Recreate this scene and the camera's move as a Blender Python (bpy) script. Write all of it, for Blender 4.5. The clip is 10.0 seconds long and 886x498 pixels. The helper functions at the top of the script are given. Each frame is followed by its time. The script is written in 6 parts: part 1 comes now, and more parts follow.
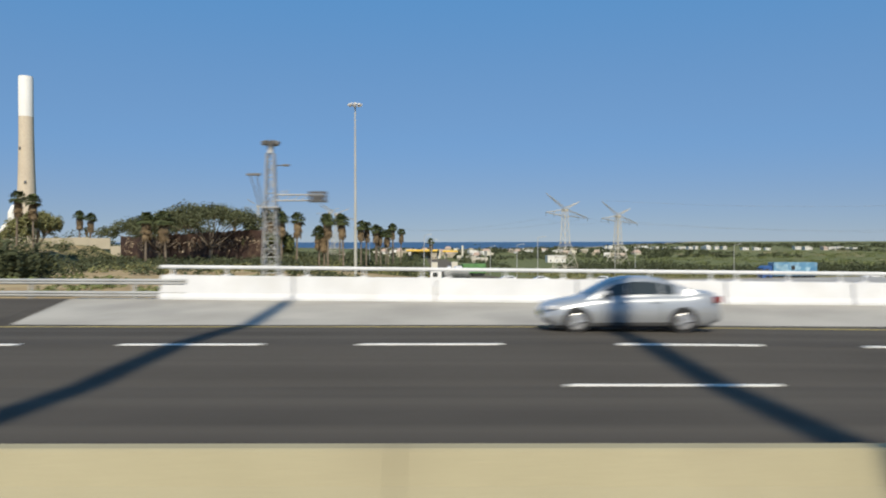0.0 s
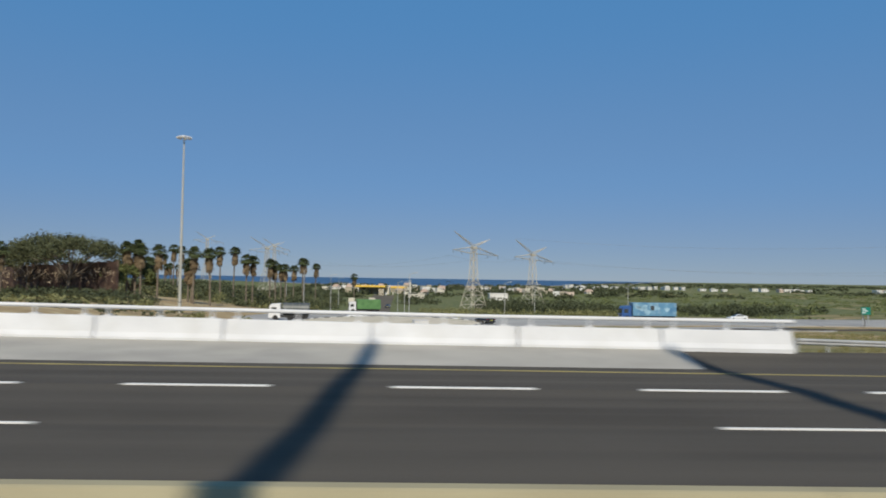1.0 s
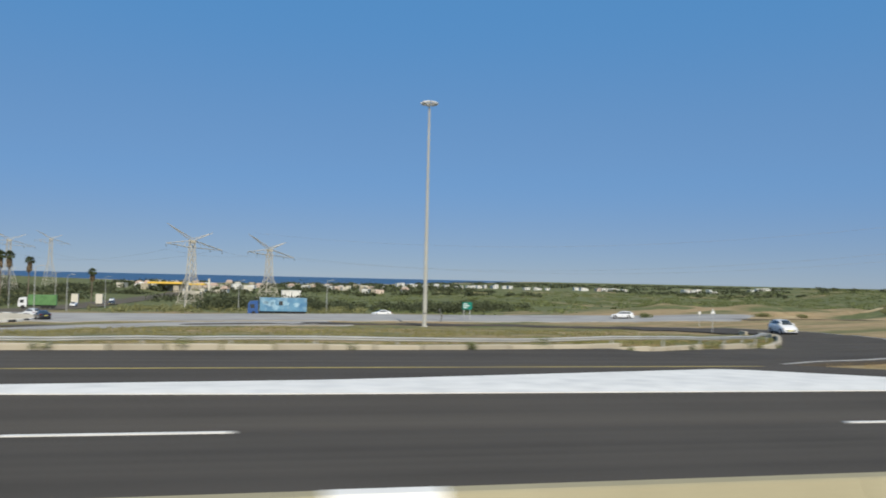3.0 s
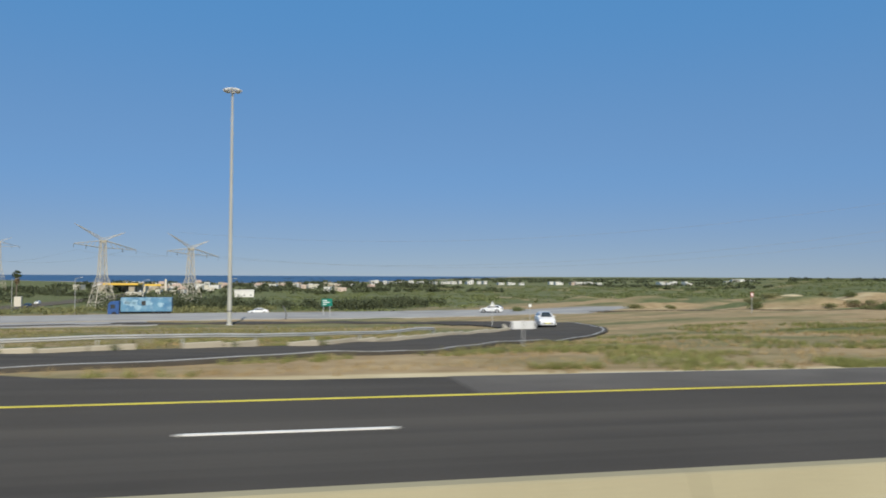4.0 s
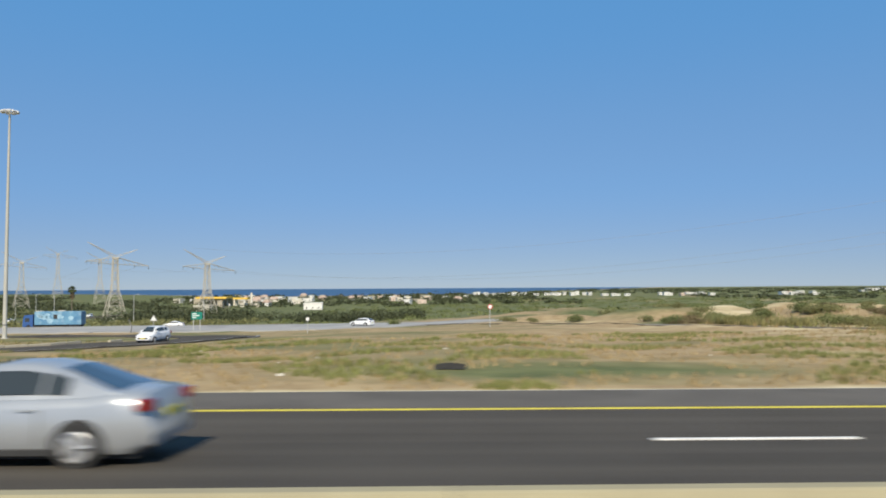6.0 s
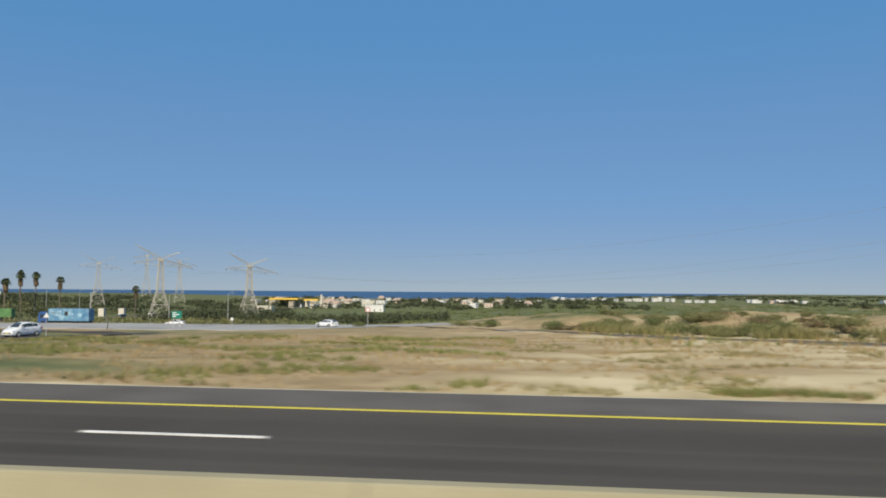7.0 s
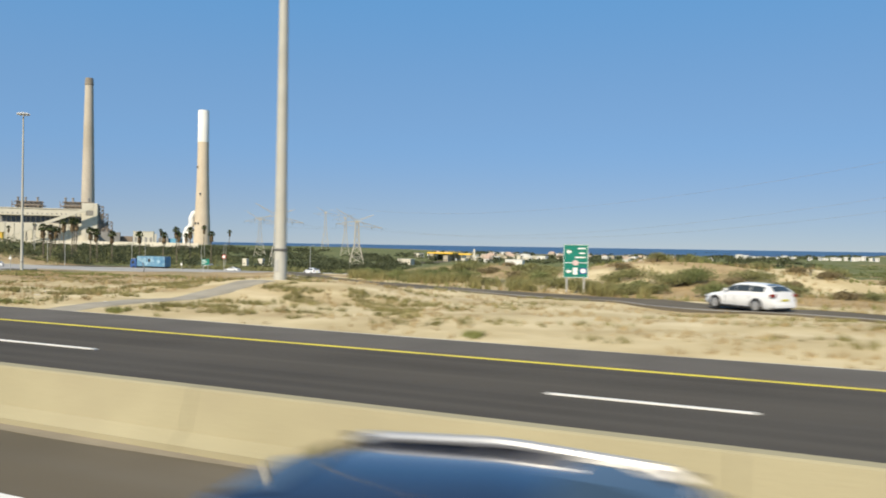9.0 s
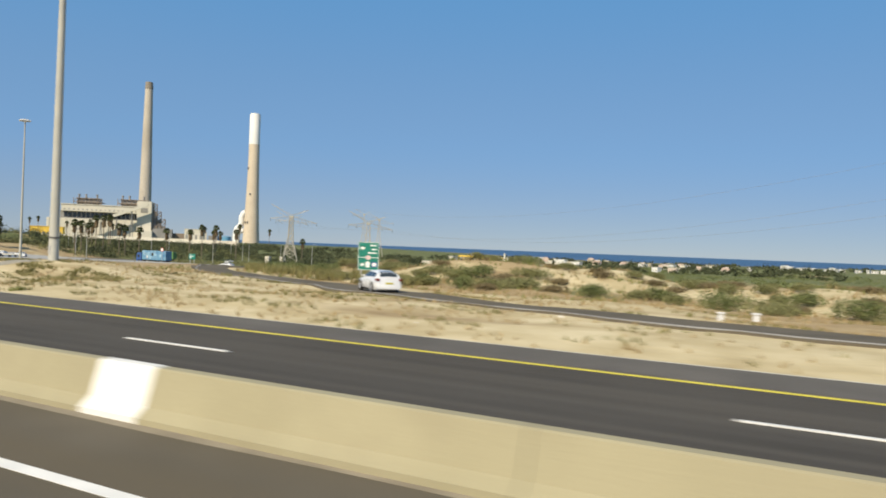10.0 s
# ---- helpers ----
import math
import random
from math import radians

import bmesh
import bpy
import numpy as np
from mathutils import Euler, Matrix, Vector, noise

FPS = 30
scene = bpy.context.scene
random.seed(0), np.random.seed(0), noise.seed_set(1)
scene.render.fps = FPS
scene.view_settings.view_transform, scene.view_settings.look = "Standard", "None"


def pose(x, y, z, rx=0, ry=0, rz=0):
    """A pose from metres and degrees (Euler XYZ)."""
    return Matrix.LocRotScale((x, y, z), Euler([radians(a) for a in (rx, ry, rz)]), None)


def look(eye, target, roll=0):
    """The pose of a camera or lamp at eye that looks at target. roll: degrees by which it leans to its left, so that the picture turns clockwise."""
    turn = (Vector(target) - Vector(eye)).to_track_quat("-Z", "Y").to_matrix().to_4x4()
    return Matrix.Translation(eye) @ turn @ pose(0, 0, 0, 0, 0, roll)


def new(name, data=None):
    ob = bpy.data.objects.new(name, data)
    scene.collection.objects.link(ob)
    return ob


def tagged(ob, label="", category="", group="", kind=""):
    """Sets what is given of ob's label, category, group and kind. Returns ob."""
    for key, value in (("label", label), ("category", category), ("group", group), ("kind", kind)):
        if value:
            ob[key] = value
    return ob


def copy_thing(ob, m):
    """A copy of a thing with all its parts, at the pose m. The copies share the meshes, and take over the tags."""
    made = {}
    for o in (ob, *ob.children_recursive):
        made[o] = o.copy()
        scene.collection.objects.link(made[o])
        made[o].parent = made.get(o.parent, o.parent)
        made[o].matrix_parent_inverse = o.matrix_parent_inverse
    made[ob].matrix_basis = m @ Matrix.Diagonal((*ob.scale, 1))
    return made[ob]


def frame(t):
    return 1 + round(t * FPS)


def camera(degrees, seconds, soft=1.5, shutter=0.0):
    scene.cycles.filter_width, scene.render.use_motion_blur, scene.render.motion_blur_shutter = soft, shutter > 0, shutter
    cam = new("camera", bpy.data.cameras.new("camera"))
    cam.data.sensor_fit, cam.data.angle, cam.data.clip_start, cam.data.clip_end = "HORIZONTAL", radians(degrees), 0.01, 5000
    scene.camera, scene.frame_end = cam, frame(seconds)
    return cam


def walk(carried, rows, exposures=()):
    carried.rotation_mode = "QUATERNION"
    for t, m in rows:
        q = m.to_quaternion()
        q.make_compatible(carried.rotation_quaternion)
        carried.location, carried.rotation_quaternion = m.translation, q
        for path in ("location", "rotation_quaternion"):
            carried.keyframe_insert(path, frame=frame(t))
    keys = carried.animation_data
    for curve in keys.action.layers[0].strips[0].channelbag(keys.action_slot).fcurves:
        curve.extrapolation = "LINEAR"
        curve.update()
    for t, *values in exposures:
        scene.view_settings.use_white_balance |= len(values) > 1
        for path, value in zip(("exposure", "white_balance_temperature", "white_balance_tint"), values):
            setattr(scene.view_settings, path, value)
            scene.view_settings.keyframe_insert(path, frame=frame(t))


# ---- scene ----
cam = camera(61.28, 10.0, soft=1.8, shutter=0.3)

# seconds, metres along the road, yaw to the left, upward tilt, lean to the left
PATH = [
    (0, 0.46, 0.20, -0.68, -0.10),
    (0.2, 5.57, 0.29, 0.72, 0.40),
    (0.5, 13.28, 0.16, 2.49, 0.32),
    (0.8, 20.84, -1.30, 2.12, 0.72),
    (1, 26.17, -1.16, 2.14, 0.86),
    (1.5, 38.76, -2.22, 1.89, 0.84),
    (2, 51.79, -4.86, 1.24, 0.44),
    (2.5, 65.13, -7.97, 1.90, 1.25),
    (2.8, 72.92, -9.87, 1.85, 1.45),
    (3, 78.08, -10.77, 2.22, 1.26),
    (3.2, 83.37, -11.13, 1.78, 0.81),
    (4.3, 111.68, -10.93, 1.98, -0.05),
    (4.5, 116.83, -10.13, 1.65, -0.20),
    (5, 129.66, -7.75, 2.32, -0.43),
    (5.5, 142.68, -4.58, 3.08, 0.04),
    (5.7, 147.97, -2.90, 2.84, -0.21),
    (7, 181.64, 7.34, 3.14, 0.41),
    (7.5, 194.42, 9.33, 3.45, -0.23),
    (8, 207.90, 12.28, 2.44, -0.29),
    (8.2, 213.33, 14.70, 1.34, -0.16),
    (8.5, 220.97, 17.58, -0.11, 0.13),
    (8.7, 226.24, 20.12, -0.66, 0.41),
    (9, 234.23, 23.68, -0.41, 0.90),
    (9.2, 239.45, 24.55, -0.36, 1.20),
    (9.5, 247.47, 26.15, -0.31, 1.60),
    (10, 260.66, 28.28, -0.23, 2.21),
]
EYE_Z = 2.341
BOUNCE = {3.2: 0.07}


def stand(x, yaw, tilt, lean, up=0.0):
    a, b = radians(yaw), radians(tilt)
    eye = Vector((x, 0, EYE_Z + up))
    return look(eye, eye + 100 * Vector((-math.sin(a) * math.cos(b), math.cos(a) * math.cos(b), math.sin(b))), lean)


EXPOSURE = [(0.0, -0.05, 6650, 8), (0.6, -0.28, 6500, 8), (1.5, -0.32, 6500, 8), (2.0, -0.42, 6500, 8), (2.2, -0.2, 6500, 8), (2.5, -0.2, 6500, 8), (3.2, -0.12, 6500, 8), (4.5, -0.12, 6500, 8), (5.0, -0.13, 6550, 8), (5.2, -0.1, 6550, 8), (5.5, 0.2, 6600, 8), (5.8, 0.16, 6650, 8), (7.0, -0.1, 6750, 8), (7.5, 0.12, 6850, 8), (8.0, 0.14, 6900, 8), (8.2, 0.03, 6900, 8), (8.5, 0.0, 6950, 8), (9.0, 0.2, 7050, 8), (9.5, 0.18, 7100, 8), (10.0, 0.12, 7150, 8)]
walk(cam, [(t, stand(x, yaw, tilt, lean, BOUNCE.get(t, 0.0))) for t, x, yaw, tilt, lean in PATH], EXPOSURE)

# ---- daylight: low morning sun behind the camera, clear sky ----
SUN_UP = radians(41)
world = bpy.data.worlds.new("sky")
scene.world = world
world.use_nodes = True
wn = world.node_tree
sky = wn.nodes.new("ShaderNodeTexSky")
sky.sky_type, sky.sun_disc = "NISHITA", False
sky.sun_elevation, sky.sun_rotation = SUN_UP, radians(180)
sky.altitude, sky.air_density, sky.dust_density, sky.ozone_density = 0, 0.6, 0.0, 5.0
coord, height = wn.nodes.new("ShaderNodeTexCoord"), wn.nodes.new("ShaderNodeSeparateXYZ")
band = wn.nodes.new("ShaderNodeValToRGB")  # grey-mauve at the horizon, clear blue above
band.color_ramp.elements.new(0.5)
band.color_ramp.elements.new(0.6)
band.color_ramp.interpolation = "EASE"
for e, (p, c) in zip(band.color_ramp.elements, ((0.0, (0.208, 0.275, 0.42)), (0.14, (0.15, 0.317, 0.59)), (0.36, (0.10, 0.312, 0.65)), (0.75, (0.11, 0.27, 0.52)))):
    e.position, e.color = p, (*c, 1)
tenfold = wn.nodes.new("ShaderNodeVectorMath")
tenfold.operation = "SCALE"
tenfold.inputs["Scale"].default_value = 10.0
wn.links.new(coord.outputs["Generated"], height.inputs[0])
wn.links.new(height.outputs["Z"], band.inputs["Fac"])
wn.links.new(band.outputs["Color"], tenfold.inputs[0])
haze = wn.nodes.new("ShaderNodeMix")  # sea haze over the clear sky
haze.data_type = "RGBA"
haze.inputs["Factor"].default_value = 0.75
wn.links.new(tenfold.outputs[0], haze.inputs["B"])
wn.links.new(sky.outputs[0], haze.inputs["A"])
wn.links.new(haze.outputs["Result"], wn.nodes["Background"].inputs[0])
wn.nodes["Background"].inputs[1].default_value = 0.105
sun = new("sun", bpy.data.lights.new("sun", "SUN"))
sun.data.energy, sun.data.angle, sun.data.color = 5.15, radians(0.6), (1.0, 0.905, 0.76)
sun.matrix_world = look((0, -100 * math.cos(SUN_UP), 100 * math.sin(SUN_UP)), (0, 0, 0))


# ---- materials ----
def surface(name, dark, light, scale=1.0, rough=0.85, bump=0.2, fine=20.0, metal=0.0, stain=None, stain_scale=0.15, stain_amount=0.5, spec=0.5, per_object=0.0, per_island=0.0, streak=None):
    """Two colours mixed by coarse and fine noise at real-world size, with stains and a fine relief."""
    m = bpy.data.materials.new(name)
    m.use_nodes = True
    n, l = m.node_tree.nodes, m.node_tree.links
    b = n["Principled BSDF"]
    b.inputs["Roughness"].default_value, b.inputs["Metallic"].default_value = rough, metal
    b.inputs["Specular IOR Level"].default_value = spec
    geo = n.new("ShaderNodeNewGeometry")

    def tex(s, detail=4.0):
        t = n.new("ShaderNodeTexNoise")
        t.inputs["Scale"].default_value, t.inputs["Detail"].default_value = s, detail
        l.new(geo.outputs["Position"], t.inputs["Vector"])
        return t.outputs["Fac"]

    def mix(kind, fac, a, c):
        x = n.new("ShaderNodeMix")
        x.data_type, x.blend_type = "RGBA", kind
        for socket, v in ((x.inputs["Factor"], fac), (x.inputs["A"], a), (x.inputs["B"], c)):
            if hasattr(v, "is_output"):
                l.new(v, socket)
            else:
                socket.default_value = v if isinstance(v, float) else (*v, 1)
        return x.outputs["Result"]

    def spread(fac, lo, hi):
        r = n.new("ShaderNodeMapRange")
        r.inputs["From Min"].default_value, r.inputs["From Max"].default_value = lo, hi
        l.new(fac, r.inputs["Value"])
        return r.outputs["Result"]

    coarse, small = tex(scale), tex(fine, 3.0)
    col = mix("MIX", spread(coarse, 0.3, 0.7), dark, light)
    col = mix("OVERLAY", 0.35, col, mix("MIX", small, (0.25, 0.25, 0.25), (0.75, 0.75, 0.75)))
    if stain:
        s = spread(tex(stain_scale, 6.0), 0.5, 0.68)
        k = n.new("ShaderNodeMath")
        k.operation = "MULTIPLY"
        k.inputs[1].default_value = stain_amount
        l.new(s, k.inputs[0])
        col = mix("MIX", k.outputs[0], col, stain)
    if streak:  # long tracks worn by wheels, along the road
        mp = n.new("ShaderNodeMapping")
        mp.inputs["Scale"].default_value = (0.012, 0.9, 1)
        t = n.new("ShaderNodeTexNoise")
        t.inputs["Scale"].default_value, t.inputs["Detail"].default_value = 1.0, 5.0
        l.new(geo.outputs["Position"], mp.inputs["Vector"])
        l.new(mp.outputs["Vector"], t.inputs["Vector"])
        col = mix("MIX", spread(t.outputs["Fac"], 0.42, 0.72), col, streak)
    if per_object or per_island:
        o = n.new("ShaderNodeObjectInfo") if per_object else geo
        hsv = n.new("ShaderNodeHueSaturation")
        r = n.new("ShaderNodeMapRange")
        amount = per_object or per_island
        r.inputs["To Min"].default_value, r.inputs["To Max"].default_value = 1 - amount, 1 + amount
        l.new(o.outputs["Random" if per_object else "Random Per Island"], r.inputs["Value"])
        l.new(r.outputs["Result"], hsv.inputs["Value"])
        l.new(col, hsv.inputs["Color"])
        col = hsv.outputs["Color"]
    l.new(col, b.inputs["Base Color"])
    if bump:
        h = n.new("ShaderNodeBump")
        h.inputs["Strength"].default_value, h.inputs["Distance"].default_value = bump, 0.02
        l.new(small, h.inputs["Height"])
        l.new(h.outputs["Normal"], b.inputs["Normal"])
    return m


def paint(name, colour, rough=0.25, coat=0.6, metal=0.0):
    """Car paint: a base colour with a clear coat and a little dust."""
    m = surface(name, [c * 0.92 for c in colour], colour, 1.5, rough, 0.0, 60.0, metal)
    m.node_tree.nodes["Principled BSDF"].inputs["Coat Weight"].default_value = coat
    return m


def glass_dark(name, tint):
    m = bpy.data.materials.new(name)
    m.use_nodes = True
    b = m.node_tree.nodes["Principled BSDF"]
    b.inputs["Base Color"].default_value = (*tint, 1)
    b.inputs["Roughness"].default_value, b.inputs["Coat Weight"].default_value = 0.06, 0.5
    return m


ASPHALT = surface("asphalt_dark", (0.062, 0.055, 0.046), (0.079, 0.070, 0.059), 0.25, 0.9, 0.5, 60.0, stain=(0.085, 0.076, 0.064), stain_scale=0.1, stain_amount=0.5, streak=(0.098, 0.087, 0.072), spec=0.15)
ASPHALT_WORN = surface("asphalt_worn", (0.098, 0.085, 0.064), (0.138, 0.120, 0.092), 0.3, 0.9, 0.4, 50.0, stain=(0.19, 0.17, 0.14), stain_scale=0.08, streak=(0.118, 0.098, 0.068), spec=0.15)
ROAD_PALE = surface("road_pale", (0.29, 0.28, 0.265), (0.38, 0.37, 0.345), 0.2, 0.9, 0.3, 30.0, stain=(0.16, 0.155, 0.15), stain_scale=0.06)
CONCRETE = surface("concrete_apron", (0.33, 0.31, 0.27), (0.43, 0.405, 0.355), 0.35, 0.9, 0.3, 30.0, stain=(0.24, 0.23, 0.21), stain_scale=0.25)
CONCRETE_PATH = surface("concrete_path", (0.26, 0.235, 0.185), (0.36, 0.325, 0.255), 0.8, 0.9, 0.3, 20.0, stain=(0.2, 0.18, 0.15), stain_scale=0.5)
BEIGE = surface("beige_barrier", (0.30, 0.267, 0.165), (0.348, 0.311, 0.197), 0.5, 0.85, 0.25, 40.0, stain=(0.28, 0.245, 0.155), stain_scale=0.7, stain_amount=0.5)
WHITEWASH = surface("whitewash", (0.565, 0.57, 0.575), (0.66, 0.665, 0.67), 0.6, 0.8, 0.2, 30.0, stain=(0.53, 0.525, 0.505), stain_scale=0.8, stain_amount=0.5)
LINE_WHITE = surface("line_white", (0.68, 0.67, 0.63), (0.80, 0.785, 0.74), 1.5, 0.7, 0.2, 40.0, stain=(0.5, 0.5, 0.49), stain_scale=1.2, stain_amount=0.35)
LINE_FADED = surface("line_faded", (0.33, 0.325, 0.31), (0.48, 0.475, 0.455), 0.8, 0.8, 0.2, 40.0, stain=(0.24, 0.235, 0.225), stain_scale=0.5, stain_amount=0.4)
LINE_WORN = surface("line_yellow_worn", (0.24, 0.205, 0.085), (0.34, 0.29, 0.11), 0.6, 0.8, 0.2, 40.0, stain=(0.10, 0.09, 0.07), stain_scale=0.25, stain_amount=0.6)
LINE_YELLOW = surface("line_yellow", (0.51, 0.45, 0.055), (0.63, 0.56, 0.085), 1.5, 0.7, 0.2, 40.0, stain=(0.3, 0.25, 0.1), stain_scale=1.0, stain_amount=0.3)
STEEL = surface("galvanised_steel", (0.40, 0.40, 0.39), (0.52, 0.52, 0.50), 0.8, 0.5, 0.1, 30.0, metal=0.3)
STEEL_DARK = surface("steel_dark", (0.10, 0.10, 0.10), (0.16, 0.16, 0.155), 1.0, 0.6, 0.1, 30.0)
MAST = surface("mast_paint", (0.375, 0.37, 0.33), (0.44, 0.435, 0.39), 0.6, 0.6, 0.1, 25.0, stain=(0.45, 0.42, 0.34), stain_scale=0.8, stain_amount=0.4)
PYLON = surface("pylon_steel", (0.42, 0.39, 0.32), (0.52, 0.48, 0.40), 0.3, 0.7, 0.0, 5.0)
CHIMNEY = surface("chimney_concrete", (0.52, 0.44, 0.34), (0.60, 0.515, 0.40), 0.03, 0.9, 0.1, 0.5, stain=(0.46, 0.38, 0.29), stain_scale=0.02)
CHIMNEY_GREY = surface("chimney_grey", (0.43, 0.385, 0.32), (0.50, 0.45, 0.375), 0.03, 0.9, 0.1, 0.5, stain=(0.32, 0.28, 0.22), stain_scale=0.02)
CHIMNEY_WHITE = surface("chimney_white", (0.72, 0.71, 0.68), (0.80, 0.79, 0.76), 0.03, 0.8, 0.1, 0.5)
RUBBER = surface("rubber", (0.015, 0.015, 0.015), (0.03, 0.03, 0.03), 4.0, 0.85, 0.1, 60.0)


# ---- building helpers ----
def part(name, bm, material, parent=None, label=""):
    """Links a bmesh as one mesh object under a thing or a part."""
    me = bpy.data.meshes.new(name)
    bm.to_mesh(me)
    bm.free()
    for mm in material if isinstance(material, (list, tuple)) else [material]:
        me.materials.append(mm)
    ob = new(name, me)
    if parent:
        ob.parent = parent
    if label:
        ob["label"] = label
    return ob


def smooth(ob, angle=40):
    for p in ob.data.polygons:
        p.use_smooth = True
    ob.data.set_sharp_from_angle(angle=radians(angle))
    return ob


def thing(name, label, category, group="", kind=""):
    return tagged(new(name), label, category, group, kind)


def box(bm, x0, y0, z0, x1, y1, z1, bevel=0.0):
    r = bmesh.ops.create_cube(bm, size=1)
    for v in r["verts"]:
        v.co = Vector((x0 + (v.co.x + 0.5) * (x1 - x0), y0 + (v.co.y + 0.5) * (y1 - y0), z0 + (v.co.z + 0.5) * (z1 - z0)))
    if bevel:
        edges = list({e for v in r["verts"] for e in v.link_edges})
        bmesh.ops.bevel(bm, geom=edges, offset=bevel, segments=2, affect="EDGES", profile=0.5)
    return bm


def boxed(x0, y0, z0, x1, y1, z1, bevel=0.0):
    return box(bmesh.new(), x0, y0, z0, x1, y1, z1, bevel)


def beam(bm, a, b, w, w2=None, sides=4):
    """A bar or tapered tube from a to b, of radius w to w2."""
    a, b = Vector(a), Vector(b)
    w2 = w if w2 is None else w2
    d = (b - a).normalized()
    s = d.orthogonal().normalized()
    u = d.cross(s)
    rings = []
    for p, r in ((a, w), (b, w2)):
        rings.append([bm.verts.new(p + r * (math.cos(k * 2 * math.pi / sides + 0.785) * s + math.sin(k * 2 * math.pi / sides + 0.785) * u)) for k in range(sides)])
    for k in range(sides):
        bm.faces.new((rings[0][k], rings[0][(k + 1) % sides], rings[1][(k + 1) % sides], rings[1][k]))
    bm.faces.new(rings[0][::-1])
    bm.faces.new(rings[1])
    return bm


def lathe(bm, profile, sides=24, centre=(0, 0)):
    """Rings of (radius, height) turned round a vertical axis, closed at both ends."""
    rings = [[bm.verts.new((centre[0] + r * math.cos(2 * math.pi * k / sides), centre[1] + r * math.sin(2 * math.pi * k / sides), z)) for k in range(sides)] for r, z in profile]
    for a, b in zip(rings, rings[1:]):
        for k in range(sides):
            bm.faces.new((a[k], a[(k + 1) % sides], b[(k + 1) % sides], b[k]))
    bm.faces.new(rings[0][::-1])
    bm.faces.new(rings[-1])
    return bm


def lofted(bm, rings, closed=True):
    """Quads between successive rings of points; end caps."""
    vs = [[bm.verts.new(p) for p in r] for r in rings]
    n = len(vs[0])
    for a, b in zip(vs, vs[1:]):
        for k in range(n if closed else n - 1):
            bm.faces.new((a[k], a[(k + 1) % n], b[(k + 1) % n], b[k]))
    if closed:
        bm.faces.new(vs[0][::-1])
        bm.faces.new(vs[-1])
    bmesh.ops.recalc_face_normals(bm, faces=bm.faces[:])
    return bm


def ramp01(a, b, v):
    k = min(1.0, max(0.0, (v - a) / (b - a)))
    return k * k * (3 - 2 * k)


def along(pts, v):
    """Piecewise linear value at v from pairs."""
    if v <= pts[0][0]:
        return pts[0][1]
    for (a, p), (b, q) in zip(pts, pts[1:]):
        if v <= b:
            return p + (q - p) * (v - a) / (b - a)
    return pts[-1][1]


# ---- the land: one sheet from the highway to the sea ----
RISE_A = [(18, -0.3), (22, -0.45), (26, -0.58), (31, -0.92), (36, -1.24), (42, -1.58), (50, -2.06), (58, -2.42), (65, -2.7), (80, -3.52), (105, -4.65), (143, -5.8), (262, -9.8), (500, -12.5), (900, -9.5), (5000, -9.5)]
RISE_B = [(18, -0.3), (22, -0.35), (30, -0.6), (40, -0.9), (50, -1.2), (61, -1.6), (80, -2.0), (105, -3), (143, -4.5), (262, -8), (500, -11), (900, -9.5), (5000, -9.5)]
RISE_C = [(18, -5.4), (40, -5.4), (110, -5.7), (160, -6.7), (262, -9.8), (500, -12.5), (900, -9.5), (5000, -9.5)]
RISE_D = [(18, -0.4), (34, -0.6), (60, -1.2), (100, -2.0), (150, -2.8), (250, -4.5), (500, -6), (730, -3.2), (900, -5.5), (1000, -9.5), (5000, -9.5)]


# far edge of the slip road, where the dunes begin
SLIP_EDGE = [(120, 175), (144, 148), (162, 118), (178, 92), (193, 77), (206, 68), (222, 60), (240, 50), (262, 43), (300, 36), (400, 28)]


SLIP_MID = [(144, 138), (162, 108), (178, 82), (193, 67), (206, 58), (222, 49.5), (231, 43.5), (240, 38.8), (249, 35), (262, 31.8), (290, 27), (320, 22.5)]


def road_z(y, x=99.0):
    """Crossfall of the far carriageway, with the slight crest of the bridge deck."""
    lift = (0.05 + 0.03 * ramp01(22, 32, x)) * ramp01(3, 15, x) * (1 - ramp01(48, 66, x)) * ramp01(7, 10.5, y) * (1 - ramp01(12, 16, y))
    lift += 0.30 * ramp01(20, 32, x) * (1 - ramp01(42, 60, x)) * ramp01(22.6, 27.4, y)
    lift += 0.55 * (1 - ramp01(-13.4, -8.4, x)) * ramp01(22.6, 29.6, y)
    return lift - 0.03 * (y - 11.46) + 0.13 * (1 - ramp01(3, 15, x)) * ramp01(5, 14, y) * (1 - 0.6 * ramp01(20, 24, y))


def reach(x, y):
    """How far the far carriageway lies out from the plain plan: it swings in over the bridge and out again along the verge."""
    near = along([(0, 1.03), (65, 1.065), (130, 1.06), (200, 1.11), (300, 1.115)], x)
    far = along([(42, 0.933), (62, 0.96), (95, 1.0), (108, 1.06), (130, 1.06), (200, 1.11), (300, 1.115)], x)
    if y <= 11.46:
        return 1 + (near - 1) * max(0.0, y - 8) / 3.46
    k = near + (far - near) * min(1.0, (y - 11.46) / 5.54)
    return k + (1 - k) * ramp01(18, 27, y) * ramp01(90, 110, x)


def bend(x, y, z):
    """A point of the plain road plan set out on the road's true curve and crossfall."""
    k = reach(x, y)
    return (x, y * k, EYE_Z + (z - EYE_Z) * k)


SHORE = [(-5000, 1000), (-400, 900), (-125, 930), (65, 1050), (200, 1170), (345, 1550), (600, 2200), (1000, 3300), (1500, 4500), (2500, 4900)]


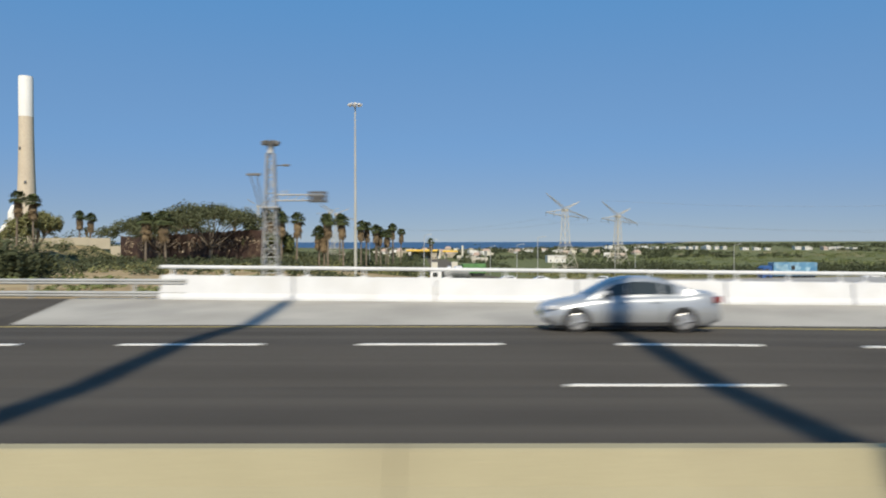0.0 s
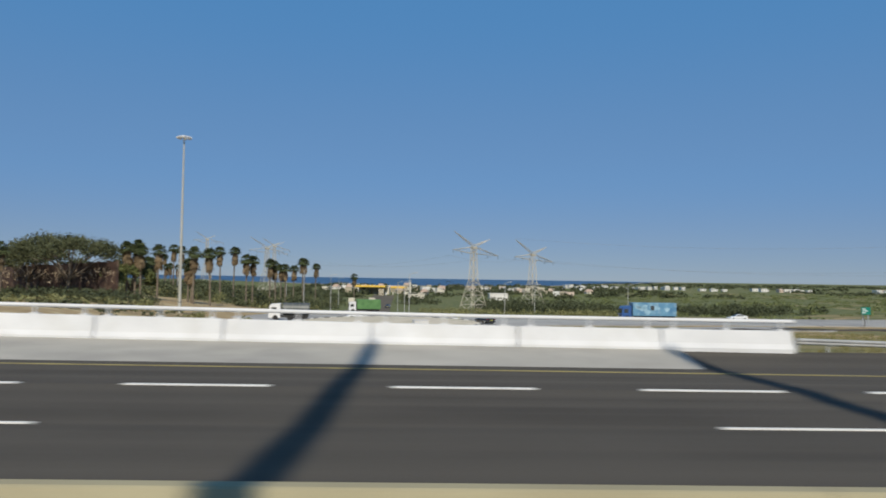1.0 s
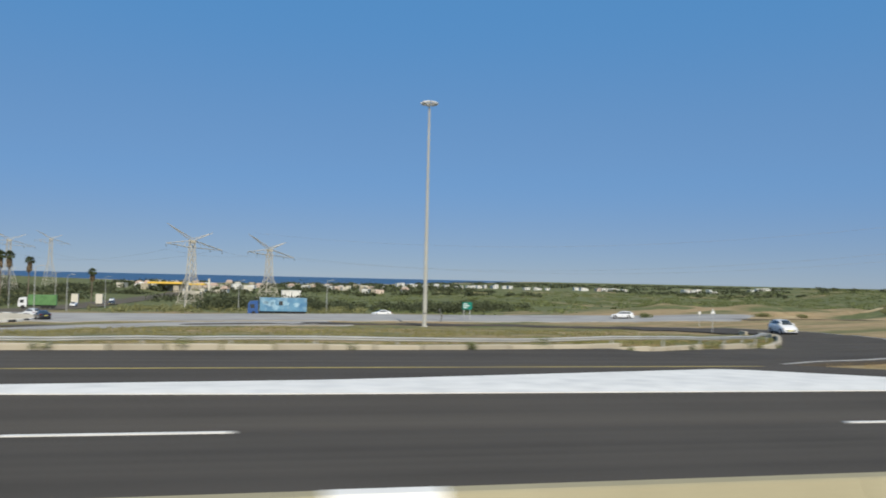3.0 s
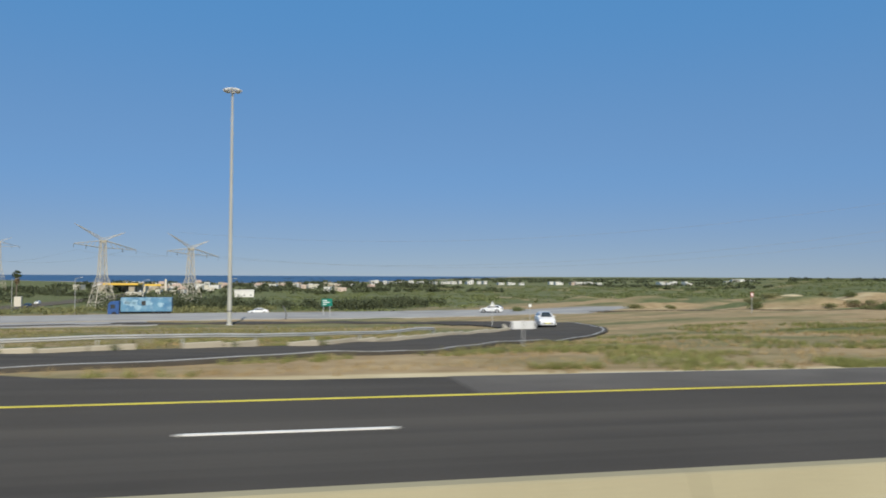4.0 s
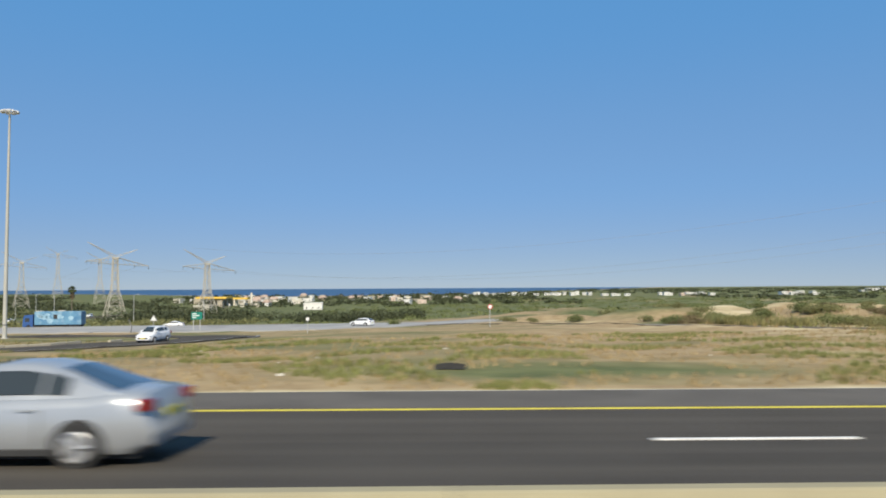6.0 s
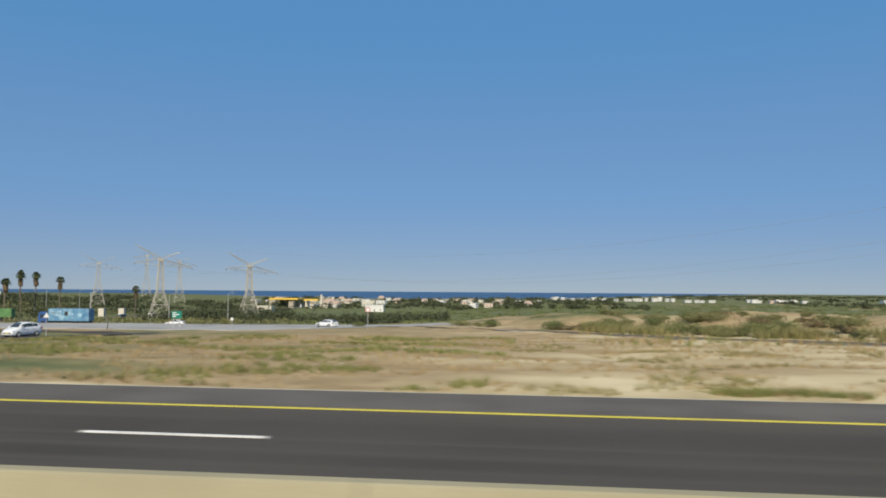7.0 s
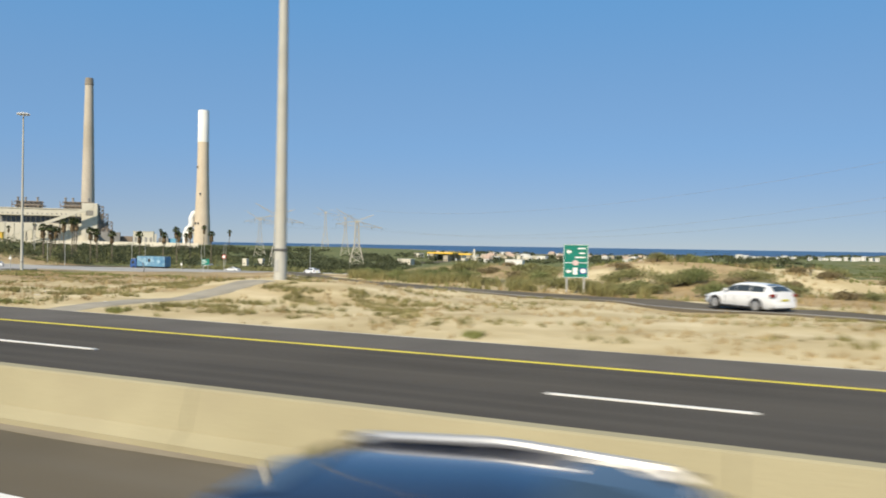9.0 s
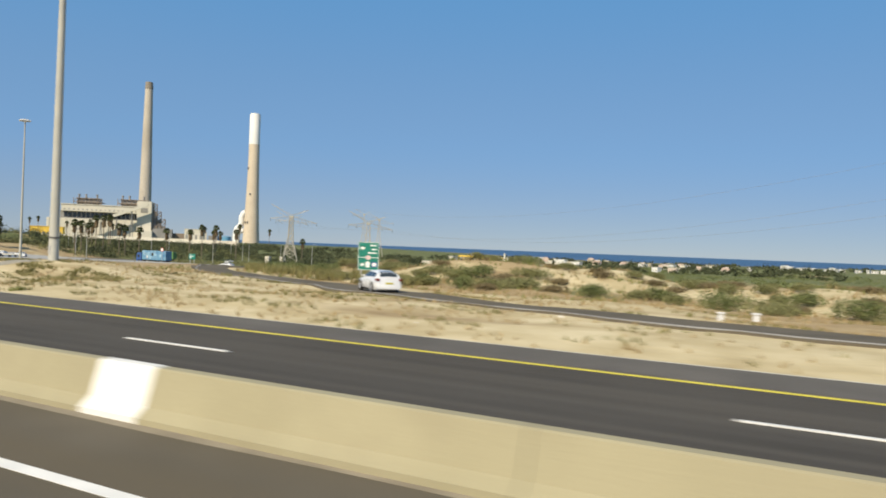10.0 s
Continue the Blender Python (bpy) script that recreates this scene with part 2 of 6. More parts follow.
def ground(x, y):
    if y < -14:
        return 0.0 - 0.3
    if y < 18 and not -14 < x < 42:
        return -0.75
    y = max(y, 18)
    a, b, c, d = (along(p, y) for p in (RISE_A, RISE_B, RISE_C, RISE_D))
    k = ramp01(118, 168, x)
    z = a * (1 - k) + b * k
    k = 1 - ramp01(22 if y > 30 else 38, (50 if y > 30 else 42) + 0.5 * max(0, y - 55), x)
    z = z * (1 - k) + c * k
    k = 1 - ramp01(-12 - 30 * max(0, (y - 60) / 100), 2, x)
    z = z * (1 - k) + d * k
    if y > 19.5:
        near = min(1, (y - 19.5) / 8)
        z += near * (0.22 * noise.noise((x / 9, y / 7, 3.1)) + 0.1 * noise.noise((x / 3, y / 3, 7.7)))
    z -= along([(100, 0.0), (130, 0.14), (200, 0.30), (300, 0.32)], x) * (1 - ramp01(19, 27, y))
    if y > 800:
        z += (-14 - z) * ramp01(-30, 60, y - along(SHORE, x))
    # bank behind the palms
    if x < -84 and y > 140:
        z += 4.9 * ramp01(-86, -98, x) * ramp01(145, 204, y) * (1 - ramp01(215, 300, y)) if x > -400 else 0
    # mound round the foot of the tall mast
    r = math.hypot((x - 208.5) / 1.3, y - 36)
    z += 0.85 * (1 - ramp01(2.5, 9, r))
    # higher land with trees beyond the dunes
    if y > 160 and x > 150:
        k = ramp01(0.42 * y + 215, 0.42 * y + 330, x) * ramp01(160, 420, y) * (1 - ramp01(800, 960, y))
        z += (-2.2 - z) * k
    # low sand berm on the near side of the slip road
    if 150 < x < 262 and 24 < y < 110:
        z += 0.24 * ramp01(150, 165, x) * (1 - ramp01(205, 232, x)) * math.exp(-((y - along(SLIP_MID, x) + 6.2) / 2.2) ** 2)
    # bare dune faces further along
    if 215 < x < 330 and 50 < y < 130:
        crest = 84 + 5 * noise.noise((x / 14, 0.5, 4.4))
        rise = (1 - ramp01(0, 16, crest - y)) if y < crest else (1 - ramp01(4, 34, y - crest))
        z += rise * (0.15 + 2.3 * noise.noise((x / 8, 1.5, 2.2))) * ramp01(226, 240, x) * (1 - ramp01(262, 290, x))
    # dunes beyond the slip road
    if x > 150 and 40 < y < 320:
        foot = along(SLIP_EDGE, x)
        amp = (3.0 - 1.1 * ramp01(225, 245, x)) * ramp01(150, 200, x) * ramp01(foot + 2, foot + 24, y) * (1 - ramp01(170, 330, y))
        z += amp * max(0.0, 0.42 + 1.2 * noise.noise((x / 26, y / 16, 1.3)) + 0.4 * noise.noise((x / 8, y / 6, 2.3)))
    return z


def steps(*spans):
    out = []
    for a, b, s in spans:
        out += list(np.arange(a, b, s))
    return out + [spans[-1][1]]


def ground_sheet():
    xs = steps((-5000, -1000, 500), (-1000, -400, 40), (-400, -100, 12), (-100, -40, 4), (-40, 330, 1.5), (330, 460, 6), (460, 1000, 40), (1000, 5000, 250))
    ys = steps((-5000, -200, 600), (-200, -14, 31), (-14, 18, 4), (18, 70, 1.2), (70, 150, 2.5), (150, 320, 8), (320, 900, 30), (900, 1500, 40), (1500, 5000, 140))
    verts = [(x, y, ground(x, y)) for y in ys for x in xs]
    w = len(xs)
    faces = [(j * w + i, j * w + i + 1, (j + 1) * w + i + 1, (j + 1) * w + i) for j in range(len(ys) - 1) for i in range(w - 1)]
    me = bpy.data.meshes.new("ground")
    me.from_pydata(verts, [], faces)
    # how much green cover grows where: lush near the loop and far plain, thin on the sandy berm
    cover = me.attributes.new("cover", "FLOAT", "POINT")
    vals = []
    for x, y, z in verts:
        k = ramp01(150, 206, x)
        green = 0.68 * (1 - k) + 0.22 * k
        if x > 150 and y > along(SLIP_EDGE, x) - 6:
            green = 0.20 + 0.6 * (0.4 + 1.1 * noise.noise((x / 20, y / 14, 5.5)))
        if 232 < x < 285 and 66 < y < 90:
            green *= 0.15
        if x > 140 and -30 < y - along(SLIP_EDGE, x) < -6:
            green *= 1.05 - 0.7 * ramp01(238, 262, x)
        if y > 150:
            green = max(green, 0.55 + 0.4 * ramp01(150, 260, y))
        if x < 0:
            green = max(green, 0.6)
        if 18 < y < 20.5:
            green *= 0.3
        if x > 200 and y > 150:
            green -= 0.8 * max(0.0, noise.noise((x / 26, y / 16, 8.8)) - 0.08)
        if y > 800:
            green = 0.9 * (1 - ramp01(-70, -40, y - along(SHORE, x)))
        if 40 < x < 122 and 30 < y < 110:
            green = max(green, 0.74)
        if -90 < x < 0 and 36 < y < 200:
            green -= 0.22
        vals.append(min(1, max(0, green)))
    cover.data.foreach_set("value", vals)
    for p in me.polygons:
        p.use_smooth = True
    m = bpy.data.materials.new("sandy_ground")
    m.use_nodes = True
    n, l = m.node_tree.nodes, m.node_tree.links
    b = n["Principled BSDF"]
    b.inputs["Roughness"].default_value, b.inputs["Specular IOR Level"].default_value = 0.95, 0.2
    geo, att = n.new("ShaderNodeNewGeometry"), n.new("ShaderNodeAttribute")
    att.attribute_name = "cover"

    def tex(scale, detail, stretch=(1, 1, 1)):
        mp, t = n.new("ShaderNodeMapping"), n.new("ShaderNodeTexNoise")
        mp.inputs["Scale"].default_value = stretch
        t.inputs["Scale"].default_value, t.inputs["Detail"].default_value = scale, detail
        l.new(geo.outputs["Position"], mp.inputs["Vector"])
        l.new(mp.outputs["Vector"], t.inputs["Vector"])
        return t.outputs["Fac"]

    def ramp(fac, *stops):
        r = n.new("ShaderNodeValToRGB")
        while len(r.color_ramp.elements) < len(stops):
            r.color_ramp.elements.new(0.5)
        for e, (p, c) in zip(r.color_ramp.elements, stops):
            e.position, e.color = p, (*c, 1)
        l.new(fac, r.inputs["Fac"])
        return r.outputs["Color"]

    def mix(fac, a, c):
        x = n.new("ShaderNodeMix")
        x.data_type = "RGBA"
        l.new(fac, x.inputs["Factor"]), l.new(a, x.inputs["A"]), l.new(c, x.inputs["B"])
        return x.outputs["Result"]

    sand = ramp(tex(0.35, 8), (0.3, (0.41, 0.325, 0.18)), (0.5, (0.51, 0.42, 0.25)), (0.7, (0.61, 0.515, 0.33)))
    straw = ramp(tex(0.8, 6), (0.3, (0.28, 0.20, 0.105)), (0.7, (0.41, 0.31, 0.172)))
    green = ramp(tex(0.5, 6), (0.3, (0.085, 0.103, 0.040)), (0.7, (0.165, 0.175, 0.073)))
    dry = n.new("ShaderNodeMath")
    dry.operation = "ADD"
    l.new(tex(0.24, 7, (0.28, 1, 1)), dry.inputs[0]), l.new(att.outputs["Fac"], dry.inputs[1])
    step1 = ramp(dry.outputs[0], (0.0, (0, 0, 0)), (0.74, (0, 0, 0)), (0.95, (1, 1, 1)))
    lush = n.new("ShaderNodeMath")
    lush.operation = "ADD"
    l.new(tex(0.13, 7, (0.4, 1, 1)), lush.inputs[0]), l.new(att.outputs["Fac"], lush.inputs[1])
    half = n.new("ShaderNodeMath")
    half.operation = "MULTIPLY"
    half.inputs[1].default_value = 0.7
    l.new(lush.outputs[0], half.inputs[0])
    step2 = ramp(half.outputs[0], (0.0, (0, 0, 0)), (0.76, (0, 0, 0)), (0.94, (1, 1, 1)))
    col = mix(step2, mix(step1, sand, straw), green)
    l.new(col, b.inputs["Base Color"])
    h = n.new("ShaderNodeBump")
    h.inputs["Strength"].default_value, h.inputs["Distance"].default_value = 0.6, 0.12
    l.new(tex(2.5, 8), h.inputs["Height"])
    l.new(h.outputs["Normal"], b.inputs["Normal"])
    me.materials.append(m)
    return tagged(new("ground", me), "sandy coastal ground with dry grass and low dunes", "ground", kind="structure")


ground_sheet()


def sea_sheet():
    m = surface("sea_water", (0.012, 0.045, 0.105), (0.02, 0.06, 0.13), 0.004, 0.35, 0.0, 0.05, spec=0.3)
    bm = bmesh.new()
    vs = [bm.verts.new(p) for p in ((-9000, 850, -11.0), (9000, 850, -11.0), (9000, 9000, -11.0), (-9000, 9000, -11.0))]
    bm.faces.new(vs)
    tagged(part("water", bm, m), "calm deep blue sea reaching the horizon", "sea", kind="structure")


sea_sheet()
# ---- carriageways ----
def strip(name, left, right, material, label, category, thickness=0.25, step=3.0, z=None, kind="structure"):
    """A paved strip between two edges y(x), given as pairs; top by z(x, y)."""
    z = z or (lambda x, y: road_z(y, x))
    bm = bmesh.new()
    x0, x1 = left[0][0], left[-1][0]
    xs = sorted(set([x0 + (x1 - x0) * k / max(1, round((x1 - x0) / step)) for k in range(round((x1 - x0) / step) + 1)] + [p[0] for p in left] + [p[0] for p in right]))
    rings = []
    for x in xs:
        ya, yb = along(left, x), along(right, x)
        mid = sorted([ya + (yb - ya) * k / 20 for k in range(21)] + ([8.0, 11.3, 11.46, 11.62, 14.9, 15.1, 16.85, 17.0, 17.15] if ya < 7.5 < 17.5 < yb else []))
        rings.append([bend(x, y, z(x, y)) for y in mid] + [bend(x, yb, z(x, yb) - thickness), bend(x, ya, z(x, ya) - thickness)])
    lofted(bm, rings)
    return tagged(part(name, bm, material), label, category, kind=kind)


def ribbon(name, pts, width, material, label, category, lift=0.06, kind="structure", thickness=0.3, drape=False):
    """A road that follows the land along a smooth line of plan points (x, y[, width])."""
    line = []
    n = len(pts)
    for i in range(n - 1):
        p0, p1, p2, p3 = (Vector((*pts[max(0, min(n - 1, k))][:2], 0)) for k in (i - 1, i, i + 1, i + 2))
        for s in range(8):
            t = s / 8
            line.append(0.5 * ((2 * p1) + (p2 - p0) * t + (2 * p0 - 5 * p1 + 4 * p2 - p3) * t * t + (3 * p1 - p0 - 3 * p2 + p3) * t ** 3))
    line.append(Vector((*pts[-1][:2], 0)))
    wide = [pts[min(n - 1, i // 8)][2] + (pts[min(n - 1, i // 8 + 1)][2] - pts[min(n - 1, i // 8)][2]) * (i % 8) / 8 if len(pts[0]) > 2 else width for i in range(len(line))]
    rings, heights = [], []
    for p in line:
        heights.append(ground(p.x, p.y))
    heights = [sum(heights[max(0, i - 3):i + 4]) / len(heights[max(0, i - 3):i + 4]) for i in range(len(heights))]
    for i, p in enumerate(line):
        d = (line[min(i + 1, len(line) - 1)] - line[max(i - 1, 0)]).normalized()
        s = Vector((-d.y, d.x, 0)) * wide[i] / 2
        row = [p + s * k for k in (-1, -0.75, -0.5, -0.25, 0, 0.25, 0.5, 0.75, 1)]
        top = [(q.x, q.y, (ground(q.x, q.y) if drape else max(heights[i], ground(q.x, q.y))) + lift) for q in row]
        rings.append(top + [(row[-1].x, row[-1].y, top[-1][2] - thickness), (row[0].x, row[0].y, top[0][2] - thickness)])
    bm = bmesh.new()
    lofted(bm, rings)
    return tagged(part(name, bm, material), label, category, kind=kind)


OUTER = [(-300, 18.2), (-46, 18.2), (-45, 31.2), (-13.4, 29.5), (-12.3, 23.4), (34.1, 22.6), (34.6, 26.5), (42, 26.9), (55, 28.0), (70, 28.8), (84, 29.7), (91.5, 31.0), (94.5, 22.6), (98, 20.2), (104, 18.6), (130, 18.1), (210, 18.6), (225, 18.0), (460, 17.6)]
strip("road_far", [(-300, 7.0), (460, 7.0)], OUTER, ASPHALT, "dark asphalt far carriageway of the highway", "road")
strip("road_near", [(-300, -9.0), (460, -9.0)], [(-300, 6.9), (460, 6.9)], ASPHALT_WORN, "asphalt carriageway beside the median barrier", "road", z=lambda x, y: -0.12)
PARAPET_Y = [(-46, 31.6), (-10.8, 29.5), (38.9, 26.3), (42, 26.1)]
PARAPET_BASE = [(-46, 0.05), (-10.8, 0.03), (16, -0.11), (42, -0.13)]


def apron_z(x, y):
    a, b = along(OUTER, x), along(PARAPET_Y, x)
    return road_z(a, x) + (along(PARAPET_BASE, x) - road_z(a, x)) * min(1.0, max(0.0, (y - a) / (b - a)))


strip("apron", [(-13.4, 29.5), (-12.3, 23.41), (34.1, 22.61), (34.6, 26.5)], [(-13.4, 30.4), (-10.2, 30.2), (34.6, 27.2)], CONCRETE, "pale concrete shoulder along the bridge", "shoulder", thickness=0.7, z=apron_z)
VERGE = surface("verge_dust", (0.47, 0.435, 0.355), (0.59, 0.55, 0.46), 0.6, 0.95, 0.4, 12.0, stain=(0.38, 0.33, 0.24), stain_scale=0.5, stain_amount=0.4)
strip("verge", [(x, along(OUTER, x) - 0.3) for x in range(108, 440, 4)], [(x, along(OUTER, x) + 0.95 + 0.5 * noise.noise((x / 7, 0.3, 0.7))) for x in range(108, 440, 4)], VERGE, "pale dusty edge of the carriageway", "verge", z=lambda x, y: road_z(along(OUTER, x)) - 0.012 - 0.10 * max(0.0, y - along(OUTER, x)))
SHOULDER = surface("asphalt_shoulder", (0.105, 0.095, 0.083), (0.135, 0.123, 0.108), 0.4, 0.9, 0.5, 50.0, stain=(0.16, 0.145, 0.125), stain_scale=0.3, spec=0.15)
strip("shoulder", [(108, 15.25), (440, 15.25)], [(x, along(OUTER, x) - 0.02) for x in range(108, 441, 4)], SHOULDER, "worn asphalt hard shoulder", "shoulder", thickness=0.03, z=lambda x, y: road_z(y) + 0.014)


def mark(x0, x1, ya, yb, material, name="lane_mark", width=0.15):
    bm = bmesh.new()
    n = max(1, round((x1 - x0) / 3))
    rings = []
    for k in range(n + 1):
        x, y = x0 + (x1 - x0) * k / n, ya + (yb - ya) * k / n
        rings.append([bend(x, y - width / 2, road_z(y - width / 2, x) + 0.018), bend(x, y + width / 2, road_z(y + width / 2, x) + 0.018), bend(x, y + width / 2, road_z(y, x) - 0.02), bend(x, y - width / 2, road_z(y, x) - 0.02)])
    return part(name, lofted(bm, rings), material, ROAD_MARKS)


ROAD_MARKS = thing("road_marking", "painted white and yellow lane lines on dark asphalt", "road marking", kind="structure")
for x in (-27.6, -22.3, -17.0, -11.7, -6.47, -1.4, 4.12, 9.35, 14.62, 19.85, 25.45, 30.76, 35.63, 40.62, 46.0, 51.53, 56.85):
    mark(x, x + 3.04, 17.0, 17.0, LINE_WHITE, width=0.24)
for x in [2.38 + 14.27 * k for k in range(-8, 32)]:
    mark(x, x + 3.38, 11.46, 11.46, LINE_WHITE, width=0.115)
mark(-45, 42, 23.4, 20.9, LINE_WORN, "edge_line", 0.12)
mark(42, 93, 20.9, 22.2, LINE_WORN, "edge_line", 0.11)
mark(94, 460, 15.0, 15.0, LINE_YELLOW, "edge_line", 0.115)


def gore():
    bm = bmesh.new()
    near = [(62.4, 16.7), (78, 15.85), (94.6, 15.65)]
    far = [(62.4, 16.85), (79, 18.5), (91.0, 21.2), (94.6, 18.6)]
    rings = []
    for k in range(33):
        x = 62.4 + 32.2 * k / 32
        a, b = along(near, x), along(far, x)
        across = [a + (b - a) * j / 14 for j in range(15)]
        rings.append([bend(x, y, road_z(y, x) + 0.022) for y in across] + [bend(x, b, road_z(b, x) - 0.02), bend(x, a, road_z(a, x) - 0.02)])
    part("gore", lofted(bm, rings), LINE_WHITE, ROAD_MARKS, "solid white painted wedge where the slip road leaves")


gore()


def our_line():
    bm = bmesh.new()
    box(bm, -300, 4.68, -0.14, 460, 4.86, -0.114)
    part("edge_line", bm, LINE_WHITE, ROAD_MARKS)


our_line()


# ---- median barrier: beige precast units with white painted blocks ----
def bar_top(x):
    return along([(40, 0.40), (48, 0.375), (57, 0.315), (70, 0.32), (85, 0.355), (130, 0.405), (160, 0.48), (190, 0.565), (205, 0.585)], x)


def median_barrier():
    root = thing("median_barrier", "beige concrete median barrier with worn white painted blocks", "barrier", kind="structure")
    unit = 6.0
    k = 0
    x = -120.0
    while x < 420:
        x1 = x + unit - 0.015
        rings = []
        for s in (0, 0.25, 0.5, 0.75, 1):
            xx = x + (x1 - x) * s
            t = bar_top(xx)
            rings.append([(xx, 6.62, -0.4), (xx, 6.62, -0.02), (xx, 6.78, 0.10), (xx, 6.92, t - 0.02), (xx, 6.95, t), (xx, 7.12, t), (xx, 7.15, t - 0.02), (xx, 7.24, 0.26), (xx, 7.36, 0.18), (xx, 7.36, -0.4)])
        part("barrier_unit", lofted(bmesh.new(), rings), BEIGE, root)
        x += unit
    return root


median = median_barrier()


DRIFT = surface("road_dust", (0.17, 0.145, 0.105), (0.26, 0.225, 0.165), 1.5, 0.95, 0.3, 25.0)


def sand_drift():
    """Dust and sand blown against the foot of the barrier."""
    for side in (-1, 1):
        rings = []
        for k in range(620):
            x = -60 + 0.6 * k
            w = 0.10 + 0.10 * max(-0.6, noise.noise((x / 3.0, 0.4, side))) + 0.14 * max(0, noise.noise((x / 17, 2.4, side)))
            y, z = (6.63, -0.118) if side < 0 else (7.35, road_z(7.4) + 0.002)
            rings.append([(x, y, z + 0.012 + 0.10 * w), (x, y + side * w * 0.5, z + 0.010), (x, y + side * w, z + 0.001), (x, y + side * w, z - 0.03), (x, y, z - 0.03)])
        tagged(part("sand_drift", lofted(bmesh.new(), rings), DRIFT), "thin drift of dust along the foot of the barrier", "sand", kind="stuff")


sand_drift()


def skid_patch():
    dark = surface("oily_asphalt", (0.030, 0.027, 0.023), (0.044, 0.040, 0.034), 1.2, 0.7, 0.3, 40.0, spec=0.2)
    rings = []
    for k in range(13):
        t = k / 12
        x = 239.9 + 1.5 * t
        w = 0.24 * math.sqrt(max(0.02, 1 - (2 * t - 1) ** 2)) + 0.06 * math.sin(9 * t)
        y = 10.15 + 0.5 * t
        rings.append([bend(x, y - w, road_z(y - w) + 0.004), bend(x, y + w, road_z(y + w) + 0.004), bend(x, y + w, road_z(y) - 0.02), bend(x, y - w, road_z(y) - 0.02)])
    part("oil_stain", lofted(bmesh.new(), rings), dark, ROAD_MARKS, "dark worn oil stain on the asphalt")


skid_patch()


# ---- white bridge parapet with a pipe rail ----
def parapet():
    root = thing("bridge_parapet", "whitewashed concrete bridge barrier with a steel pipe rail", "barrier", kind="structure")
    Y, B = (lambda x: along(PARAPET_Y, x)), (lambda x: along(PARAPET_BASE, x))
    T = lambda x: along([(-10.8, 0.98), (27, 0.60), (42, 0.58)], x)
    joints = [-10.15, -5.12, 0.08, 5.15, 10.35, 14.7, 19.2, 24.3, 29.25, 34.05, 38.4]
    for x0, x1 in zip(joints, joints[1:]):
        x0, x1 = x0 + 0.02, x1 - 0.02
        rings = []
        for k, x in enumerate((x0, x0 + 0.07, x1 - 0.07, x1)):
            y, z, t = Y(x), B(x), T(x)
            c = 0.05 if k in (0, 3) else 0.0  # worn, rounded ends
            prof = [(c, z - 0.8), (c, z + 0.08), (0.10 + c, z + 0.25), (0.2 + c, t - 0.02 - c), (0.23 + c, t - c), (0.42 - c, t - c), (0.45 - c, t - 0.02 - c), (0.5 - c, z - 0.8)]
            rings.append([bend(x, y + o, h) for o, h in prof])
        part("barrier_unit", lofted(bmesh.new(), rings), WHITEWASH, root)
        for share in (0.09, 0.5, 0.91):
            x = x0 + (x1 - x0) * share
            _, y, z = bend(x, Y(x) + 0.32, T(x))
            bm = boxed(x - 0.03, y - 0.06, z - 0.02, x + 0.03, y + 0.06, z + 0.28, 0.01)
            box(bm, x - 0.11, y - 0.1, z - 0.01, x + 0.11, y + 0.1, z + 0.05, 0.01)
            part("rail_post", bm, WHITEWASH, root)
    bm = bmesh.new()
    for k in range(18):
        xa, xb = -10.15 + 48.6 * k / 18, -10.15 + 48.6 * (k + 1) / 18
        beam(bm, bend(xa, Y(xa) + 0.32, T(xa) + 0.33), bend(xb, Y(xb) + 0.32, T(xb) + 0.33), 0.068, sides=10)
    smooth(part("pipe_rail", bm, WHITEWASH, root))
    rings = [[bend(x, Y(x) + o, h) for o, h in ((-1.0, -0.75), (0.7, -0.75), (0.7, -1.6), (-1.0, -1.6))] for x in (-12, 40)]
    part("deck_edge", lofted(bmesh.new(), rings), CONCRETE, root)


parapet()


# ---- tall lighting masts ----
def high_mast(x, y, z, top, r0, r1, lamps, label, detail=False):
    root = thing("light_mast", label, "light mast", "high masts of the interchange")
    root.location = (x, y, z)
    h = top - z
    prof = [(r0 * 1.7, -0.6), (r0 * 1.7, 0.0), (r0 * 1.12, 0.05), (r0, 0.2)]
    for k in range(1, 7):
        prof.append((r0 + (r1 - r0) * k / 6, h * k / 6))
    smooth(part("pole", lathe(bmesh.new(), prof, 16), MAST, root))
    part("flange", lathe(bmesh.new(), [(r0 * 1.02, 1.78), (r0 * 1.10, 1.8), (r0 * 1.10, 1.9), (r0 * 1.02, 1.92)], 16), STEEL_DARK, root)
    part("access_door", boxed(-0.12, -r0 - 0.015, 0.6, 0.12, -r0 + 0.08, 1.3, 0.01), STEEL, root)
    if not lamps:
        return root
    bm = bmesh.new()
    for k in range(16):
        a, b = 2 * math.pi * k / 16, 2 * math.pi * (k + 1) / 16
        beam(bm, (0.75 * math.cos(a), 0.75 * math.sin(a), h - 0.3), (0.75 * math.cos(b), 0.75 * math.sin(b), h - 0.3), 0.05)
    for k in range(4):
        a = math.pi * k / 2
        beam(bm, (0, 0, h - 0.1), (0.75 * math.cos(a), 0.75 * math.sin(a), h - 0.3), 0.04)
    part("lamp_ring", bm, STEEL, root)
    for k in range(lamps):
        a = 2 * math.pi * k / lamps + 0.2
        bm = boxed(-0.28, -0.22, -0.14, 0.28, 0.22, 0.14, 0.05)
        bmesh.ops.transform(bm, matrix=pose(1.0 * math.cos(a), 1.0 * math.sin(a), h - 0.42, 25, 0, math.degrees(a) + 90), verts=bm.verts[:])
        part("floodlight", bm, WHITEWASH, root)
    return root


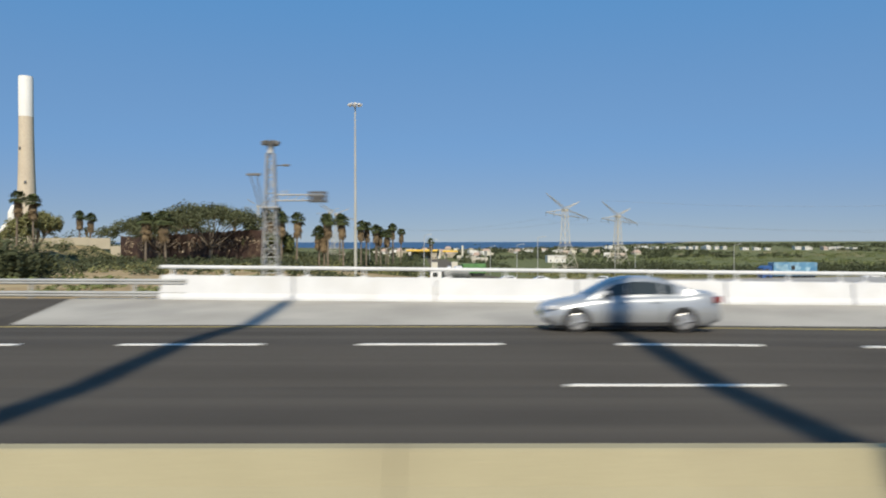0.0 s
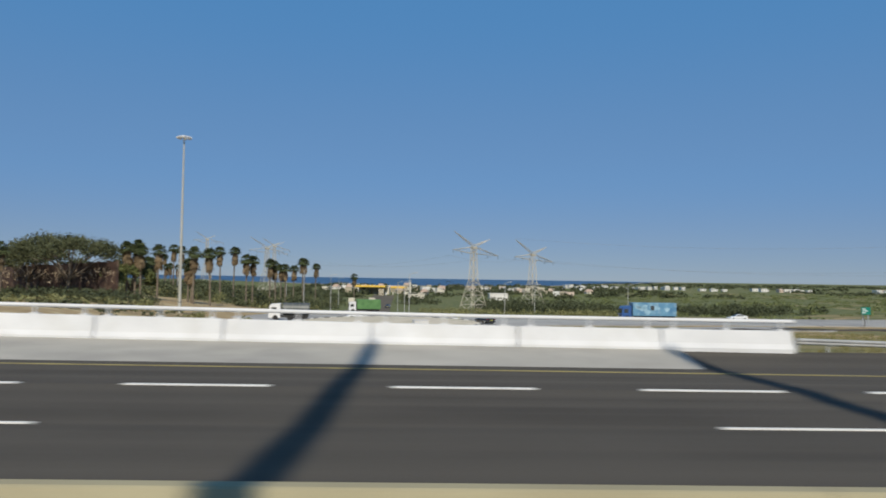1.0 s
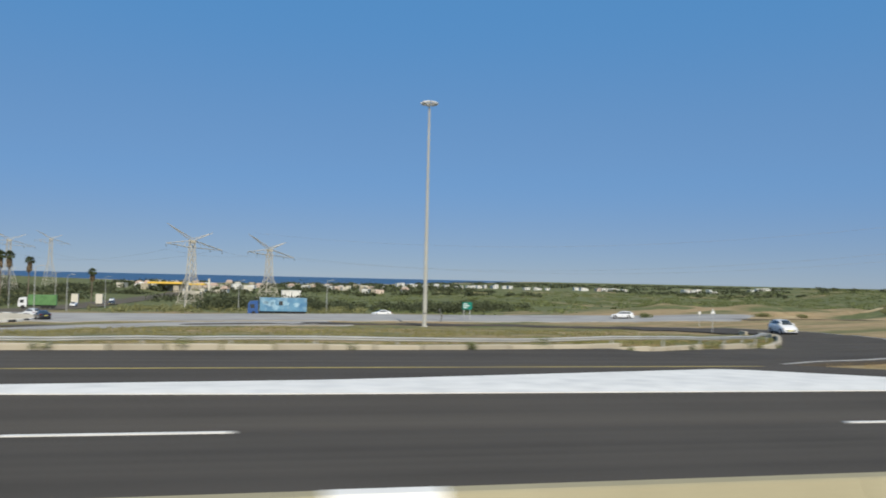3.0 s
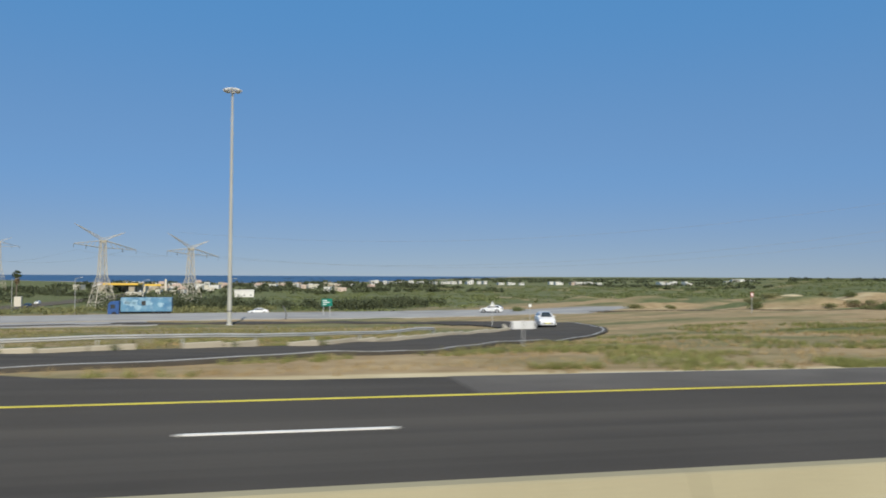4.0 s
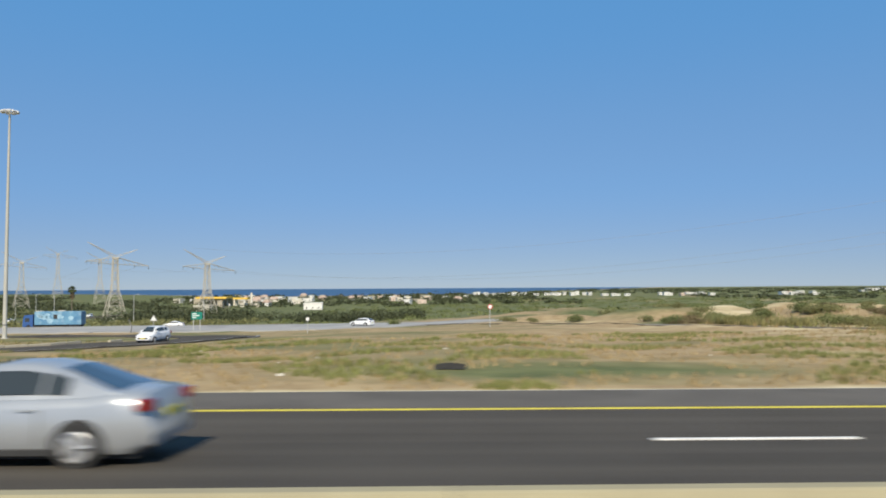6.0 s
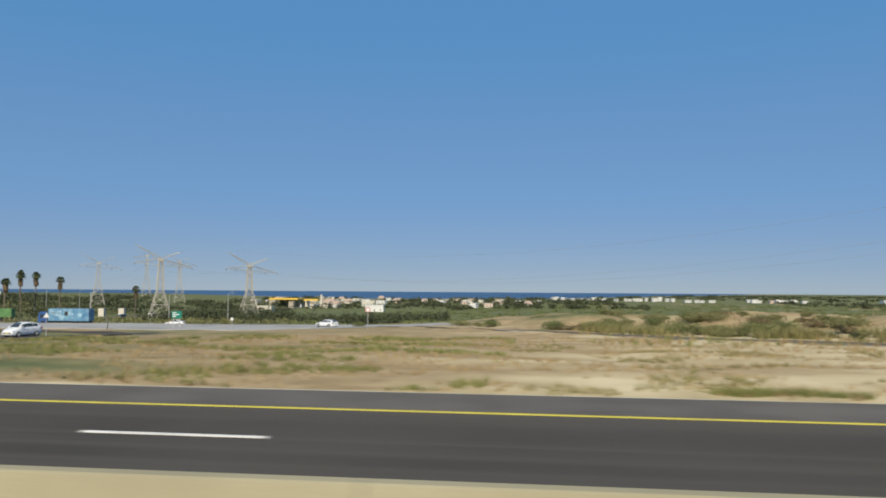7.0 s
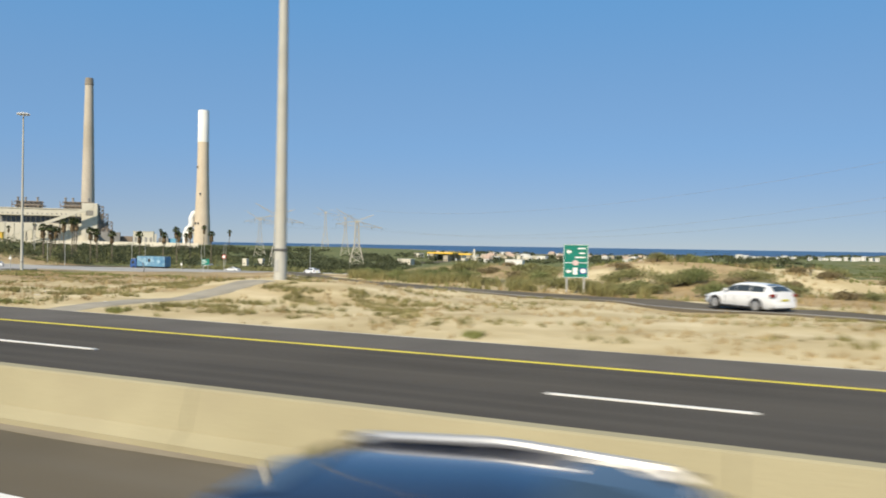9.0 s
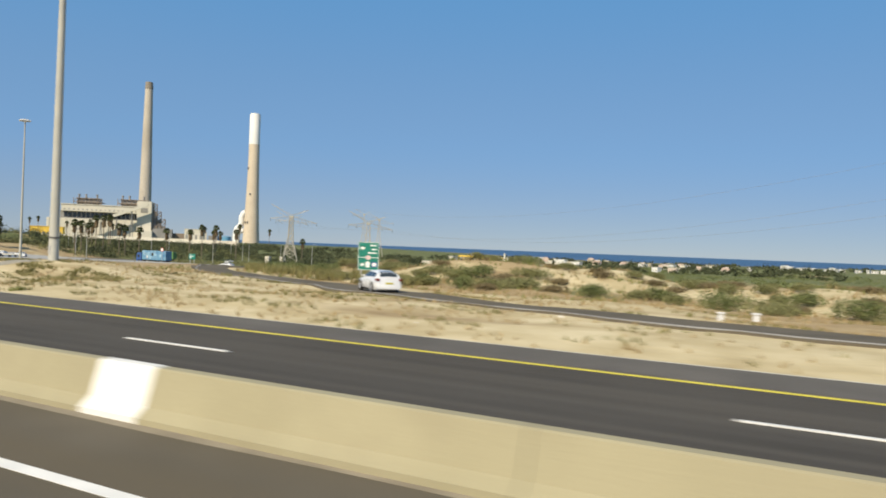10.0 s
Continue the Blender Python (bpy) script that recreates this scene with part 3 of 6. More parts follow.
high_mast(-14.5, 124.1, ground(-14.5, 124.1), 25.2, 0.26, 0.11, 8, "tall slim pale steel lighting mast behind the bridge")
high_mast(95.5, 104.3, ground(95.5, 104.3), 27.6, 0.30, 0.13, 9, "tall tapered steel lighting mast inside the loop road")
high_mast(208.5, 35.5, 0.0, 33.0, 0.36, 0.16, 9, "tall cream steel lighting mast at the end of a concrete path")

# unseen poles added on the near verge to cast the shadows across the carriageway
for shade_x, shade_lamps in ((-5.25, 0), (4.8, 0), (24.35, 0), (34.3, 0)):
    high_mast(shade_x, -11.0, -0.3, (0.933 * along(PARAPET_Y, shade_x) + 10.9 - 0.9 * (shade_lamps > 0)) * math.tan(SUN_UP), 0.36, 0.27, shade_lamps, "tall plain unseen pole on the near verge, added to cast its shadow")


# ---- power station chimneys ----
def chimney_white(x, y, z, top):
    root = thing("chimney", "tall concrete power station chimney with a white upper part", "chimney")
    root.location = (x, y, z)
    h = top - z
    k = h / 160
    smooth(part("shaft", lathe(bmesh.new(), [(10.5 * k, -4), (10.2 * k, 0), (9.2 * k, 20 * k), (8.2 * k, 45 * k), (7.2 * k, 75 * k), (6.6 * k, 105 * k), (6.5 * k, 122 * k)], 40), CHIMNEY, root))
    smooth(part("white_top", lathe(bmesh.new(), [(6.55 * k, 122 * k), (6.45 * k, 158 * k), (6.1 * k, 159.5 * k), (6.1 * k, 160 * k)], 40), CHIMNEY_WHITE, root))
    for zz, a in ((92, -1.9), (60, -1.2), (25, -1.4), (25, -1.8)):
        r = along([(0, 10.2), (20, 9.2), (45, 8.2), (75, 7.2), (105, 6.6)], zz) * k
        bm = boxed(r * math.cos(a) - 0.9 * k, r * math.sin(a) - 0.9 * k, (zz - 1.2) * k, r * math.cos(a) + 0.9 * k, r * math.sin(a) + 0.9 * k, (zz + 1.2) * k)
        part("opening", bm, STEEL_DARK, root)
    # flue duct at its foot
    for pts, r in ((((-19, -7, -3), (-19, -7, 12), (-16.5, -7, 17.5), (-12.5, -6.5, 20), (-11, -6, 24), (-11, -6, 31), (-9, -5, 36), (-6, -4, 38)), 3.4), (((-14, -10, -3), (-14, -10, 8), (-11, -9.5, 13), (-6, -7, 15)), 2.8)):
        bm = bmesh.new()
        for p, q in zip(pts, pts[1:]):
            beam(bm, Vector(p) * k, Vector(q) * k, r * k, r * k, 14)
        for p in pts[1:-1]:
            bmesh.ops.create_icosphere(bm, subdivisions=2, radius=r * k * 1.02, matrix=Matrix.Translation(Vector(p) * k))
        smooth(part("flue_duct", bm, CHIMNEY_WHITE, root), 60)
    return root


chimney_white(-402, 718, -3.0, 160.0)


def chimney_grey(x, y, z, top):
    root = thing("chimney", "tall slender grey-brown concrete power station chimney", "chimney")
    root.location = (x, y, z)
    h = top - z
    smooth(part("shaft", lathe(bmesh.new(), [(8.2, -4), (8.0, 0), (7.2, h * 0.3), (5.8, h * 0.65), (4.6, h * 0.96), (4.2, h)], 32), CHIMNEY_GREY, root))
    part("cap", lathe(bmesh.new(), [(4.7, h * 0.962), (4.9, h * 0.965), (4.4, h + 1.2), (3.6, h + 1.4)], 32), surface("chimney_soot", (0.20, 0.175, 0.145), (0.29, 0.255, 0.21), 0.1, 0.9, 0.1, 0.5), root)
    return root


chimney_grey(-505, 640, -3.0, 189.5)


# ---- lattice pylons ----
def pylon(x, y, z, waist, arm, turn=0.0, w=0.13, label="pale lattice steel power pylon standing among shrubs"):
    root = thing("pylon", label, "pylon", "power line pylons")
    root.matrix_basis = pose(x, y, z, 0, 0, turn)
    h = waist - z
    levels = [(0, 3.6), (0.14, 3.1), (0.28, 2.45), (0.42, 1.75), (0.5, 1.2), (0.62, 1.05), (0.75, 0.92), (0.88, 0.8), (1.0, 0.75)]
    corner = ((-1, -1), (1, -1), (1, 1), (-1, 1))
    bm = bmesh.new()
    for (a, ra), (b, rb) in zip(levels, levels[1:]):
        for i in range(4):
            (cx, cy), (dx, dy) = corner[i], corner[(i + 1) % 4]
            p, q = Vector((cx * ra, cy * ra, a * h)), Vector((cx * rb, cy * rb, b * h))
            r, s = Vector((dx * ra, dy * ra, a * h)), Vector((dx * rb, dy * rb, b * h))
            beam(bm, p, q, w)
            beam(bm, p, s, w * 0.55)
            beam(bm, r, q, w * 0.55)
            beam(bm, q, s, w * 0.55)
    part("tower", bm, PYLON, root)
    for side, out, drop in ((-1, arm * 1.15, 0.6), (1, arm * 1.4, 2.2)):
        bm = bmesh.new()
        tip = Vector((side * out, 0, h - 0.6 - drop))
        for cy in (-1, 1):
            beam(bm, (side * 0.7, cy * 0.75, h), tip, w * 0.75)
            beam(bm, (side * 0.7, cy * 0.75, h * 0.9), tip, w * 0.65)
        for k in (0.15, 0.3, 0.45, 0.6, 0.75):
            a, b = Vector((side * 0.7, 0, h)).lerp(tip, k), Vector((side * 0.7, 0, h * 0.9)).lerp(tip, k + 0.12)
            beam(bm, a, b, w * 0.5)
        arm_part = part("crossarm", bm, PYLON, root)
        for share in (0.55, 1.0):
            p = Vector((side * 0.7, 0, h * 0.92)).lerp(tip, share)
            part("insulator", beam(bmesh.new(), p, p - Vector((0, 0, 1.3)), 0.08, 0.08, 6), STEEL_DARK, arm_part)
    for side, out, up in ((-1, 9.2, 5.3), (1, 7.4, 3.0)):
        bm = bmesh.new()
        tip = Vector((side * out, 0, h + up))
        for cy in (-0.5, 0.5):
            beam(bm, (side * 0.3, cy, h), tip, w * 0.62)
            beam(bm, (-side * 0.4, cy, h + 0.5), tip, w * 0.5)
        for k in (0.2, 0.4, 0.6):
            beam(bm, Vector((side * 0.3, 0, h)).lerp(tip, k), Vector((-side * 0.4, 0, h + 0.5)).lerp(tip, k + 0.1), w * 0.4)
        part("raised_arm", bm, PYLON, root)
    part("head_cage", boxed(-0.8, -0.8, h * 0.97, 0.8, 0.8, h + 0.15, 0.05), PYLON, root)
    return root


pylon(42.3, 262, -10.4, 13.0, 8.0, 36)
pylon(66.6, 287.3, -10.2, 11.6, 8.0, 36)


# ---- roads of the interchange ----
ribbon("road_underpass", [(14, 12), (14, 60), (13.4, 118)], 17, ROAD_PALE, "pale worn road coming out from under the bridge", "road", lift=0.10)
ribbon("road_crossing", [(13.6, 116), (12, 150), (8, 220), (4, 300), (0, 400), (-6, 560)], 15, ASPHALT_WORN, "worn asphalt road running under the bridge towards the sea", "road", lift=0.10)
ribbon("road_pale", [(-8, 151), (4, 150), (20, 147), (60, 142), (100, 146), (132, 146), (160, 126)], 31, ROAD_PALE, "wide pale old asphalt road of the interchange", "road", lift=0.16)
LOOP_IN = [(44, 27.9), (55, 28.3), (70, 29.0), (84, 29.9), (90, 30.9), (94, 32.2), (97, 33.6), (101, 35.6), (104.5, 38.6), (109, 44.2), (113.5, 50.5), (118, 57), (122.3, 63.5), (125, 74)]
LOOP_OUT = [(94.4, 23.2), (97.5, 24.5), (103, 26.6), (108.5, 30), (114.5, 37.2), (120.5, 44.3), (126, 52), (131, 62), (134, 74), (135, 87), (131, 102)]
ribbon("road_loop", [(80, 25.6, 6.0), (87, 26.0, 7.6), (92, 26.9, 8.6), (97.2, 29, 9.1), (102, 31.1, 9.2), (106.5, 34.3, 9.4), (111.8, 40.7, 9.0), (117, 47.4, 9.3), (122, 54.5, 9.4), (126.6, 62.8, 8.9), (129.5, 74, 9), (129.8, 86.5, 9.8), (126, 100, 9.4), (116, 109, 8), (104, 113, 7), (86, 112, 6.5), (60, 107, 6.5), (34, 110, 6.5)], 6.5, ASPHALT, "dark asphalt loop slip road", "road", lift=0.14, drape=True)
ribbon("road_slip", [(420, 14.5), (360, 18), (320, 22.5), (290, 27), (262, 31.8), (249, 35), (240, 38.8), (231, 43.5), (222, 49.5), (206, 58), (193, 67), (178, 82), (162, 108), (144, 138), (120, 158)], 4.6, ASPHALT_WORN, "narrow asphalt slip road between sand banks", "road", lift=0.10)

ribbon("road_link", [(27, 34), (34, 58), (44, 84), (62, 104), (84, 113)], 11, ROAD_PALE, "pale worn link road beside the underpass", "road", lift=0.09)


def offset_line(pts, d):
    """The plan line moved sideways by d metres, to its left."""
    out = []
    for i, p in enumerate(pts):
        a, b = Vector(pts[max(0, i - 1)]), Vector(pts[min(len(pts) - 1, i + 1)])
        t = (b - a).normalized()
        out.append((p[0] - t.y * d, p[1] + t.x * d))
    return out


def walk_line(pts, step):
    """Evenly spaced places along a plan line, each with its heading in degrees."""
    out, left = [], 0.0
    for a, b in zip(pts, pts[1:]):
        a, b = Vector(a), Vector(b)
        n, t = (b - a).length, (b - a).normalized()
        s = left
        while s < n:
            p = a + t * s
            out.append((p.x, p.y, math.degrees(math.atan2(t.y, t.x))))
            s += step
        left = s - n
    return out


KERB = surface("kerb_stone", (0.38, 0.335, 0.25), (0.48, 0.43, 0.33), 0.9, 0.9, 0.2, 25.0, stain=(0.34, 0.30, 0.22), stain_scale=0.9, per_object=0.12)


def kerb_line(pts, label, unit=1.9, height=0.2, lift=0.0, level=None):
    root = thing("kerb", label, "kerb", kind="structure")
    mesh = None
    for x, y, turn in walk_line(pts, unit):
        if random.random() < 0.06:
            continue
        if mesh is None:
            ob = part("kerb_stone", boxed(-unit / 2 + 0.04, -0.14, -0.35, unit / 2 - 0.04, 0.14, height, 0.03), KERB, root)
            mesh = ob.data
        else:
            ob = new("kerb_stone", mesh)
            ob.parent = root
        h = level(x, y) if level else ground(x, y)
        if level and x < 92:
            _, y, h = bend(x, y, h)
        ob.matrix_basis = pose(x, y, h + lift + random.uniform(-0.03, 0.03), random.uniform(-1, 1), random.uniform(-0.6, 0.6), turn + random.uniform(-1.2, 1.2))


kerb_line(LOOP_IN, "worn beige concrete kerb stones along the loop road", height=0.22, lift=0.0, level=lambda x, y: road_z(y, x) - 0.02 if x < 92 else ground(x, y) + 0.14)
ribbon("edge_line", offset_line([(420, 14.5), (360, 18), (320, 22.5), (290, 27), (262, 31.8), (249, 35), (240, 38.8), (231, 43.5), (222, 49.5), (206, 58), (193, 67), (178, 82)], 1.95), 0.15, ROAD_PALE, "worn white edge line along the slip road", "road marking", lift=0.125, thickness=0.05)

ribbon("edge_line", offset_line(LOOP_OUT, 0.3), 0.15, LINE_FADED, "worn white edge line round the outside of the loop road", "road marking", lift=0.155, thickness=0.05, drape=True)


def guard_rail(pts, label, two=False, lift=0.0, base=ground):
    root = thing("guardrail", label, "guardrail", kind="structure")
    prof = [(-0.03, -0.105), (0.04, -0.07), (0.04, -0.035), (-0.03, 0.0), (0.04, 0.035), (0.04, 0.07), (-0.03, 0.105)]
    places = walk_line(pts, 2.0)
    for height in ((0.60, 0.14) if two else (0.58,)):
        rings = []
        for x, y, turn in places:
            nx, ny = math.sin(radians(turn)), -math.cos(radians(turn))
            z = base(x, y) + lift + height
            rings.append([(x + nx * o, y + ny * o, z + h) for o, h in prof] + [(x + nx * (o - 0.012), y + ny * (o - 0.012), z + h) for o, h in prof[::-1]])
        part("rail", lofted(bmesh.new(), rings), STEEL, root)
    mesh = None
    for x, y, turn in places[::2]:
        if mesh is None:
            ob = part("rail_post", boxed(-0.04, 0.02, -0.8, 0.04, 0.12, 0.66), STEEL, root)
            mesh = ob.data
        else:
            ob = new("rail_post", mesh)
            ob.parent = root
        ob.matrix_basis = pose(x, y, base(x, y) + lift, 0, 0, turn)
    return root


guard_rail([(-75, 31.3), (-46, 29.9), (-8.4, 27.5)], "galvanised two-beam guardrail leading to the bridge", True, 0.0, lambda x, y: 0.22)
guard_rail([(38.6, 24.9), (54.5, 25.6)], "short galvanised guardrail sloping into the ground past the bridge", False, 0.0, lambda x, y: -0.22 - 0.026 * (x - 38.6))
guard_rail([(47, 38.5), (62, 37), (80, 37), (90, 37.3), (97, 38.7), (103, 42.2), (109, 47.6), (114, 52.6)], "galvanised steel guardrail inside the loop road", lift=0.02)


def mast_path():
    """Rough concrete laid on the sand, with broken edges that sink into it."""
    rings = []
    for k in range(40):
        y = 20.1 + 14.0 * k / 39
        c = 207.9 + 0.5 * k / 39
        wl, wr = (0.86 + 0.22 * noise.noise((y / 1.6, side, 0.3)) + 0.10 * noise.noise((y / 0.5, side, 4.3)) for side in (1.0, 7.0))
        z = max(ground(c + o, y) for o in (-0.8, 0, 0.8)) + 0.03 + 0.025 * noise.noise((y / 1.2, 3.0, 9.0))
        rings.append([(c - wl, y, ground(c - wl, y) + 0.005), (c - wl * 0.8, y, z), (c, y, z + 0.015), (c + wr * 0.8, y, z), (c + wr, y, ground(c + wr, y) + 0.005), (c + wr, y, z - 0.5), (c - wl, y, z - 0.5)])
    tagged(part("path", lofted(bmesh.new(), rings), CONCRETE_PATH), "rough grey concrete access path up to the mast", "path", kind="structure")


mast_path()


def roundabout():
    root = thing("roundabout", "sandy roundabout island with a black and white kerb", "traffic island", kind="structure")
    sand = surface("island_sand", (0.50, 0.44, 0.34), (0.60, 0.54, 0.43), 0.4, 0.95, 0.3, 8.0, stain=(0.36, 0.33, 0.2), stain_scale=0.3)
    cx, cy = 20.0, 133.0
    z = ground(cx, cy)
    bm = lathe(bmesh.new(), [(15.6, z - 1.0), (15.6, z + 0.42), (13.0, z + 0.62), (6, z + 0.75), (0.4, z + 0.8)], 48, (cx, cy))
    smooth(part("island", bm, sand, root))
    black = surface("kerb_black", (0.03, 0.03, 0.03), (0.06, 0.06, 0.06), 1.0, 0.8)
    for k in range(60):
        a = 2 * math.pi * k / 60
        bm = boxed(-0.78, -0.16, -0.6, 0.78, 0.16, 0.5, 0.03)
        ob = part("kerb_stone", bm, LINE_WHITE if k % 2 else black, root)
        ob.matrix_basis = pose(cx + 15.8 * math.cos(a), cy + 15.8 * math.sin(a), z, 0, 0, math.degrees(a) + 90)


roundabout()


def white_patch(x):
    """A block of the median barrier that is painted white."""
    t = bar_top(x)
    rings = []
    for s in (-0.55, 0.55):
        xx = x + s
        rings.append([(xx, 6.614, -0.10), (xx, 6.614, -0.015), (xx, 6.774, 0.106), (xx, 6.914, t - 0.018), (xx, 6.946, t + 0.006), (xx, 7.122, t + 0.006), (xx, 7.122, t - 0.05), (xx, 6.98, t - 0.05), (xx, 6.82, 0.06), (xx, 6.65, -0.05), (xx, 6.65, -0.10)])
    part("painted_block", lofted(bmesh.new(), rings), LINE_WHITE, median, "worn white painted block")


for px_x in (78.92, 122.65, 209.55, 252.15):
    white_patch(px_x)


# ---- plants ----
def leaf_material(name, dark, light, per=0.25):
    m = surface(name, dark, light, 0.6, 0.75, 0.0, 3.0, per_island=per, spec=0.25)
    b = m.node_tree.nodes["Principled BSDF"]
    b.inputs["Subsurface Weight"].default_value = 0.0
    return m


LEAF_DARK = leaf_material("leaf_dark", (0.045, 0.054, 0.027), (0.080, 0.092, 0.045), 0.15)
LEAF_MID = leaf_material("leaf_mid", (0.10, 0.122, 0.045), (0.175, 0.195, 0.075), 0.2)
LEAF_OLIVE = leaf_material("leaf_olive", (0.14, 0.145, 0.058), (0.225, 0.222, 0.10), 0.2)
LEAF_ACACIA = leaf_material("leaf_acacia", (0.060, 0.070, 0.034), (0.115, 0.125, 0.062), 0.25)
LEAF_BROWN = leaf_material("leaf_brown", (0.13, 0.105, 0.055), (0.22, 0.175, 0.095), 0.15)
FROND = leaf_material("palm_frond", (0.040, 0.055, 0.020), (0.085, 0.100, 0.040), 0.3)
FROND_DEAD = leaf_material("palm_dead_frond", (0.13, 0.095, 0.055), (0.23, 0.17, 0.10), 0.3)
BARK = surface("palm_bark", (0.12, 0.095, 0.07), (0.20, 0.165, 0.125), 1.5, 0.95, 0.5, 12.0)
STRAW_BLADE = leaf_material("straw_blade", (0.28, 0.205, 0.10), (0.40, 0.31, 0.165), 0.2)
OLIVE_BLADE = leaf_material("olive_blade", (0.155, 0.145, 0.055), (0.26, 0.235, 0.10), 0.3)
GREEN_BLADE = leaf_material("green_blade", (0.135, 0.150, 0.045), (0.225, 0.232, 0.080), 0.3)


def joined(name, verts, faces, material, parent=None, label=""):
    me = bpy.data.meshes.new(name)
    me.from_pydata(verts, [], faces)
    me.materials.append(material)
    ob = new(name, me)
    if parent:
        ob.parent = parent
    if label:
        ob["label"] = label
    return ob


def leaf_cloud(rnd, verts, faces, cx, cy, cz, rx, ry, rz, n, size, low=-0.35):
    """n small leaves scattered through the outer part of a rough ellipsoid."""
    for _ in range(n):
        u, a = rnd.uniform(low, 1.0), rnd.uniform(0, 2 * math.pi)
        q = math.sqrt(max(0.0, 1 - u * u))
        k = rnd.uniform(0.55, 1.0) * (1 + 0.28 * math.sin(3 * a + cx) + 0.15 * math.sin(5 * a + cy))
        x, y, z = cx + rx * k * q * math.cos(a), cy + ry * k * q * math.sin(a), cz + rz * k * u
        s = size * rnd.uniform(0.5, 1.3)
        t, p = rnd.uniform(0, 2 * math.pi), rnd.uniform(-0.9, 0.9)
        d = Vector((math.cos(t) * math.cos(p), math.sin(t) * math.cos(p), math.sin(p)))
        e = d.orthogonal().normalized()
        e.rotate(Matrix.Rotation(rnd.uniform(0, 6.28), 3, d))
        c = Vector((x, y, z))
        i = len(verts)
        verts += [c - d * s, c + e * s * 0.45, c + d * s, c - e * s * 0.45]
        faces.append((i, i + 1, i + 2, i + 3))


def palm_tree(h, seed):
    """A tall fan palm: ringed trunk, round head of fans, skirt of dead fronds."""
    rnd = random.Random(seed)
    root = thing("palm_tree", "tall slim fan palm with a skirt of dead fronds", "palm", "palms beside the interchange")
    bend = Vector((rnd.uniform(-0.4, 0.4), rnd.uniform(-0.4, 0.4), 0))
    rings = []
    for k in range(9):
        t = k / 8
        c = bend * t * t
        r = 0.25 - 0.09 * t + (0.1 if k == 0 else 0)
        rings.append([(c.x + r * math.cos(a * math.pi / 4), c.y + r * math.sin(a * math.pi / 4), -0.8 + (h + 0.8) * t) for a in range(8)])
    smooth(part("trunk", lofted(bmesh.new(), rings), BARK, root), 60)

    def fans(name, n, lo, hi, length, material, droop):
        verts, faces = [], []
        top = bend + Vector((0, 0, h))
        for _ in range(n):
            a, p = rnd.uniform(0, 2 * math.pi), rnd.uniform(lo, hi)
            d = Vector((math.cos(a) * math.cos(p), math.sin(a) * math.cos(p), math.sin(p)))
            side = Vector((-math.sin(a), math.cos(a), 0))
            l = length * rnd.uniform(0.75, 1.15)
            base = top + d * l * 0.45 + Vector((0, 0, -droop * rnd.uniform(0, 1.0)))
            i = len(verts)
            verts += [top + Vector((0, 0, -droop * 0.3)) - side * 0.03, top + Vector((0, 0, -droop * 0.3)) + side * 0.03, base]
            faces.append((i, i + 1, i + 2))
            for b in range(7):
                w = (b - 3) / 3
                tip = base + (d * math.cos(w * 1.2) + side * math.sin(w * 1.2)) * l * 0.55 + Vector((0, 0, -0.18 * l - droop * 0.15))
                mid = base + (d * math.cos(w * 1.2) + side * math.sin(w * 1.2)) * l * 0.3
                q = side * 0.075 * l
                i = len(verts)
                verts += [base, mid - q, tip, mid + q]
                faces.append((i, i + 1, i + 2, i + 3))
        joined(name, verts, faces, material, root)

    fans("crown", 72, -0.5, 1.4, 2.05, FROND, 0.0)
    fans("dead_skirt", 88, -1.4, -0.45, 1.3, FROND_DEAD, 2.7)
    return root


PALM_KINDS = {}


def plant_palm(x, y, top):
    z = ground(x, y)
    h = top - 1.5 - z
    key = max(5, round(h))
    seed = key * 10 + random.randint(0, 1)
    if seed not in PALM_KINDS:
        PALM_KINDS[seed] = palm_tree(key, seed)
        PALM_KINDS[seed].matrix_basis = pose(x, y, top - 1.5 - key, 0, 0, random.uniform(0, 360))
    else:
        copy_thing(PALM_KINDS[seed], pose(x, y, top - 1.5 - key, 0, 0, random.uniform(0, 360)))


for x, y, top in ((-103, 211, 10.7), (-99, 209, 10.0), (-55, 138, 7.6), (-50.5, 136, 7.6), (-90.4, 158, 12.9), (-85.7, 156, 12.0), (-34.6, 221, 10.3), (-31, 222, 10.3),
                  (-37.6, 160, 8.8), (-36.2, 161, 9.2), (-34.6, 160, 8.4), (-31.8, 162, 8.3), (-26, 168, 8.2), (-22.8, 170, 8.0), (-29, 174, 5.6), (-27.3, 171, 5.0), (-22.4, 202, 7.6), (-21.2, 204, 7.4),
                  (-20.3, 222, 6.8), (-19, 224, 6.3), (-17.2, 230, 5.6), (-19.3, 278, 8.3), (-17, 290, 6.8), (-18.2, 268, 8.2), (-20.5, 262, 5.6), (-22.5, 250, 5.8), (-56, 244, 11.6), (-53.4, 243, 11.0), (-60, 236, 7.0), (-63, 240, 7.4),
                  (-6, 330, 3.2), (-110, 390, 12.0), (-96, 352, 6.4), (-93, 350, 6.8), (-91, 353, 6.2)):
    plant_palm(x, y, top)
for x, y, top in ((-424, 440, 15), (-404, 436, 16), (-368, 440, 12), (-330, 436, 14), (-318, 450, 11), (-226, 470, 11), (-180, 500, 11)):
    plant_palm(x, y, top)


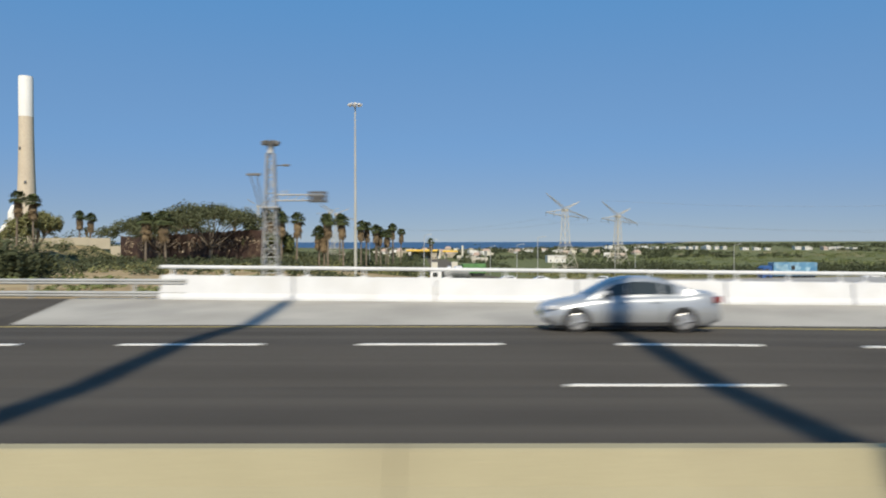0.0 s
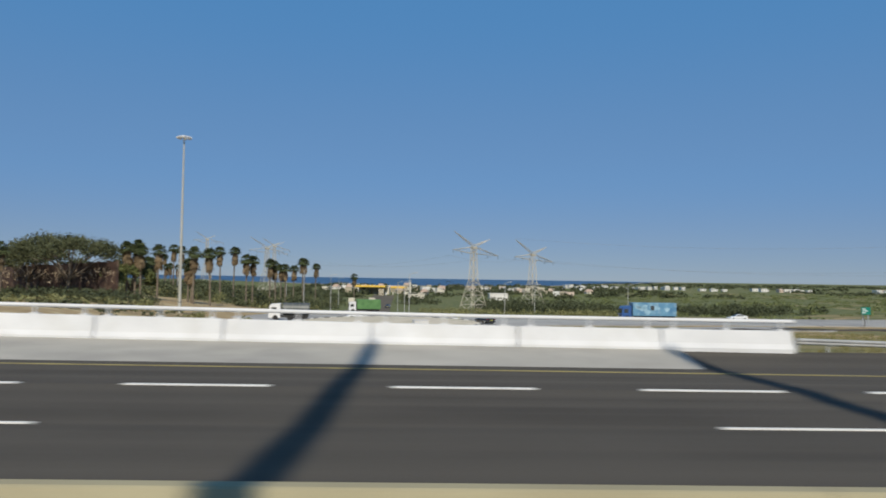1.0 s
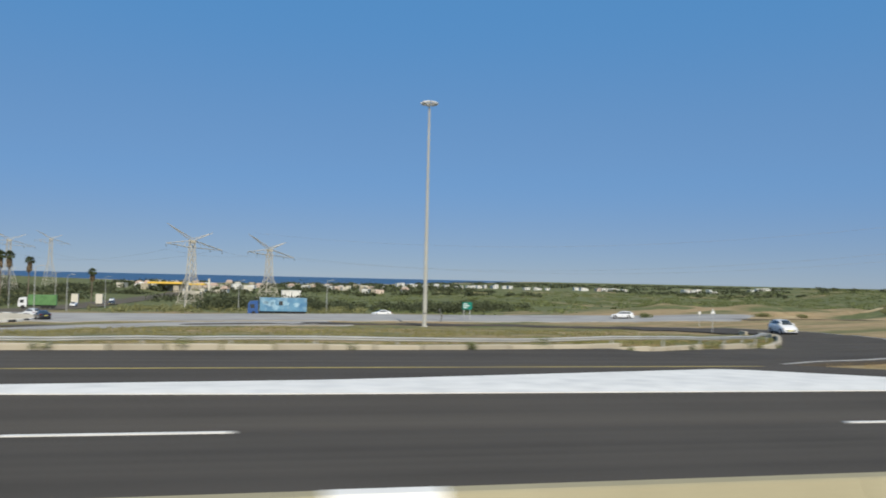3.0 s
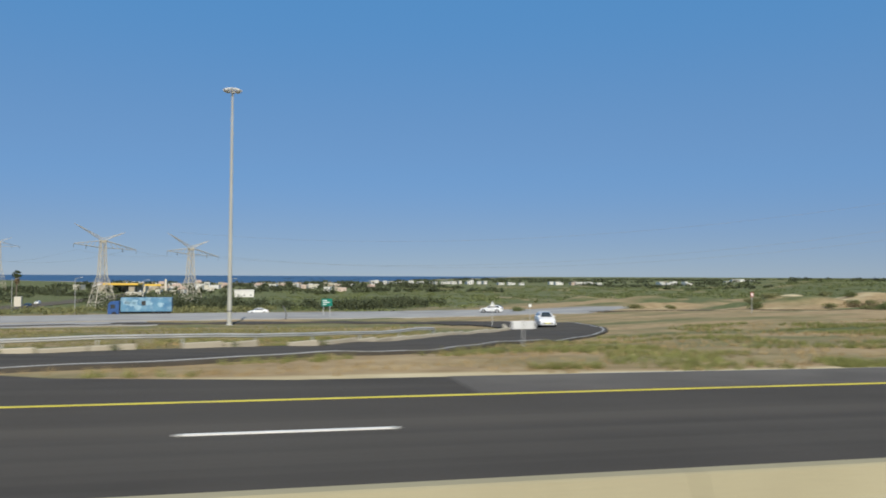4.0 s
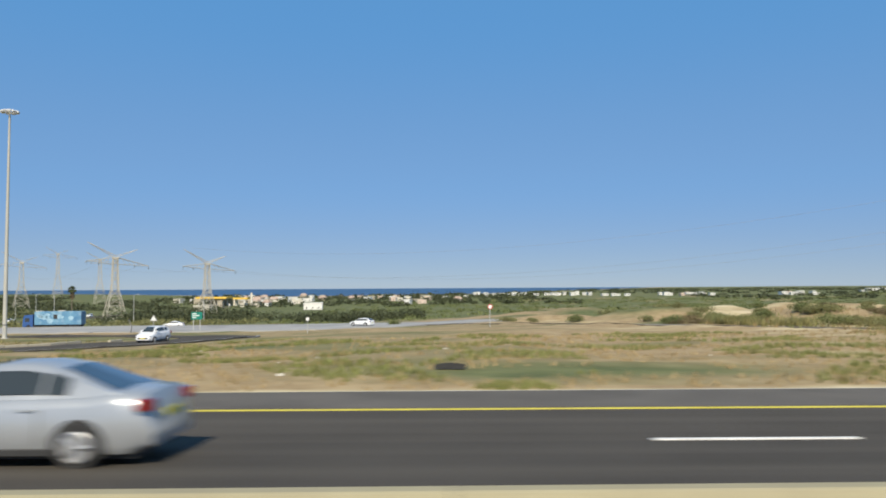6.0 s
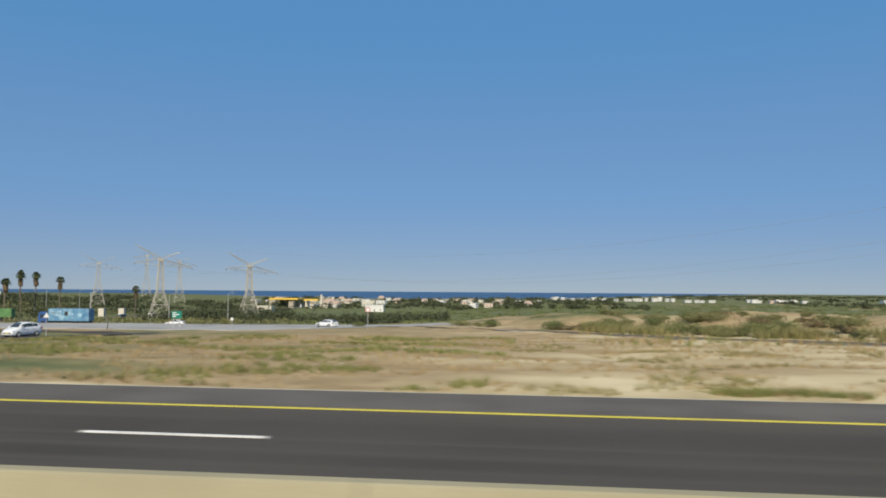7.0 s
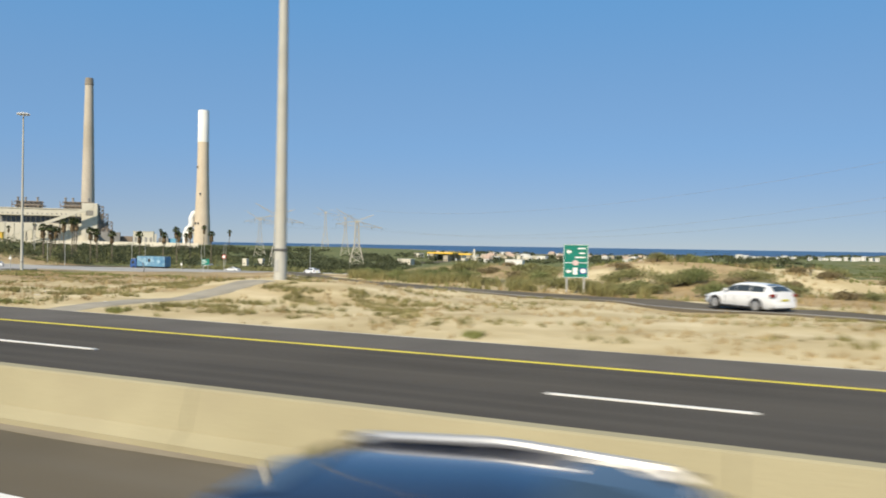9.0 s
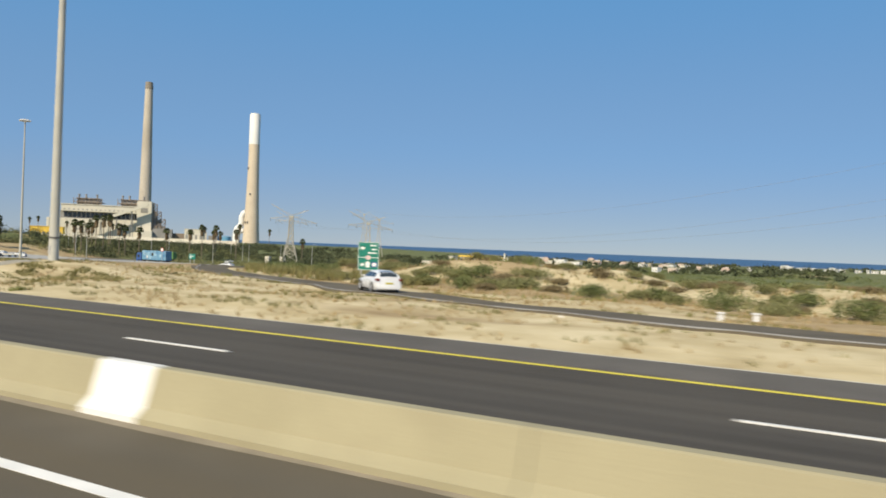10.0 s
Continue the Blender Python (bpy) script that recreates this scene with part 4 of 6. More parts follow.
def acacia(x, y, z, w, h, label, leaf=None):
    """Wide domed tree with a forked trunk, twigs and a fine, dense crown."""
    rnd = random.Random(int(w * 7))
    root = thing("acacia_tree", label, "tree")
    root.location = (x, y, z)
    bm = bmesh.new()
    beam(bm, (0, 0, -1), (0.3, 0, h * 0.3), 0.45, 0.34, 10)
    tips = []
    for k in range(26):
        a = 2.4 * k + rnd.uniform(-0.3, 0.3)
        r = math.sqrt((k + 0.5) / 26) * rnd.uniform(0.9, 1.06)
        tip = Vector((0.5 * w * r * math.cos(a), 0.5 * w * r * math.sin(a), h * (0.52 + 0.36 * math.sqrt(max(0.0, 1 - r * r)) + rnd.uniform(-0.04, 0.05))))
        mid = Vector((0.3, 0, h * 0.3)).lerp(tip, 0.5) + Vector((0, 0, h * 0.05))
        if k % 3 == 0:
            beam(bm, (0.3, 0, h * 0.28), mid, 0.20, 0.12, 7)
        beam(bm, mid, tip, 0.10, 0.03, 5)
        tips.append(tip)
    part("trunk", bm, BARK, root)
    verts, faces = [], []
    for tip in tips:
        leaf_cloud(rnd, verts, faces, tip.x, tip.y, tip.z, w * rnd.uniform(0.10, 0.15), w * rnd.uniform(0.10, 0.15), h * rnd.uniform(0.10, 0.15), 620, 0.27, -0.8)
    joined("crown", verts, faces, leaf or LEAF_MID, root)


acacia(-50, 160, -3.3, 22, 13.6, "wide domed green acacia behind the brown wall", LEAF_ACACIA)
acacia(-68, 178, -3.4, 24, 11.4, "lower spreading acacia behind the brown wall", LEAF_ACACIA)
acacia(-38, 163, -4.4, 10, 9.0, "dark bushy tree at the end of the brown wall")
acacia(-93, 170, -2.5, 11, 11.5, "thin olive tree beside the palms on the bank", LEAF_OLIVE)


def bush(seed, r, h, leaves, material, label):
    rnd = random.Random(seed)
    root = thing("bush", label, "bush", "bushes on the dunes")
    bm = bmesh.new()
    for k in range(5):
        a = rnd.uniform(0, 6.28)
        beam(bm, (0, 0, -0.3), (0.6 * r * math.cos(a), 0.6 * r * math.sin(a), h * 0.7), 0.03, 0.012, 5)
    part("stem", bm, BARK, root)
    verts, faces = [], []
    for k in range(7):
        a, q = rnd.uniform(0, 6.28), rnd.uniform(0, 0.6) * r
        leaf_cloud(rnd, verts, faces, q * math.cos(a), q * math.sin(a), h * rnd.uniform(0.3, 0.6), r * 0.5, r * 0.5, h * 0.42, leaves * 2 // 7, 0.075, -0.7)
    joined("foliage", verts, faces, material, root)
    return root


def dune_bushes():
    rnd = random.Random(11)
    kinds = [bush(1, 1.7, 1.25, 1300, LEAF_MID, "round green dune bush in sand"), bush(2, 2.5, 1.1, 1600, LEAF_OLIVE, "low sprawling olive green dune bush"),
             bush(3, 1.3, 0.9, 900, LEAF_OLIVE, "small olive green dune bush"), bush(4, 2.2, 1.6, 1700, LEAF_MID, "tall dense green dune bush"), bush(5, 1.6, 0.7, 900, LEAF_BROWN, "low dry brownish dune bush")]
    used = set()

    def place(k, x, y, s):
        m = pose(x, y, ground(x, y) - 0.05, 0, 0, rnd.uniform(0, 360))
        if k not in used:
            used.add(k)
            kinds[k].matrix_basis = m
        else:
            copy_thing(kinds[k], m)

    for x, y, k in ((224, 64, 0), (228, 67, 3), (222.5, 70, 1), (216, 68, 1), (213, 66, 2), (236, 62, 2), (239, 60, 4), (243, 58, 0), (246, 61, 2), (250, 56, 2), (257, 54, 1), (262, 52, 3), (268, 50, 3), (272, 53, 1), (252, 68, 2), (202, 72, 3), (199, 73, 1), (196, 76, 3), (193, 79, 1), (189, 82, 0), (205, 74, 3)):
        place(k, x, y, 1)
    for _ in range(60):  # a loose hedge of bushes along the far side of the slip road
        x = rnd.uniform(182, 300)
        if 234 < x < 275 and rnd.random() < 0.6:
            continue
        place(rnd.choice((0, 1, 2, 2, 4, 4)), x, along(SLIP_EDGE, x) + rnd.uniform(0.5, 16) + 0.05 * (x - 182), 1)
    for _ in range(90):  # small tufts on the bare dune faces
        x = rnd.uniform(188, 300)
        place(rnd.choice((2, 2, 4, 4)), x, along(SLIP_EDGE, x) + rnd.uniform(8, 48), 1)
    n = 0
    while n < 110:
        x, y = rnd.uniform(128, 380), rnd.uniform(52, 150)
        edge = along(SLIP_EDGE, x) - 2
        if y < edge + rnd.uniform(0, 5) or noise.noise((x / 22, y / 15, 9.1)) < -0.12 or (234 < x < 275 and 66 < y < 92 and rnd.random() < 0.75):
            continue
        place(rnd.choice((0, 1, 1, 2, 2, 3, 4)), x, y, 1)
        n += 1


dune_bushes()


def thicket(name, label, material, places, leaves, size, seed):
    """Far shrubs and trees, too many to count, as one mass of leaves."""
    rnd = random.Random(seed)
    verts, faces = [], []
    for x, y, r, h in places:
        leaf_cloud(rnd, verts, faces, x, y, ground(x, y) + h * 0.35, r, r, h * 0.65, leaves, size * (0.6 + 0.2 * r), -0.6)
    ob = joined(name, verts, faces, material)
    return tagged(ob, label, "shrubs", kind="stuff")


def scatter(seed, n, x0, x1, y0, y1, r0, r1, h0, h1, clump=0.0, road=True):
    rnd = random.Random(seed)
    out = []
    while len(out) < n:
        x, y = rnd.uniform(x0, x1), rnd.uniform(y0, y1)
        if road and abs(x - along([(20, 14), (150, 12), (220, 8), (300, 4), (400, 0), (560, -6)], y)) < 13:
            continue
        if 125 < y < 190 and -70 < x < 150:
            continue
        if clump and noise.noise((x / 40, y / 40, seed)) < clump:
            continue
        out.append((x, y, rnd.uniform(r0, r1), rnd.uniform(h0, h1)))
    return out


def undergrowth(seed, n):
    """Shrubs at the foot of the brown wall and of the palms beside it."""
    rnd = random.Random(seed)
    out = []
    for _ in range(n):
        t, d = rnd.uniform(-0.1, 1.35), rnd.uniform(2.0, 16.0)
        out.append((-85 + 47.5 * t - 0.66 * d, 197 - 42 * t - 0.75 * d, rnd.uniform(1.0, 2.4), rnd.uniform(0.8, 2.2)))
    return out


thicket("scrub_belt", "dense dark green shrubs below the palms", LEAF_DARK, scatter(21, 620, -150, 3, 192, 330, 1.4, 4.2, 1.0, 5.0, -0.2) + scatter(22, 40, -95, -8, 84, 124, 1.0, 2.0, 0.8, 1.6) + undergrowth(46, 170), 90, 0.3, 31)
thicket("scrub_belt", "olive green scrub on the slopes of the interchange", LEAF_OLIVE, scatter(23, 520, -150, 0, 190, 340, 1.2, 3.0, 1.0, 3.2) + scatter(24, 160, 24, 100, 192, 260, 1.0, 2.4, 1.0, 2.0) + scatter(45, 60, -60, 0, 98, 155, 0.8, 1.8, 0.6, 1.4), 70, 0.3, 32)
thicket("scrub_belt", "dark thicket covering the plain behind the palms", LEAF_DARK, scatter(44, 560, -330, 30, 330, 560, 2.0, 7.0, 0.8, 4.0, -0.05), 90, 0.42, 44)
thicket("thicket", "dark trees and shrubs between the pylons", LEAF_DARK, scatter(25, 150, 46, 84, 236, 300, 2.0, 3.6, 3.0, 5.4) + scatter(26, 160, 84, 150, 230, 290, 1.5, 3.0, 2.0, 4.0, -0.1), 110, 0.35, 33)
thicket("shrub_plain", "low green shrubs scattered over the coastal plain", LEAF_MID, scatter(27, 1300, 90, 640, 192, 700, 1.6, 4.0, 0.3, 0.9, -0.1, False), 60, 0.3, 34)
thicket("shrub_plain", "darker shrubs scattered over the coastal plain", LEAF_MID, scatter(28, 520, 100, 760, 230, 760, 1.6, 4.0, 0.8, 2.0, 0.15, False) + scatter(41, 420, 300, 900, 260, 700, 1.4, 3.4, 0.7, 2.0, 0.0, False), 60, 0.4, 35)
thicket("tree_belt", "dark trees in front of the power station", LEAF_DARK, scatter(29, 560, -420, -70, 300, 440, 2.0, 4.2, 1.0, 3.0, -0.3), 90, 0.42, 36)
thicket("tree_belt", "trees among the far houses", LEAF_DARK, scatter(30, 420, -80, 260, 540, 880, 2.0, 4.5, 2.0, 4.5, -0.1) + scatter(40, 300, 420, 1150, 560, 900, 2.5, 6.0, 1.2, 3.6, 0.0, False), 50, 0.8, 37)
thicket("tree_belt", "far trees on the coastal plain near the horizon", LEAF_DARK, scatter(43, 330, 60, 1500, 960, 2300, 7.0, 15.0, 1.2, 3.0, -0.05, False), 44, 0.9, 43)
thicket("verge_shrubs", "dark low shrubs at the foot of the brown wall", LEAF_DARK, [(random.uniform(-72, -22), random.uniform(112, 140), random.uniform(1.0, 2.2), random.uniform(0.9, 2.2)) for _ in range(70)], 120, 0.26, 44)
thicket("verge_shrubs", "bright green shrubs beside the guardrail", LEAF_MID, [(random.uniform(-70, -15), random.uniform(44, 76), random.uniform(0.9, 2.0), random.uniform(0.35, 0.7)) for _ in range(46)], 110, 0.22, 38)
thicket("verge_shrubs", "dark dense shrubs beside the guardrail", LEAF_DARK, [(-41.5 + random.uniform(-4, 4), 70 + random.uniform(-4, 4), random.uniform(1.4, 2.4), random.uniform(2.4, 3.9)) for _ in range(26)], 420, 0.24, 39)


def grass(name, label, material, spots, blades, tall, seed):
    rnd = random.Random(seed)
    verts, faces = [], []
    for x, y in spots:
        z = ground(x, y)
        r = rnd.uniform(0.08, 0.3)
        for _ in range(blades):
            a, q = rnd.uniform(0, 6.28), rnd.uniform(0, r)
            bx, by = x + q * math.cos(a), y + q * math.sin(a)
            h, lean = tall * rnd.uniform(0.35, 1.0), rnd.uniform(0.1, 0.7)
            w = rnd.uniform(0.012, 0.03)
            t = a + rnd.uniform(-0.6, 0.6)
            i = len(verts)
            verts += [(bx - w * math.sin(t), by + w * math.cos(t), z - 0.02), (bx + w * math.sin(t), by - w * math.cos(t), z - 0.02), (bx + h * lean * math.cos(t), by + h * lean * math.sin(t), z + h)]
            faces.append((i, i + 1, i + 2))
    return tagged(joined(name, verts, faces, material), label, "grass", kind="stuff")


def grass_spots(seed, n, x0, x1, y0, y1, level, scale):
    rnd = random.Random(seed)
    out = []
    tries = 0
    while len(out) < n and tries < n * 30:
        tries += 1
        x, y = rnd.uniform(x0, x1), rnd.uniform(y0, y1)
        edge = along(OUTER, x) * reach(x, 18.2) + 1.0
        if x < 132:
            edge = max(edge, along([(x, y + 0.8) for x, y in LOOP_IN[4:]] + [(132, 120)], x) if x > 96 else 31.5)
            if 96 < x < 130 and y < edge:
                inner = along(LOOP_OUT[:8], x)
                if not along(OUTER, x) * reach(x, 18.2) + 0.8 < y < inner - 0.8:
                    continue
                edge = 0
        slip = along([(178, 82), (193, 67), (206, 58), (222, 49.5), (231, 43.5), (240, 38.8), (249, 35), (262, 31.8), (290, 27), (320, 22.5)], x) if x > 178 else 999
        if x < 135 and y > 30 and abs(x - 116) < 22 and math.hypot((x - 129) / 9, (y - 80) / 34) < 1.0:
            continue
        if x > 214 and y < slip and rnd.random() < 0.2 * ramp01(205, 225, x) + 0.6 * ramp01(238, 262, x):
            continue
        if y < edge or abs(y - slip) < 3.6 or noise.noise((x / scale, y / scale * 1.7, seed)) < level or (206 < x < 210 and y < 35):
            continue
        out.append((x, y))
    return out


grass("dry_grass", "dry straw-coloured grass on the sandy verge", STRAW_BLADE, grass_spots(51, 9000, 96, 300, 19, 60, -0.05, 5.0), 7, 0.24, 61)
grass("green_grass", "green weeds and grass in patches on the verge", GREEN_BLADE, grass_spots(52, 5200, 96, 180, 19.5, 62, 0.12, 6.0), 10, 0.28, 62)
grass("edge_weeds", "bright green weeds along the edge of the hard shoulder", GREEN_BLADE, grass_spots(60, 800, 104, 226, 19.6, 22.6, 0.3, 4.0), 10, 0.24, 69)
grass("olive_grass", "low olive and brown grass tussocks on the sand", OLIVE_BLADE, grass_spots(53, 2200, 180, 300, 19.5, 50, 0.22, 4.5) + grass_spots(55, 420, 197, 206, 25, 35, 0.1, 2.0) + grass_spots(56, 620, 210, 222, 23, 34, 0.12, 2.4), 10, 0.24, 67)
grass("reeds", "tall olive grass standing beyond the slip road", OLIVE_BLADE, [(x, y + 2.2) for x, y in grass_spots(59, 1500, 186, 226, 50, 84, 0.12, 5.0) if 1.5 < y - along(SLIP_MID, x) < 16], 16, 1.25, 68)
grass("verge_grass", "dry grass between kerb and guardrail", OLIVE_BLADE, grass_spots(54, 4200, 44, 118, 29, 90, -0.1, 6.0), 7, 0.4, 63)

grass("dune_grass", "dry grass tufts on the sand dunes", STRAW_BLADE, grass_spots(57, 2600, 185, 300, 52, 105, 0.0, 6.0), 9, 0.55, 65)
grass("dune_grass", "olive green grass tufts on the sand dunes", GREEN_BLADE, grass_spots(58, 2200, 185, 300, 50, 105, 0.05, 7.0), 9, 0.5, 66)


def kerb_weeds():
    """Weeds that grow in the joints of the kerb and at the foot of the verge."""
    rnd = random.Random(77)
    verts, faces = [], []
    for x, h in ((47.5, 0.25), (52, 0.3), (58.6, 0.45), (64.2, 0.22), (69.4, 0.3), (74.0, 0.5), (80.1, 0.24), (84.7, 0.28), (88.2, 0.55), (92.6, 0.25), (96.5, 0.3), (101.2, 0.35), (105.3, 0.3)):
        y = along(LOOP_IN, x) - 0.12
        z = road_z(y, x) if x < 92 else ground(x, y) + 0.1
        if x < 92:
            _, y, z = bend(x, y, z)
        for _ in range(3):
            leaf_cloud(rnd, verts, faces, x + rnd.uniform(-0.3, 0.3), y + rnd.uniform(-0.1, 0.2), z + h * 0.45, 0.22, 0.16, h * 0.6, 70, 0.05, -0.8)
    tagged(joined("weeds", verts, faces, LEAF_MID), "green weeds growing along the kerb stones", "weeds", kind="stuff")


kerb_weeds()


# ---- signs and small roadside things ----
GREEN_SIGN = surface("sign_green", (0.0, 0.16, 0.115), (0.005, 0.19, 0.14), 1.0, 0.45, 0.0, 30.0)
SIGN_WHITE = surface("sign_white", (0.74, 0.74, 0.72), (0.80, 0.80, 0.78), 2.0, 0.5, 0.0, 30.0)
SIGN_RED = surface("sign_red", (0.45, 0.03, 0.03), (0.55, 0.04, 0.04), 2.0, 0.5, 0.0, 30.0)
SIGN_BLUE = surface("sign_blue", (0.02, 0.06, 0.25), (0.03, 0.08, 0.30), 2.0, 0.5, 0.0, 30.0)


def direction_sign():
    root = thing("direction_sign", "green motorway direction sign on two steel posts", "road sign")
    root.matrix_basis = pose(219.4, 61.3, -1.6, 0, 0, 24)
    for x in (-0.72, 0.72):
        part("post", boxed(x - 0.07, 0.03, -0.6, x + 0.07, 0.17, 3.9, 0.01), STEEL, root)
    board = part("board", boxed(-1.03, -0.04, 1.28, 1.03, 0.03, 4.04, 0.02), GREEN_SIGN, root, "green reflective panel")

    def flat(name, m, *quads):
        bm = bmesh.new()
        for x0, z0, x1, z1 in quads:
            box(bm, x0, -0.052, z0, x1, -0.038, z1)
        return part(name, bm, m, board)

    flat("rim", SIGN_WHITE, (-1.01, 1.30, 1.01, 1.335), (-1.01, 3.985, 1.01, 4.02), (-1.01, 1.335, -0.975, 3.985), (0.975, 1.335, 1.01, 3.985))
    flat("divider", SIGN_WHITE, (-0.97, 2.50, 0.97, 2.55))
    for k, (w, z) in enumerate(((0.62, 3.66), (0.50, 3.26), (0.86, 2.92))):
        flat("writing_bar", SIGN_WHITE, (0.78 - w, z, 0.78, z + 0.115))
    for z in (3.35, 1.72):
        bm = bmesh.new()
        for p in (((-0.82, z + 0.09), (-0.58, z + 0.30), (-0.58, z - 0.12)), ((-0.58, z + 0.17), (-0.36, z + 0.17), (-0.36, z + 0.01)), ((-0.58, z + 0.17), (-0.36, z + 0.01), (-0.58, z + 0.01))):
            vs = [bm.verts.new((a, -0.05, b)) for a, b in p]
            bm.faces.new(vs)
        r = bmesh.ops.extrude_face_region(bm, geom=bm.faces[:])
        bmesh.ops.translate(bm, verts=[v for v in r["geom"] if isinstance(v, bmesh.types.BMVert)], vec=(0, 0.014, 0))
        part("arrow", bm, SIGN_WHITE, board)

    def disc(name, m, x, z, rx, rz):
        bm = bmesh.new()
        a = [bm.verts.new((x + rx * math.cos(t * math.pi / 10), -0.054, z + rz * math.sin(t * math.pi / 10))) for t in range(20)]
        bm.faces.new(a)
        r = bmesh.ops.extrude_face_region(bm, geom=bm.faces[:])
        bmesh.ops.translate(bm, verts=[v for v in r["geom"] if isinstance(v, bmesh.types.BMVert)], vec=(0, 0.016, 0))
        part(name, bm, m, board)

    pink = surface("sign_pink", (0.55, 0.40, 0.40), (0.62, 0.47, 0.46), 2.0, 0.5, 0.0, 30.0)
    disc("route_shield", pink, -0.02, 2.52, 0.27, 0.23)
    flat("symbol_panel", SIGN_WHITE, (-0.24, 1.55, 0.14, 2.12))
    flat("symbol_panel", SIGN_BLUE, (0.30, 1.60, 0.90, 2.10))
    disc("symbol", SIGN_WHITE, 0.60, 1.85, 0.24, 0.19)


direction_sign()


def loop_sign():
    root = thing("direction_sign", "small green direction sign beside the loop road", "road sign")
    z = ground(110, 141.5)
    root.matrix_basis = pose(110, 141.5, z, 0, 0, 10)
    for x in (-0.6, 0.6):
        part("post", boxed(x - 0.06, 0.04, -0.6, x + 0.06, 0.16, 3.3), STEEL, root)
    part("board", boxed(-1.0, -0.05, 2.1, 1.0, 0.04, 3.5, 0.02), GREEN_SIGN, root)
    for x0, z0, w in ((-0.8, 3.1, 0.8), (-0.8, 2.75, 1.3), (-0.8, 2.4, 0.7)):
        part("writing_bar", boxed(x0, -0.065, z0, x0 + w, -0.048, z0 + 0.15), SIGN_WHITE, root)


loop_sign()


def warning_sign(x, y, turn, shape, label, h=2.4, size=0.45):
    root = thing("road_sign", label, "road sign")
    root.matrix_basis = pose(x, y, ground(x, y), 0, 0, turn)
    part("post", beam(bmesh.new(), (0, 0, -0.5), (0, 0, h + size), 0.04, sides=8), STEEL, root)

    def plate(r, y0, m, name):
        n = {"triangle": 3, "round": 24, "square": 4}[shape]
        off = {"triangle": math.pi / 2, "round": 0, "square": math.pi / 4}[shape]
        bm = bmesh.new()
        vs = [bm.verts.new((r * math.cos(off + 2 * math.pi * k / n), y0, h + r * math.sin(off + 2 * math.pi * k / n))) for k in range(n)]
        bm.faces.new(vs)
        q = bmesh.ops.extrude_face_region(bm, geom=bm.faces[:])
        bmesh.ops.translate(bm, verts=[v for v in q["geom"] if isinstance(v, bmesh.types.BMVert)], vec=(0, 0.02, 0))
        part(name, bm, m, root)

    plate(size, -0.07, SIGN_RED if shape == "round" else STEEL, "plate")
    plate(size * 0.72, -0.085, SIGN_WHITE, "face")


warning_sign(125.4, 79.9, 10, "triangle", "pale triangular warning sign on a steel post", 2.5, 0.44)
warning_sign(161.6, 86.6, 20, "round", "round road sign with a red border on a thin post", 2.4, 0.3)
warning_sign(137.5, 104.0, 0, "square", "small white square road sign on a post", 2.0, 0.32)


def utility_box(x, y, w, d, h, turn, label, m=None):
    root = thing("utility_box", label, "utility box")
    root.matrix_basis = pose(x, y, ground(x, y), 0, 0, turn)
    part("body", boxed(-w / 2, -d / 2, -0.3, w / 2, d / 2, h, 0.04), m or WHITEWASH, root)
    part("lid", boxed(-w / 2 - 0.05, -d / 2 - 0.05, h + 0.002, w / 2 + 0.05, d / 2 + 0.05, h + 0.1, 0.03), m or WHITEWASH, root)
    for x0 in (-w / 2 + 0.08, 0.03):
        part("door", boxed(x0, -d / 2 - 0.02, 0.1, x0 + w / 2 - 0.11, -d / 2 + 0.02, h - 0.1, 0.01), m or WHITEWASH, root)


def twin_plate():
    root = thing("road_sign", "two white rectangular plates on one thin grey post", "road sign")
    root.matrix_basis = pose(114.0, 32.0, ground(114.0, 32.0), 0, 0, 4)
    part("post", beam(bmesh.new(), (0, 0, -0.4), (0, 0, 1.42), 0.03, sides=8), STEEL, root)
    for x in (-0.29, 0.29):
        part("plate", boxed(x - 0.26, -0.06, 0.97, x + 0.26, -0.035, 1.34, 0.01), WHITEWASH, root)


twin_plate()


def bent_post():
    root = thing("bent_post", "thin dark bent metal post beside the pale road", "post")
    root.matrix_basis = pose(102.5, 129.5, ground(102.5, 129.5), 0, 0, 0)
    bm = beam(bmesh.new(), (0, 0, -0.4), (0.25, 0, 1.0), 0.09, sides=8)
    beam(bm, (0.25, 0, 0.97), (-0.3, 0, 2.3), 0.09, sides=8)
    part("post", bm, STEEL_DARK, root)


bent_post()
utility_box(25.2, 118.6, 2.4, 1.4, 1.4, 15, "large white box standing on the roundabout island")
utility_box(255.0, 41.6, 0.34, 0.2, 0.36, 20, "small pale marker box in the sand beside the slip road")
utility_box(256.6, 43.0, 0.34, 0.2, 0.36, 20, "small pale marker box in the sand beside the slip road")


def tyre_scrap():
    bm = bmesh.new()
    rings = []
    for k in range(11):
        a = -0.55 + 1.1 * k / 10
        rings.append([(a, 0.1 + 0.05 * math.sin(3 * a), 0.0), (a, 0.14, 0.16 + 0.04 * math.cos(4 * a)), (a, -0.1, 0.2 + 0.04 * math.cos(4 * a)), (a, -0.14, 0.02)])
    ob = tagged(part("tyre_scrap", lofted(bm, rings), RUBBER), "black strip of torn tyre lying on the verge", "tyre")
    ob.location = (156.2, 26.0, ground(156.2, 26.0) + 0.02)


tyre_scrap()


